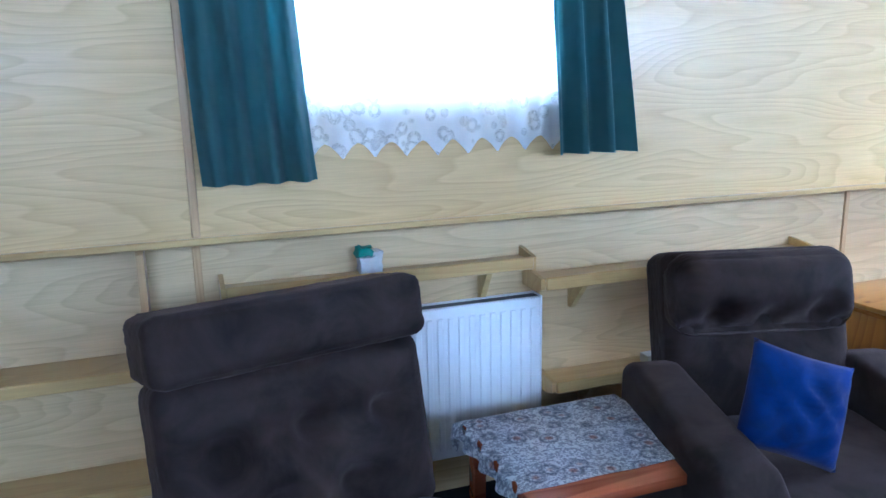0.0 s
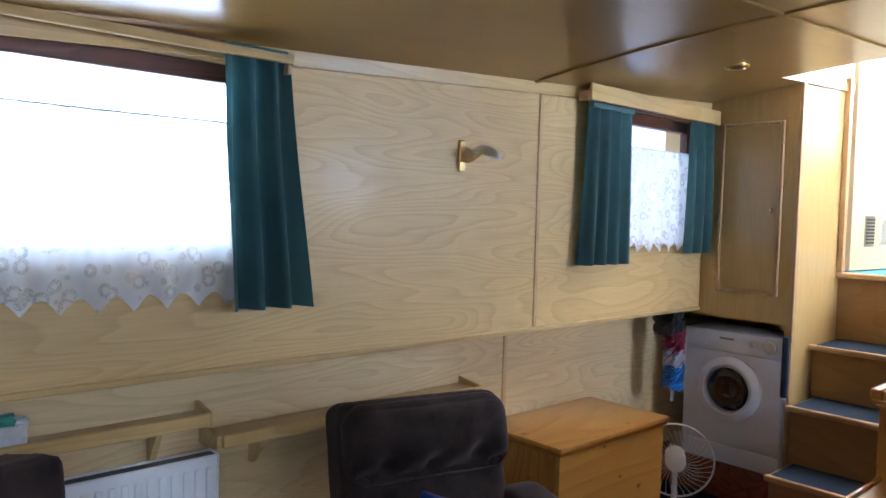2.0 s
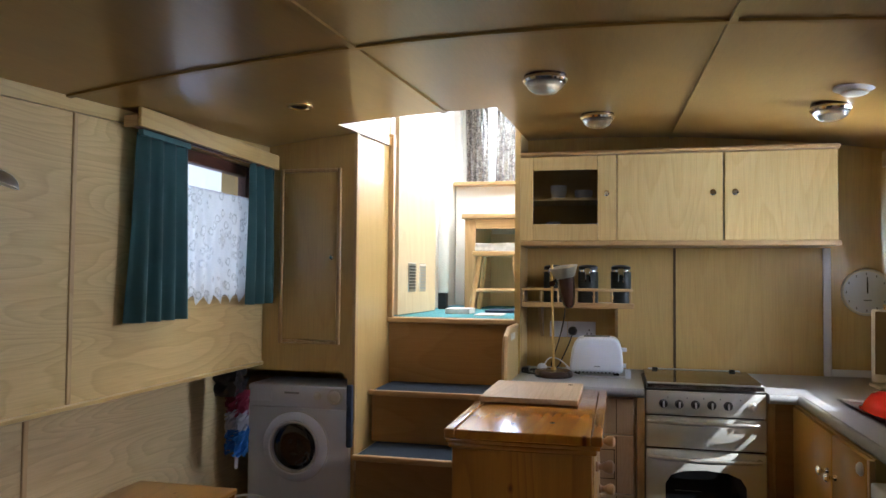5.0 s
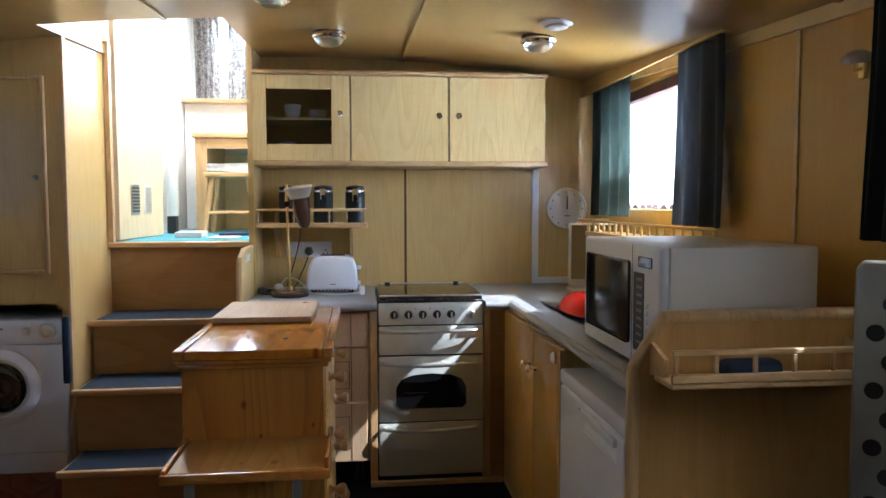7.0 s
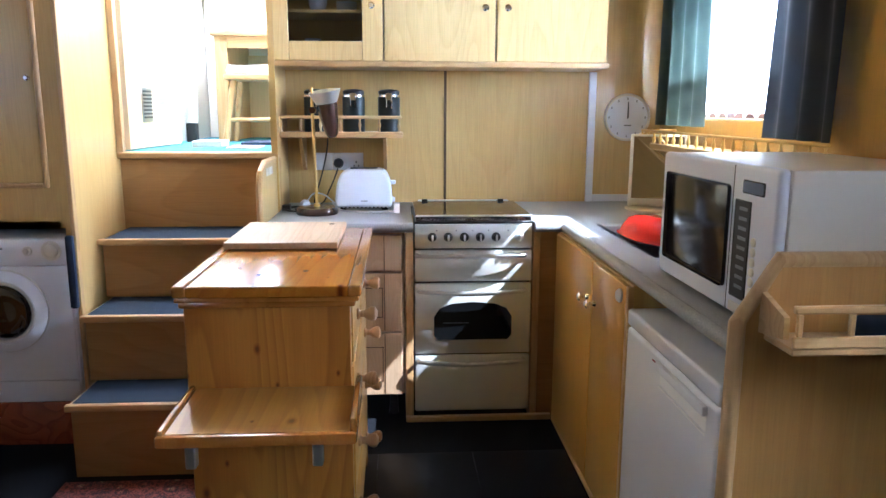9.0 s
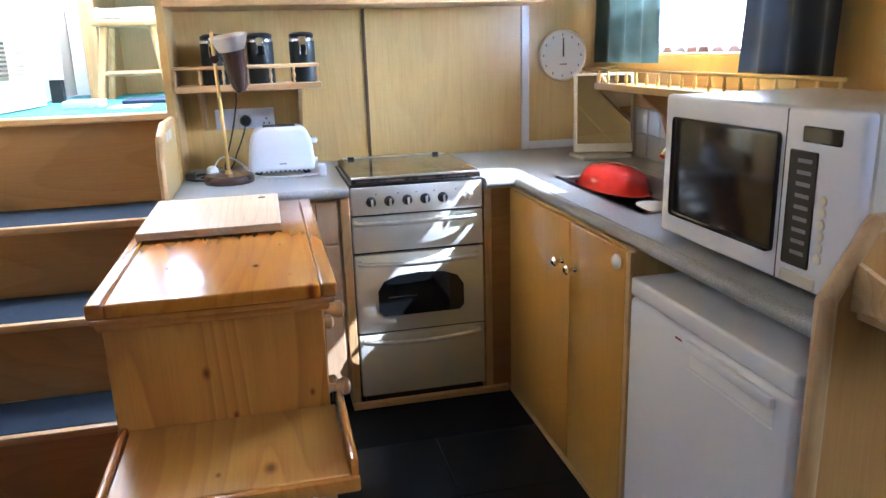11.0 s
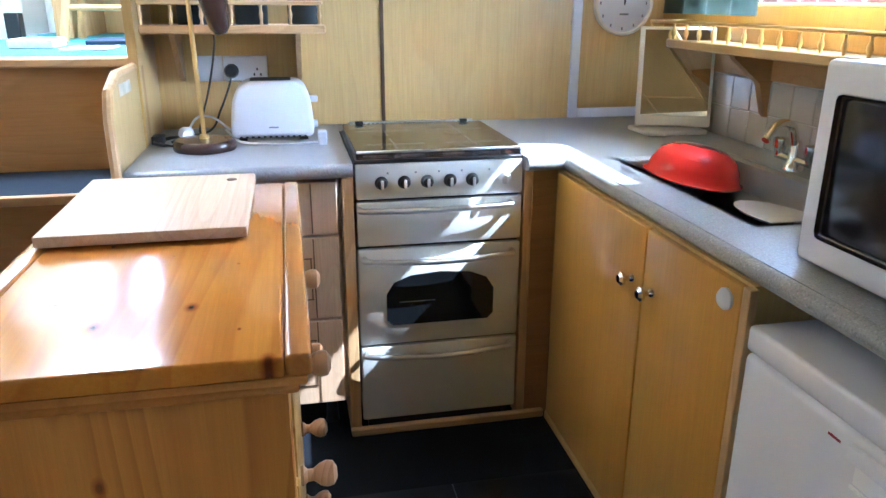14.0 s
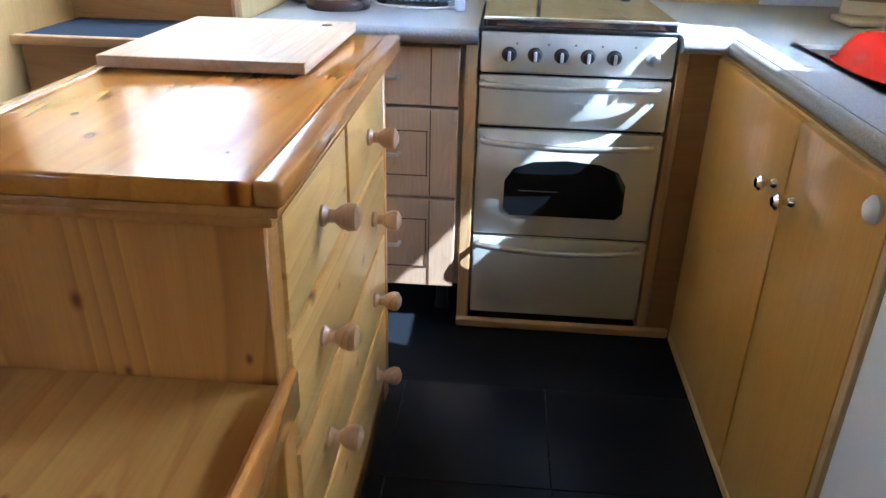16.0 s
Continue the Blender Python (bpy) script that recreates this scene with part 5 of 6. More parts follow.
for bx in (4.03, 4.29):
    for by in (-0.36, -0.10):
        part("burner", turned([(0.042, 0), (0.042, 0.006), (0.030, 0.008), (0.028, 0.013), (0.004, 0.014)], pose(bx, by, 0.9526), 20), M_GREYDARK, hob)
        for q in ((-0.10, 0.10, -0.003, 0.003), (-0.003, 0.003, -0.10, 0.10)):
            part("pan_support", box(bx + q[0], bx + q[1], by + q[2], by + q[3], 0.9670, 0.9705, 0), M_STEEL, hob)
lid = part("glass_lid", box(FRONT + 0.012, 4.44, sy0 + 0.004, sy1 - 0.004, 0.9715, 0.9765, 0.0015), M_SMOKE_DIM, stove, "smoked glass lid")
lid.visible_shadow = False
part("lid_trim", box(FRONT + 0.002, FRONT + 0.0115, sy0 + 0.006, sy1 - 0.006, 0.9700, 0.978, 0.002), M_STEEL, lid)
for y in (sy0 + 0.006, sy1 - 0.012):
    part("lid_rest", box(FRONT + 0.012, 4.44, y, y + 0.006, 0.9505, 0.9713, 0), M_BLACK, lid)
part("lid_hinge_bar", box(4.441, 4.475, sy0 + 0.03, sy1 - 0.03, 0.9505, 0.980, 0.003), M_STEEL, lid)
for i in range(24):
    y = sy0 + 0.07 + i * 0.0172
    part("vent_slot", box(4.4385, 4.4405, y, y + 0.009, 0.9675, 0.9775, 0), M_BLACK, lid)
for y in (sy0 + 0.06, sy1 - 0.08):
    part("lid_hinge", box(4.42, 4.4355, y, y + 0.03, 0.9767, 0.988, 0.003), M_BLACK, lid)

unit = thing("drawer_unit", (4.1, 0.4, 0.12), "beech-laminate drawer unit with grooved fronts and steel handles", "kitchen unit")
part("carcass", box(3.93, 4.5, 0.085, 0.70, 0.125, 0.895, 0.001), M_BEECH_FRONT, unit)
for z0, z1 in ((0.722, 0.890), (0.440, 0.714), (0.132, 0.432)):
    d = part("drawer_front", box(3.892, 3.929, 0.098, 0.695, z0, z1, 0.003), M_BEECH_FRONT, unit)
    part("groove", box(3.8905, 3.8925, 0.176, 0.180, z0 + 0.004, z1 - 0.004, 0), M_GROOVE_SHADE, d)
    if z1 - z0 > 0.2:
        for za in (z0 + 0.068, z1 - 0.068):
            part("groove", box(3.8905, 3.8925, 0.184, 0.60, za - 0.002, za + 0.002, 0), M_GROOVE_SHADE, d)
        part("groove", box(3.8905, 3.8925, 0.186, 0.190, z0 + 0.07, z1 - 0.07, 0), M_GROOVE_SHADE, d)
    part("handle", tube([(3.892, 0.27, (z0 + z1) / 2), (3.868, 0.272, (z0 + z1) / 2), (3.868, 0.44, (z0 + z1) / 2), (3.892, 0.442, (z0 + z1) / 2)], 0.007), M_STEEL, d)
for y in (0.14, 0.62):
    part("foot", turned([(0.025, 0), (0.022, 0.02), (0.018, 0.1245)], pose(4.0, y, 0), 14), M_BLACK, unit)
strip = single("filler_strip", box(3.897, 4.40, 0.0465, 0.083, 0.0, 0.90, 0.003), M_TRIM_Z, "upright oak filler beside the cooker", "filler")
single("filler_strip", box(3.90, 4.40, -0.535, -0.504, 0.0, 0.905, 0.003), M_TRIM_Z, "upright oak filler beside the cooker", "filler")
single("cooker_plinth", box(3.868, 3.893, -0.60, 0.083, 0.0, 0.028, 0.004), M_TRIM_Y, "oak strip along the floor before the cooker", "trim")
single("corner_board", box(3.905, 3.935, -0.62, -0.536, 0.0, 0.905, 0.002), M_REDWOOD, "reddish corner panel beside the cooker", "filler")

top = thing("worktop", (4.26, 0.37, 0.902), "grey speckled worktop with rounded edge beside the cooker", "worktop")
part("slab", box(3.885, EX - 0.001, 0.047, 0.702, 0.902, CT, 0.002), M_COUNTER, top)
part("front_edge", tube([(3.886, 0.048, 0.9235), (3.886, 0.701, 0.9235)], 0.0212, 12), M_COUNTER, top)


def worktop_right():
    """L of worktop with a hole for the sink."""
    bm = bmesh.new()
    blocks = ((3.872, 4.649, -0.640, -0.503), (3.80, 4.649, SY + 0.001, -0.6405), (3.06, 3.7995, -0.77, -0.6405), (3.06, 3.7995, SY + 0.001, -1.16), (2.115, 3.0595, SY + 0.001, -0.6405))
    for b in blocks:
        cuboid(bm, *b, 0.902, CT)
    cuboid(bm, 4.476, 4.649, -0.5025, 0.0465, 0.902, CT)
    bmesh.ops.remove_doubles(bm, verts=bm.verts, dist=0.0008)
    return bm


top2 = thing("worktop", (3.4, -0.95, 0.902), "grey speckled L-shaped worktop with an inset sink", "worktop")
part("slab", worktop_right(), M_COUNTER, top2)
part("front_edge", tube([(2.115, -0.64, 0.923), (3.872, -0.64, 0.923)], 0.0205, 12), M_COUNTER, top2)
part("front_edge", tube([(3.872, -0.64, 0.923), (3.872, -0.504, 0.923)], 0.0205, 12), M_COUNTER, top2)

base = thing("sink_unit", (3.3, -0.95, 0), "two-door birch base cupboard under the sink", "kitchen unit")
part("carcass", box(2.83, 3.90, SY + 0.004, -0.622, 0.03, 0.80, 0), M_ASH_Z, base)
part("top_rail", box(2.83, 3.90, -0.75, -0.6225, 0.8005, 0.9015, 0), M_ASH_Z, base)
part("plinth", box(2.80, 3.866, -0.618, -0.60, 0.0, 0.03, 0.004), M_TRIM, base)
for a, b in ((3.236, 3.855), (2.840, 3.230)):
    d = part("door", box(a, b, -0.6215, -0.600, 0.033, 0.898, 0.005, 2), M_BASEDOOR, base)
    kx = a + 0.048 if a > 3 else b - 0.052
    part("knob", small_knob((kx, -0.60, 0.752), "y", M_CHROME, 1.5), M_CHROME, d, "chrome knob")
    if a < 3:
        part("child_catch", turned([(0.022, 0), (0.023, 0.006), (0.016, 0.014), (0.006, 0.016)], pose(2.883, -0.60, 0.858, -90, 0, 0), 20), M_WHITE, d, "white round catch")
part("side_stile", box(2.815, 2.8395, -0.622, -0.602, 0.0, 0.90, 0.002), M_TRIM_Z, base)

# fridge
fr = thing("fridge", (2.47, -0.9, 0), "white under-counter fridge with recessed handle", "fridge")
fx0, fx1, fy = 2.135, 2.805, -0.60
part("body", box(fx0 + 0.004, fx1 - 0.004, -1.22, fy - 0.05, 0.02, 0.775, 0.006), M_WHITE, fr)
part("worktop_lid", box(fx0, fx1, -1.22, fy, 0.785, 0.838, 0.010, 3), M_WHITE, fr)
fd = part("door", box(fx0, fx1, fy - 0.0495, fy, 0.06, 0.782, 0.014, 3), M_WHITE, fr)
part("handle_recess", box(2.19, 2.50, fy - 0.004, fy + 0.0008, 0.700, 0.765, 0.003), M_RAD, fd)
part("handle_grip", box(2.185, 2.505, fy + 0.001, fy + 0.016, 0.744, 0.770, 0.005, 2), M_WHITE, fd)
part("handle_edge", box(2.19, 2.50, fy + 0.0003, fy + 0.004, 0.694, 0.700, 0.001), M_RAD, fd)
part("badge", box(2.535, 2.563, fy + 0.0003, fy + 0.0015, 0.751, 0.7555, 0), M_DUST_R, fd)
for x in (fx0 + 0.05, fx1 - 0.05):
    part("foot", turned([(0.02, 0), (0.018, 0.0195)], pose(x, fy - 0.1, 0), 12), M_BLACK, fr)

# microwave
mw = thing("microwave", (2.5, -0.95, CT + 0.001), "large cream-white microwave oven with a dark window", "microwave")
mx0, mx1, my, mz0, mz1 = 2.145, 2.838, -0.70, 0.955, 1.322
part("casing", box(mx0, mx1, -1.17, my - 0.03, mz0, mz1 - 0.002, 0.008, 2), M_CREAM, mw)
part("front", box(mx0, mx1, my - 0.0295, my, mz0, mz1, 0.012, 3), M_WHITE, mw)
part("window", box(2.368, 2.785, my - 0.002, my + 0.0025, mz0 + 0.055, mz1 - 0.055, 0.012, 2), M_OVENGLASS, mw, "dark microwave window")
part("door_gap", box(2.3535, 2.3565, my - 0.001, my + 0.0008, mz0 + 0.006, mz1 - 0.006, 0), M_BLACK, mw)
ctl = part("control_strip", box(2.258, 2.338, my - 0.001, my + 0.002, mz0 + 0.045, mz1 - 0.085, 0.003), M_BLACK, mw, "dark control strip")
part("display", box(2.20, 2.305, my - 0.001, my + 0.003, mz1 - 0.068, mz1 - 0.036, 0.003), M_BLACKGLASS, mw)
for r in range(9):
    z = mz1 - 0.105 - r * 0.0235
    part("button", box(2.272, 2.312, my + 0.0021, my + 0.0032, z - 0.004, z + 0.004, 0), M_TEXTBAR, ctl)
    if r > 2:
        part("round_button", turned([(0.011, 0), (0.0105, 0.003), (0.008, 0.004)], pose(2.234, my + 0.0003, z, -90, 0, 0), 14), M_CREAM, mw)
part("open_button", box(2.235, 2.335, my, my + 0.003, mz0 + 0.008, mz0 + 0.032, 0.003), M_CREAM, mw)
for x in (mx0 + 0.06, mx1 - 0.06):
    for y in (-1.1, -0.78):
        part("foot", turned([(0.018, 0), (0.016, 0.0095)], pose(x, y, CT + 0.0005), 12), M_BLACK, mw)

# end panel with its gallery shelf
panel = thing("end_panel", (2.1, -0.97, 0), "oak-edged birch end panel beside the fridge", "panel")
outline = [(-0.615, 0.0), (-0.615, 1.0), (-0.69, 1.128), (SY + 0.002, 1.128), (SY + 0.002, 0.0)]
m_yz = Matrix(((0, 0, 1, 2.082), (1, 0, 0, 0), (0, 1, 0, 0), (0, 0, 0, 1)))
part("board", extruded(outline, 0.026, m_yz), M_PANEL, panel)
part("edge_strip", tube([(2.095, -0.608, 0.0), (2.095, -0.608, 1.0), (2.095, -0.688, 1.134), (2.095, SY + 0.01, 1.134)], 0.019, 10), M_TRIM_Z, panel)
gal = thing("gallery_shelf", (2.03, -0.95, 0.95), "small oak gallery shelf with posts on the end panel", "shelf")
part("shelf_board", box(1.965, 2.081, -1.22, -0.66, 0.965, 0.980, 0.003), M_TRIM_Y, gal)
part("front_board", box(1.962, 1.974, -1.22, -0.66, 0.981, 1.005, 0.003), M_TRIM_Y, gal)
part("top_rail", box(1.962, 1.976, -1.22, -0.66, 1.052, 1.068, 0.003), M_TRIM_Y, gal)
for i in range(6):
    y = -0.672 - i * 0.107
    part("post", box(1.963, 1.973, y - 0.006, y + 0.006, 1.0055, 1.0515, 0.002), M_TRIM_Z, gal)
for y in (-0.66, -1.2205):
    part("end_board", extruded([(0, 0), (0.10, 0.015), (0.10, 0.06), (0.0, 0.09)], 0.012, Matrix(((-1, 0, 0, 2.0815), (0, 0, 1, y), (0, 1, 0, 0.981), (0, 0, 0, 1)))), M_TRIM_Y, gal)
single("spectacle_case", box(1.985, 2.05, -0.98, -0.82, 0.9805, 1.03, 0.018, 3), M_TOWEL, "dark blue spectacle case on the gallery shelf", "case")

iron = thing("ironing_board", (1.72, -1.1, 0), "folded ironing board with a dark-spotted pale cover, stood on end", "ironing board")
ib = [(-0.06, 0.02), (0.06, 0.02), (0.12, 0.12), (0.165, 0.40), (0.18, 0.8), (0.18, 1.29), (0.165, 1.31), (-0.165, 1.31), (-0.18, 1.29), (-0.18, 0.8), (-0.165, 0.40), (-0.12, 0.12)]
mi = pose(1.67, -1.165, 0.0, 0, 0, -32) @ Matrix(((0, 0, 1, 0), (1, 0, 0, 0), (0, 1, 0, 0), (0, 0, 0, 1)))
cover = part("cover", extruded(ib, 0.035, mi, 0.006), M_SILVERFAB, iron, "pale spotted cover")
for r in range(17):
    for k in range(6):
        y, z = -0.15 + k * 0.064 + (0.032 if r % 2 else 0), 0.14 + r * 0.067
        if abs(y) < 0.1 + 0.06 * min(1, z / 0.6):
            for lo, hi in ((-0.0022, -0.0006), (0.0356, 0.0372)):
                part("spot", turned([(0.020, lo), (0.020, hi)], mi @ pose(y, z, 0), 12), M_BLACK, cover)
for s in (-1, 1):
    part("leg", tube([mi @ Vector((s * 0.12, 0.0, 0.06)), mi @ Vector((s * 0.12, 1.1, 0.06))], 0.012), M_STEEL, iron)
part("brace", tube([mi @ Vector((-0.12, 0.6, 0.06)), mi @ Vector((0.12, 0.6, 0.06))], 0.010), M_STEEL, iron)

# wall cupboards
CB, CTOP, CF = 1.672, 2.145, 4.305
for k, (y0, y1) in enumerate(((0.178, 0.715), (-0.368, 0.174), (-0.92, -0.372))):
    c = thing("wall_cupboard", (4.47, (y0 + y1) / 2, CB), ("birch wall cupboard with a glazed door", "birch wall cupboard with a plain door and chrome knob", "birch wall cupboard with a plain door and chrome knob")[k], "cupboard", "galley wall cupboards")
    cl = bmesh.new()
    for q in ((4.325, EX - 0.001, y0, y0 + 0.016, CB, CTOP), (4.325, EX - 0.001, y1 - 0.016, y1, CB, CTOP), (4.325, EX - 0.001, y0 + 0.0165, y1 - 0.0165, CB, CB + 0.016), (4.325, EX - 0.001, y0 + 0.0165, y1 - 0.0165, CTOP - 0.016, CTOP), (EX - 0.012, EX - 0.001, y0 + 0.0165, y1 - 0.0165, CB + 0.0165, CTOP - 0.0165)):
        cuboid(cl, *q)
    part("carcass", cl, M_ASH_Z, c)
    if k == 0:
        d = part("door_frame", box(CF, 4.3245, y0 + 0.002, y0 + 0.10, CB + 0.004, CTOP - 0.004, 0.003), M_CUPDOOR, c)
        for q in ((y1 - 0.085, y1 - 0.002, CB + 0.004, CTOP - 0.004), (y0 + 0.1005, y1 - 0.0855, CB + 0.004, CB + 0.095), (y0 + 0.1005, y1 - 0.0855, CTOP - 0.08, CTOP - 0.004)):
            part("door_frame", box(CF, 4.3245, *q, 0.003), M_CUPDOOR, c)
        # The tint stands in for the dark room mirrored in the pane.
        gl = part("pane", box(4.312, 4.316, y0 + 0.1006, y1 - 0.0856, CB + 0.0955, CTOP - 0.0805, 0), M_SMOKE_DIM, c, "glass pane tinted for its dark reflection")
        gl.visible_shadow = False
        part("shelf", box(4.33, EX - 0.013, y0 + 0.017, y1 - 0.017, 1.90, 1.915, 0), M_ASH_Z, c)
        part("knob", small_knob((CF, y0 + 0.055, 1.93), "x", M_CHROME, 1.4), M_CHROME, d, "chrome knob")
    else:
        d = part("door", box(CF, 4.3245, y0 + 0.002, y1 - 0.002, CB + 0.004, CTOP - 0.004, 0.003), M_CUPDOOR, c)
        part("knob", small_knob((CF, y0 + 0.055 if k == 1 else y1 - 0.05, 1.925), "x", M_CHROME, 1.4), M_CHROME, d, "chrome knob")
single("cornice", box(4.29, EX - 0.001, -0.93, 0.70, CTOP + 0.0005, CTOP + 0.022, 0.005, 2), M_TRIM_Y, "oak cornice along the cupboard tops", "trim")
single("light_rail", box(4.29, EX - 0.001, -0.93, 0.699, CB - 0.024, CB - 0.0005, 0.004, 2), M_TRIM_Y, "oak rail along the cupboard undersides", "trim")
for j, (y, z, r, h) in enumerate(((0.30, CB + 0.017, 0.04, 0.09), (0.42, CB + 0.017, 0.045, 0.06), (0.53, CB + 0.017, 0.04, 0.1), (0.36, 1.9155, 0.05, 0.05), (0.5, 1.9155, 0.045, 0.08))):
    single("cup", turned([(r * 0.7, 0), (r, h * 0.5), (r, h), (r - 0.004, h), (r * 0.65, 0.006)], pose(4.45, y, z), 20), M_WHITE, "white crockery behind the glazed cupboard door", "cup", "crockery")

# gallery shelf with canisters
gs = thing("spice_shelf", (4.5, 0.4, 1.31), "oak gallery shelf on brackets holding canisters", "shelf")
part("shelf_board", box(4.37, EX - 0.001, 0.095, 0.698, 1.313, 1.330, 0.003), M_TRIM_Y, gs)
part("edge_moulding", box(4.355, 4.3695, 0.085, 0.698, 1.305, 1.335, 0.005), M_TRIM_Y, gs)
part("top_rail", box(4.362, 4.376, 0.092, 0.698, 1.398, 1.414, 0.004), M_TRIM_Y, gs)
for i in range(7):
    y = 0.105 + i * 0.0975
    part("spindle", turned([(0.007, 0), (0.004, 0.012), (0.008, 0.03), (0.004, 0.05), (0.007, 0.0625)], pose(4.369, y, 1.3355), 10), M_TRIM_Z, gs)
part("side_rail", box(4.3765, EX - 0.001, 0.092, 0.104, 1.398, 1.414, 0.003), M_TRIM, gs)
for y in (0.17, 0.60):
    part("bracket", extruded([(0, 0), (0.20, 0), (0.19, -0.02), (0.05, -0.17), (0, -0.19)], 0.018, Matrix(((-1, 0, 0, EX - 0.001), (0, 0, 1, y), (0, 1, 0, 1.3125), (0, 0, 0, 1)))), M_TRIM_Z, gs)


def canister(y):
    c = thing("canister", (4.47, y, 1.3305), "dark green storage canister with a chrome clip", "canister", "canisters on the spice shelf")
    part("jar", turned([(0.052, 0), (0.056, 0.004), (0.056, 0.185), (0.05, 0.19)], pose(4.47, y, 1.3305), 28), plain("dark_green_glaze", (0.007, 0.012, 0.011), 0.42) if "dark_green_glaze" not in bpy.data.materials else bpy.data.materials["dark_green_glaze"], c)
    part("lid", turned([(0.053, 0.1905), (0.054, 0.205), (0.04, 0.213), (0.01, 0.216)], pose(4.47, y, 1.3305), 28), M_BLACK, c)
    part("clip", tube([(4.413, y - 0.012, 1.45), (4.405, y - 0.012, 1.50), (4.41, y, 1.525), (4.405, y + 0.012, 1.50), (4.413, y + 0.012, 1.45)], 0.0045, 6), M_CHROME, c, "chrome wire clip")
    part("lid_band", turned([(0.0575, 0.176), (0.0575, 0.186), (0.054, 0.188)], pose(4.47, y, 1.3305), 28), M_CHROME, c)
    part("tag", box(4.402, 4.4115, y - 0.016, y + 0.016, 1.490, 1.525, 0.003), M_CHROME, c)


for y in (0.53, 0.335, 0.155):
    canister(y)

# sockets
sock = thing("double_socket", (EX, 0.43, 1.17), "white plastic switched sockets with a black plug", "socket")
part("face_plate", box(EX - 0.012, EX - 0.0005, 0.462, 0.565, 1.122, 1.215, 0.003), M_WHITE, sock)
part("face_plate", box(EX - 0.012, EX - 0.0005, 0.298, 0.46, 1.122, 1.215, 0.003), M_WHITE, sock)
part("plug", turned([(0.026, 0), (0.027, 0.02), (0.02, 0.035), (0.012, 0.038)], onto_x(EX - 0.012, 0.43, 1.16), 20), M_BLACK, sock, "black plug")
for y in (0.51, 0.41, 0.345):
    part("switch", box(EX - 0.0145, EX - 0.0122, y - 0.008, y + 0.008, 1.185, 1.203, 0.001), M_WHITE, sock)
for y, z in ((0.336, 1.165), (0.324, 1.145), (0.348, 1.145)):
    part("pin_hole", box(EX - 0.0126, EX - 0.0119, y - 0.003, y + 0.003, z - 0.005, z + 0.005, 0), M_BLACK, sock)

# toaster
to = thing("toaster", (4.40, 0.285, CT), "white two-slice toaster with rounded top", "toaster")
tp = [(-0.148, 0.012), (0.148, 0.012), (0.155, 0.04), (0.145, 0.14), (0.125, 0.188), (0.095, 0.205), (-0.085, 0.205), (-0.12, 0.188), (-0.142, 0.14), (-0.155, 0.04)]
m_t = Matrix(((0, 0, 1, 4.31), (-0.93, 0, 0, 0.285), (0, 1, 0, CT), (0, 0, 0, 1)))
tb = extruded(tp, 0.17)
bmesh.ops.bevel(tb, geom=list(tb.edges), offset=0.018, segments=4, affect="EDGES", profile=0.5)
tb.transform(m_t)
bmesh.ops.recalc_face_normals(tb, faces=tb.faces)
part("body", tb, M_WHITE, to, smooth=50)
part("top_inset", box(4.345, 4.445, 0.215, 0.355, CT + 0.2052, CT + 0.2075, 0.001), M_GREYDARK, to)
for x in (4.365, 4.408):
    part("slot", box(x, x + 0.02, 0.22, 0.35, CT + 0.2076, CT + 0.209, 0), M_BLACK, to)
part("lever", box(4.37, 4.42, 0.124, 0.160, CT + 0.125, CT + 0.145, 0.005, 2), M_WHITE, to)
part("dial", turned([(0.014, 0), (0.012, 0.014)], pose(4.37, 0.142, CT + 0.05, 90, 0, 0), 16), M_WHITE, to)
part("printed_bar", box(4.3092, 4.3099, 0.265, 0.297, CT + 0.046, CT + 0.051, 0), M_TEXTBAR, to)
for i in range(12):
    y = 0.17 + i * 0.02
    part("vent", box(4.3085, 4.312, y, y + 0.009, CT + 0.013, CT + 0.019, 0), M_GREYDARK, to)
for y in (0.18, 0.39):
    part("foot", box(4.33, 4.46, y - 0.015, y + 0.015, CT + 0.0003, CT + 0.0118, 0.002), M_BLACK, to)
cable = lambda pts, r, mat, lab: single("cable", tube(arc_points(pts), r, 6), mat, lab, "cable")
single("plug", box(4.20, 4.245, 0.105, 0.135, CT + 0.0005, CT + 0.05, 0.006, 2), M_WHITE, "white mains plug standing on the worktop", "plug")
cable([(4.21, 0.13, CT + 0.012), (4.22, 0.22, CT + 0.005), (4.24, 0.32, CT + 0.005), (4.30, 0.40, CT + 0.006), (4.40, 0.45, CT + 0.03)], 0.004, M_WHITE, "white toaster cable lying on the worktop")
single("plug", turned([(0.024, 0), (0.026, 0.02), (0.016, 0.035)], pose(4.36, 0.585, CT + 0.028, 0, -90, 20), 18), M_WHITE, "white plug lying on the worktop", "plug")
cable([(4.37, 0.585, CT + 0.02), (4.45, 0.55, CT + 0.07), (4.5, 0.50, CT + 0.06), (4.46, 0.44, CT + 0.02)], 0.004, M_WHITE, "white cable from the plug")
cable([(4.635, 0.43, 1.15), (4.61, 0.445, 1.10), (4.60, 0.48, 1.02), (4.52, 0.52, 0.953), (4.40, 0.64, 0.951), (4.30, 0.66, 0.951), (4.24, 0.60, 0.951), (4.24, 0.55, 0.955)], 0.004, M_BLACK, "black lamp cable trailing over the worktop")
cable([(4.25, 0.64, 0.952), (4.30, 0.68, 0.955), (4.36, 0.64, 0.96), (4.34, 0.60, 0.962), (4.28, 0.62, 0.958)], 0.005, M_BLACK, "coiled black cable end on the worktop")
single("junction_block", box(4.30, 4.36, 0.65, 0.69, CT + 0.0005, CT + 0.03, 0.005, 2), M_BLACK, "small black cable switch on the worktop", "switch")

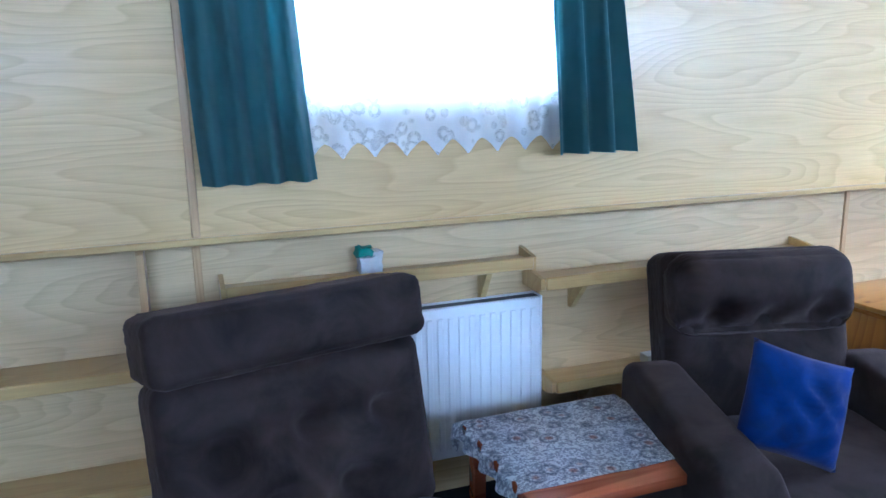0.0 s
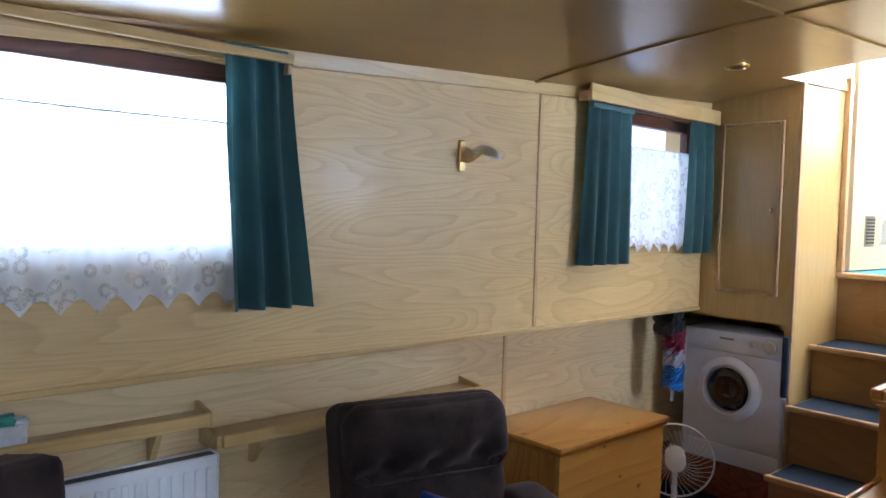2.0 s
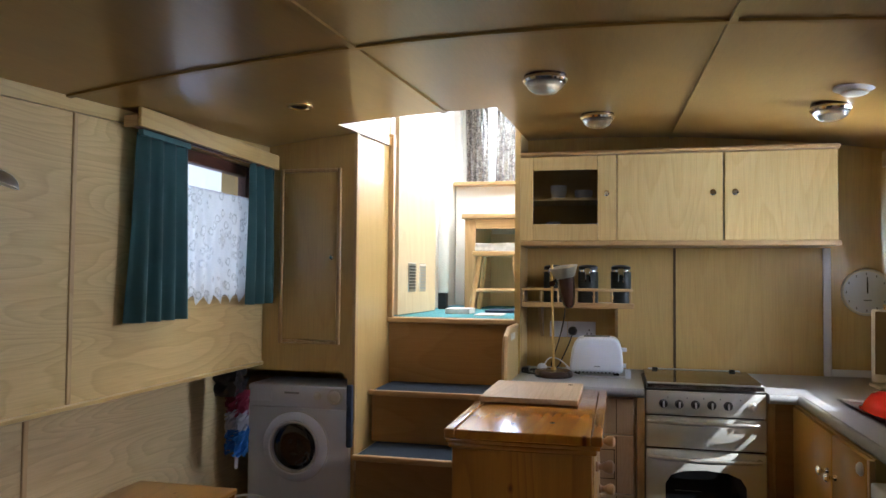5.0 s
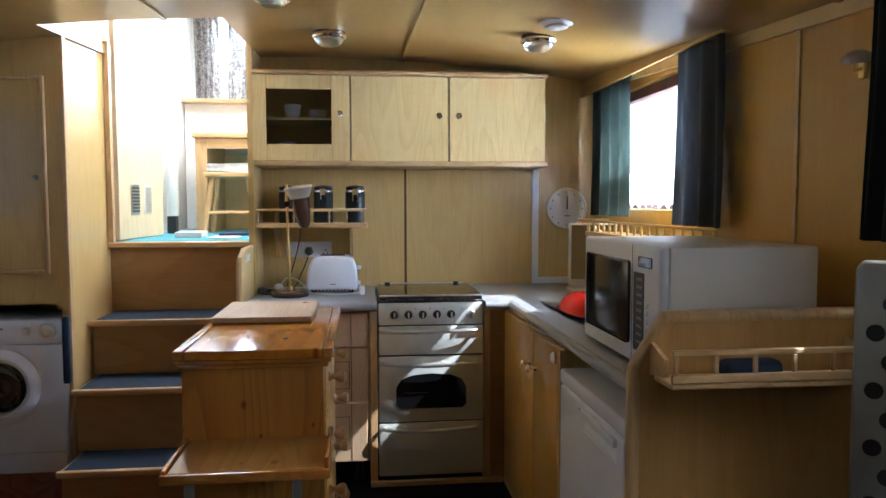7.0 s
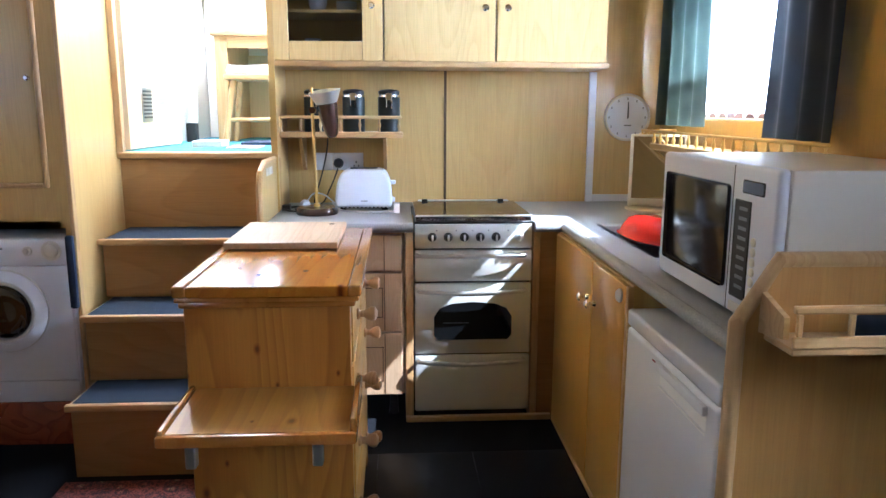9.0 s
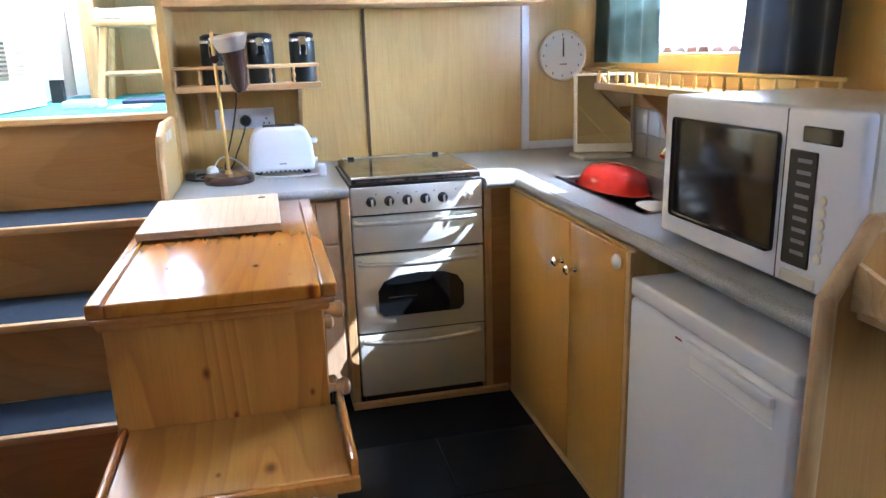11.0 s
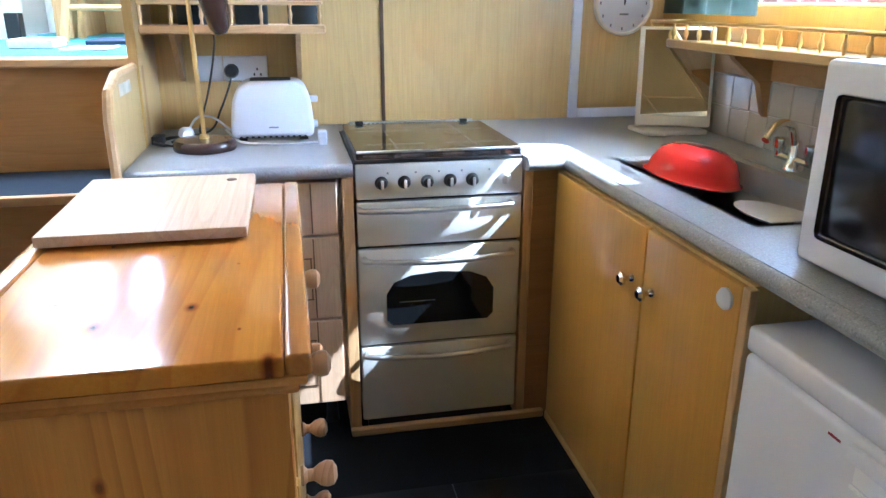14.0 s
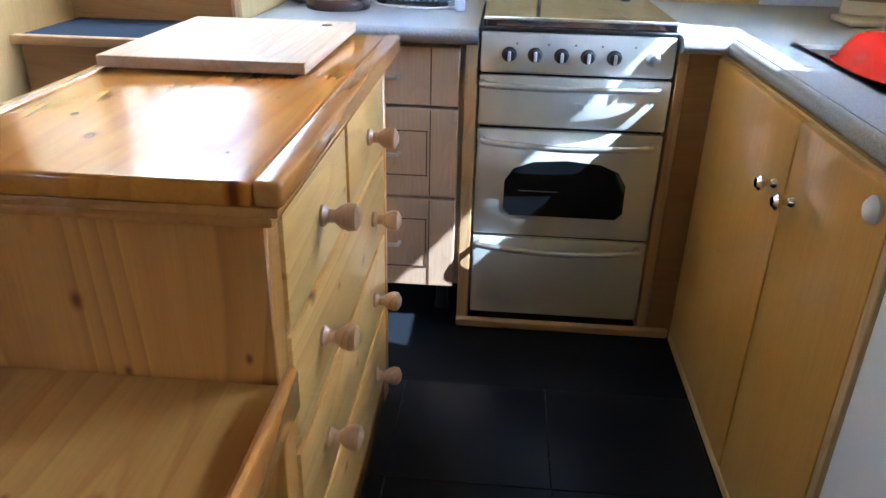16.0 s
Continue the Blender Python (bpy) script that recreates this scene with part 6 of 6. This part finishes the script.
# desk lamp
dl = thing("desk_lamp", (4.20, 0.505, CT), "brass-stemmed desk lamp with a brown shade and base", "lamp")
LX, LYY = 4.20, 0.505
part("base", turned([(0.098, 0), (0.102, 0.006), (0.100, 0.026), (0.092, 0.034), (0.02, 0.036)], pose(LX, LYY, CT + 0.0003), 36), M_BROWN, dl, "round brown base")
part("collar", turned([(0.016, 0.0365), (0.014, 0.05)], pose(LX, LYY, CT), 16), M_BRASS, dl)
part("stem", tube([(LX, LYY, CT + 0.045), (LX, LYY + 0.012, CT + 0.60)], 0.0075, 10), M_BRASS, dl, "brass stem")
part("joint", turned([(0.016, -0.02), (0.016, 0.02)], pose(LX, LYY + 0.008, 1.44, 0, 90, 0), 14), M_BROWN, dl)
sh = pose(LX - 0.02, LYY - 0.065, 1.44, -8, -8, 0)
part("shade", turned([(0.018, -0.13), (0.032, -0.11), (0.043, -0.04), (0.049, 0.035), (0.046, 0.035), (0.040, -0.04), (0.012, -0.1)], sh, 28), M_BROWN, dl, "brown enamel shade")
part("shade_rim", turned([(0.051, 0.0352), (0.070, 0.078), (0.076, 0.092), (0.073, 0.092), (0.047, 0.0352)], sh, 28), M_STEEL, dl, "polished shade rim")
part("flex", tube(arc_points([(LX - 0.01, LYY - 0.06, 1.31), (LX, LYY - 0.055, 1.26), (LX + 0.015, LYY - 0.03, 1.15), (LX + 0.01, LYY + 0.01, 1.02), (LX + 0.02, LYY + 0.01, 0.99)]), 0.0035, 6), M_BLACK, dl)

# stub wall between steps and worktop
up = thing("stair_upstand", (4.1, 0.715, 0), "oak-capped low upstand between the worktop and the steps", "panel")
upo = [(3.872, 0.0), (3.872, 1.10), (3.90, 1.16), (4.02, 1.20), (4.299, 1.20), (4.299, 0.0)]
part("board", extruded(upo, 0.022, Matrix(((1, 0, 0, 0), (0, 0, 1, 0.7075), (0, 1, 0, 0), (0, 0, 0, 1)))), M_ASH_Z, up)
part("cap", tube([(3.868, 0.7185, 0.0), (3.868, 0.7185, 1.10), (3.898, 0.7185, 1.168), (4.02, 0.7185, 1.206), (4.298, 0.7185, 1.206)], 0.014, 8), M_TRIM_Z, up)
part("notice", box(4.0, 4.16, 0.7055, 0.7072, 1.145, 1.18, 0), M_PAPER, up, "small white notice")

# clock
ck = thing("wall_clock", (EX, -1.14, 1.407), "round white wall clock with black pointers", "clock")
mc = onto_x(EX - 0.0005, -1.14, 1.407)
part("rim", turned([(0.126, 0), (0.128, 0.018), (0.124, 0.026), (0.116, 0.026), (0.114, 0.012)], mc, 48), M_CREAM, ck)
part("dial", turned([(0.115, 0.0), (0.115, 0.0135)], mc, 40), M_WHITE, ck)
part("hour_pointer", box(EX - 0.0175, EX - 0.0165, -1.148, -1.140, 1.405, 1.465, 0), M_BLACK, ck)
part("minute_pointer", box(EX - 0.0185, EX - 0.0176, -1.146, -1.140, 1.400, 1.490, 0), M_BLACK, ck)
part("printed_bar", box(EX - 0.0152, EX - 0.0144, -1.165, -1.125, 1.360, 1.367, 0), M_TEXTBAR, ck)
for i in range(12):
    a = i * math.pi / 6
    part("hour_mark", box(EX - 0.0152, EX - 0.0141, -1.14 + 0.10 * math.sin(a) - 0.003, -1.14 + 0.10 * math.sin(a) + 0.003, 1.407 + 0.10 * math.cos(a) - 0.006, 1.407 + 0.10 * math.cos(a) + 0.006, 0), M_TEXTBAR, ck)

structure("trim_white_upright", box(EX - 0.014, EX - 0.0005, -0.965, -0.925, CT + 0.0005, 1.6475, 0.003), M_WHITE, "white plastic cable cover up the galley wall", "trim")
structure("trim_white_skirting", box(EX - 0.014, EX - 0.0005, SY + 0.001, -0.9655, CT + 0.0005, 0.985, 0.003), M_WHITE, "white plastic strip along the worktop", "trim")
single("cable", tube(arc_points([(4.60, -0.925, 2.12), (4.60, -0.985, 2.06), (4.61, -0.99, 1.92), (4.62, -0.95, 1.78)]), 0.004, 6), M_WHITE, "white cable looping down beside the cupboard", "cable")

mir = thing("vanity_mirror", (4.32, -1.15, CT), "cream-framed square mirror on a stand, turned to the galley", "mirror")
mm = pose(4.22, -1.175, CT + 0.195, 80, 0, -110)
fm = cuboid(bmesh.new(), -0.135, 0.135, -0.17, 0.19, -0.009, 0.006, 0.005)
fm.transform(mm)
part("frame", fm, M_CREAM, mir)
gm = cuboid(bmesh.new(), -0.118, 0.122, -0.13, 0.178, 0.0065, 0.008)
gm.transform(mm)
part("glass", gm, M_MIRROR, mir, "mirror glass")
part("stand", box(4.15, 4.32, -1.29, -1.05, CT + 0.0005, CT + 0.018, 0.005, 2), M_CREAM, mir)

# sink
sk = thing("sink", (3.43, -1.0, CT), "stainless steel inset sink with a mixer tap", "sink")
def basin():
    bm = bmesh.new()
    x0, x1, y0, y1 = 3.065, 3.795, -1.155, -0.775
    rings = []
    for d, z in ((-0.014, CT + 0.004), (0.0, CT + 0.004), (0.012, CT - 0.004), (0.02, CT - 0.04), (0.035, CT - 0.08), (0.09, CT - 0.086)):
        rings.append([bm.verts.new(p) for p in ((x0 + d, y0 + d, z), (x1 - d, y0 + d, z), (x1 - d, y1 - d, z), (x0 + d, y1 - d, z))])
    for a, b in zip(rings, rings[1:]):
        for k in range(4):
            bm.faces.new((a[k], a[(k + 1) % 4], b[(k + 1) % 4], b[k]))
    bm.faces.new(rings[-1])
    bmesh.ops.solidify(bm, geom=list(bm.faces), thickness=0.0015)
    return bm
part("basin", basin(), M_SINK, sk, smooth=25)
tap = part("tap_body", turned([(0.03, 0), (0.028, 0.012), (0.018, 0.03), (0.02, 0.06), (0.014, 0.085), (0.005, 0.09)], pose(3.56, -1.22, CT), 20), M_CHROME, sk, "chrome mixer tap")
part("spout", tube(arc_points([(3.56, -1.22, CT + 0.06), (3.55, -1.19, CT + 0.13), (3.53, -1.13, CT + 0.14), (3.51, -1.08, CT + 0.10)]), 0.012, 12), M_CHROME, tap)
for s in (-1, 1):
    part("tap_handle", turned([(0.014, 0), (0.016, 0.02), (0.022, 0.03), (0.022, 0.05), (0.012, 0.056)], pose(3.56 + s * 0.07, -1.22, CT + 0.03), 16), M_CHROME, tap)
part("tap_bridge", tube([(3.48, -1.22, CT + 0.03), (3.64, -1.22, CT + 0.03)], 0.012), M_CHROME, tap)
bowl = turned([(0.158, 0.0), (0.162, 0.004), (0.150, 0.010), (0.142, 0.045), (0.122, 0.085), (0.090, 0.104), (0.06, 0.108), (0.055, 0.112), (0.01, 0.112)], pose(3.71, -0.985, 0.900, 0, -5, 0) @ pose(0, 0, 0, 8, 0, 0) @ Matrix.Diagonal((0.94, 0.94, 0.84, 1)), 44)
single("washing_up_bowl", bowl, M_RED, "bright red plastic bowl upturned over the sink", "bowl", smooth=60)
pl = turned([(0.06, 0), (0.08, 0.004), (0.125, 0.018), (0.128, 0.021), (0.08, 0.009), (0.02, 0.006)], pose(3.24, -0.975, 0.884, 9, -3, 0), 40)
single("plate", pl, M_WHITE, "white plate lying in the sink", "plate", smooth=60)
bottle = thing("soap_bottle", (3.12, -1.26, CT), "white pump bottle by the tiles", "bottle")
part("bottle_body", turned([(0.03, 0), (0.032, 0.005), (0.032, 0.11), (0.02, 0.13), (0.014, 0.135)], pose(3.12, -1.26, CT + 0.0005), 24), M_WHITE, bottle)
part("pump", turned([(0.015, 0.1355), (0.015, 0.155), (0.006, 0.157), (0.006, 0.175), (0.012, 0.177), (0.01, 0.185)], pose(3.12, -1.26, CT), 16), M_BLACK, bottle)

# window shelf with turned gallery
ws = thing("window_shelf", (3.6, -1.25, 1.25), "oak shelf with a gilt spindle gallery under the galley window", "shelf")
part("shelf_board", box(2.72, 4.40, SY + 0.001, -1.155, 1.262, 1.280, 0.003), M_TRIM, ws)
part("edge_moulding", box(2.72, 4.405, -1.1545, -1.140, 1.255, 1.286, 0.005), M_TRIM, ws)
part("top_rail", box(2.72, 4.40, -1.156, -1.142, 1.338, 1.350, 0.004), M_BRASS, ws, "varnished gallery rail")
part("side_rail", box(4.388, 4.40, SY + 0.001, -1.1565, 1.338, 1.350, 0.003), M_BRASS, ws)
sp = [(0.005, 0), (0.004, 0.006), (0.009, 0.018), (0.008, 0.028), (0.004, 0.042), (0.006, 0.0515)]
first = part("spindle", turned(sp, pose(4.39, -1.149, 1.2863), 10), M_BRASS, ws)
for i in range(1, 20):
    o = new("spindle", first.data)
    o.parent = ws
    o.location = (-0.087 * i, 0, 0)
for x in (3.86, 2.95):
    part("bracket", extruded([(0, 0), (0.16, 0), (0.15, -0.02), (0.05, -0.10), (0.02, -0.20), (0, -0.22)], 0.03, Matrix(((0, 0, 1, x), (1, 0, 0, SY + 0.001), (0, 1, 0, 1.2615), (0, 0, 0, 1)))), M_REDWOOD, ws)
part("back_rail", box(2.72, 4.40, SY + 0.0005, SY + 0.014, 1.17, 1.2615, 0.003), M_REDWOOD, ws)
tiles = tagged(new("wall_tiles"), "row of pale glazed tiles behind the sink", "tiles", kind="structure")
tiles.location = (3.5, SY, CT)
part("grout_bed", box(2.86, 4.30, SY + 0.0003, SY + 0.003, CT + 0.0005, 1.168, 0), M_GROUT, tiles)
tile_mesh = None
for i in range(13):
    for j in range(2):
        x, z = 2.865 + i * 0.11, CT + 0.003 + j * 0.1105
        if tile_mesh is None:
            o = part("tile", box(x, x + 0.107, SY + 0.0031, SY + 0.009, z, z + 0.107, 0.002), M_TILE, tiles)
            tile_mesh, t0 = o, (x, z)
        else:
            o = new("tile", tile_mesh.data)
            o.parent = tiles
            o.location = (x - t0[0], 0, z - t0[1])

# ---- ceiling lights ----
def dome_light(x, y):
    z = roof(x, y)
    d = thing("ceiling_light", (x, y, z), "round chrome-rimmed ceiling light with a clear dome, switched off", "ceiling light", "cabin ceiling lights")
    part("base_ring", turned([(0.075, 0.004), (0.078, -0.01), (0.074, -0.03), (0.066, -0.034)], pose(x, y, z), 32), M_BROWN, d)
    part("rim", turned([(0.079, -0.012), (0.081, -0.022), (0.076, -0.03)], pose(x, y, z), 32), M_CHROME, d)
    part("dome", turned([(0.068, -0.0345), (0.062, -0.05), (0.04, -0.066), (0.01, -0.071)], pose(x, y, z), 28), M_DOME, d)


for x, y in ((2.88, 0.427), (3.78, 0.265), (3.5, -0.68)):
    dome_light(x, y)
vz = roof(3.15, -0.67)
sm = thing("ceiling_vent", (3.15, -0.67, vz), "round white ceiling vent with a ring grille", "vent")
part("rim", turned([(0.07, 0.004), (0.072, -0.006), (0.05, -0.016)], pose(3.15, -0.67, vz), 32), M_WHITE, sm)
part("cap", turned([(0.045, -0.0165), (0.046, -0.024), (0.03, -0.03), (0.005, -0.031)], pose(3.15, -0.67, vz), 24), M_CREAM, sm)
sz = roof(2.97, 1.43)
spt = thing("ceiling_spotlight", (2.97, 1.43, sz), "flat brass recessed ceiling spotlight, switched off", "spotlight")
part("rim", turned([(0.052, 0.004), (0.053, -0.005), (0.04, -0.009), (0.036, -0.004)], pose(2.97, 1.43, sz), 28), M_BRASS, spt)
part("lens", turned([(0.0355, -0.001), (0.034, -0.004)], pose(2.97, 1.43, sz), 20), M_STEEL, spt)
wl = thing("wall_lamp", (2.2, SY, 1.85), "small brass wall lamp with pale shade on the galley side", "wall lamp")
part("back_plate", box(2.185, 2.215, SY + 0.0005, SY + 0.012, 1.80, 1.87, 0.004), M_BRASS, wl)
part("arm", tube(arc_points([(2.20, SY + 0.01, 1.83), (2.19, SY + 0.04, 1.825), (2.16, SY + 0.06, 1.85)]), 0.005), M_BRASS, wl)
part("shade", turned([(0.008, 0.022), (0.024, 0.018), (0.038, 0.006), (0.045, -0.008), (0.042, -0.008), (0.034, 0.004), (0.008, 0.016)], pose(2.15, SY + 0.06, 1.85, -14, -12, 0), 24), M_STEEL, wl)

# ---- in the wheelhouse ----
leaf = thing("wheelhouse_door", (4.40, 1.44, WF), "pale veneered door standing open, with two vent grilles", "door")
dmx = pose(4.40, 1.437, WF, 0, 0, -4)
lb = cuboid(bmesh.new(), 0.0, 0.72, 0.0, 0.03, 0.006, 1.75, 0.003)
lb.transform(dmx)
part("leaf", lb, M_PALEWALL, leaf)
for k, x in enumerate((0.17, 0.37)):
    g = cuboid(bmesh.new(), x, x + 0.13, -0.005, -0.0005, 0.14, 0.32, 0.002)
    g.transform(dmx)
    vg = part("vent_grille", g, M_STEEL if k == 0 else M_CREAM, leaf, "louvred vent grille")
    for i in range(8):
        s = cuboid(bmesh.new(), x + 0.012, x + 0.118, -0.009, -0.0052, 0.158 + i * 0.019, 0.168 + i * 0.019)
        s.transform(dmx)
        part("louvre", s, M_GREYDARK if k == 0 else M_STEEL, vg)
desk = thing("wheelhouse_desk", (5.9, 0.6, WF), "pine-framed desk with an open kneehole", "desk")
part("top", box(5.55, 6.3, -0.4, 1.30, 1.905, 1.94, 0.006, 2), M_TRIM_Y, desk)
part("side", box(5.58, 6.3, 1.20, 1.28, WF, 1.9045, 0.003), M_TRIM_Z, desk)
part("side", box(5.58, 6.3, -0.38, -0.30, WF, 1.9045, 0.003), M_TRIM_Z, desk)
part("apron", box(5.58, 5.61, -0.2995, 1.1995, 1.83, 1.9045, 0.003), M_TRIM_Y, desk)
part("back", box(6.26, 6.3, -0.2995, 1.1995, WF, 1.8295, 0), M_PALEWALL, desk)
roll = thing("rolled_blind", (5.46, 1.40, WF), "white rolled blind standing beside the desk on a black foot", "blind")
part("roll", turned([(0.035, 0.12), (0.04, 0.13), (0.04, 0.70), (0.03, 0.71)], pose(5.46, 1.41, WF), 18), M_WHITEWALL, roll)
part("foot", box(5.43, 5.50, 1.385, 1.445, WF + 0.0005, WF + 0.1195, 0.004), M_BLACK, roll, "black foot")
SX, SYY = 5.46, 1.0
stool = thing("stool", (SX, SYY, WF), "pine stool with splayed legs before the desk", "stool")
part("seat", box(SX - 0.16, SX + 0.16, SYY - 0.19, SYY + 0.17, 1.62, 1.655, 0.01, 2), M_TRIM_Y, stool)
for sx in (-1, 1):
    for sy in (-1, 1):
        part("leg", tube([(SX + sx * 0.11, SYY + sy * 0.12, 1.6195), (SX + sx * 0.15, SYY + sy * 0.175, WF + 0.002)], 0.019, 10), M_TRIM_Z, stool)
    part("rung", tube([(SX + sx * 0.135, SYY - 0.155, 1.38), (SX + sx * 0.135, SYY + 0.155, 1.38)], 0.013), M_TRIM_Y, stool)
single("folded_cloth", lump(SX - 0.15, SX + 0.15, SYY - 0.17, SYY + 0.15, 1.6555, 1.71, 4, 0.006, 21), M_PAPER, "folded pale cloth on the stool", "cloth", smooth=60)
single("booklet", box(4.78, 4.97, 1.08, 1.24, WF + 0.0005, WF + 0.035, 0.004), M_PAPER, "pale closed booklet lying on the wheelhouse floor", "booklet")
single("folder", box(5.0, 5.3, 0.80, 1.02, WF + 0.0005, WF + 0.018, 0.003), M_TOWEL, "dark folder lying on the wheelhouse floor", "folder")
single("magazine", box(4.62, 4.86, 0.86, 1.02, WF + 0.0005, WF + 0.008, 0.002), M_PAPER, "pale magazine lying on the wheelhouse floor", "magazine")
dash = thing("dashboard_shelf", (6.4, 0.1, 2.2), "pale shelf below the wheelhouse front windows", "shelf")
part("shelf_board", box(6.2, 6.639, -1.29, 1.51, 2.235, 2.265, 0.004), M_TRIM_Y, dash)
part("front_panel", box(6.31, 6.34, -1.29, 1.51, WF, 2.2345, 0), M_WHITEWALL, dash)
for x0, x1, s in ((1.28, 1.48, 31), (1.02, 1.20, 33), (0.3, 0.7, 35)):
    bmc = cloth(x0, x1, 2.31, 3.1, 0, 4, 0.02, 1, seed=s)
    bmc.transform(Matrix(((0, 1, 0, 6.55), (1, 0, 0, 0), (0, 0, 1, 0), (0, 0, 0, 1))))
    single("curtain", bmc, M_PATCURTAIN, "patterned curtain at the wheelhouse window", "curtain", smooth=80)

# ---- rubber tiles on the galley floor ----
floor = bpy.data.objects["floor"]
tile_a = None
for i in range(6):
    for j in range(4):
        x, y = 1.55 + i * 0.4, -0.595 + j * 0.4
        if x > 3.4 or y > 0.4:
            continue
        if tile_a is None:
            tile_a = part("floor_tile", box(0.001, 0.399, 0.001, 0.399, 0.0, 0.004, 0.001), M_FLOORTILE, floor)
            o = tile_a
        else:
            o = new("floor_tile", tile_a.data)
            o.parent = floor
        o.location = (x, y, 0.0002)
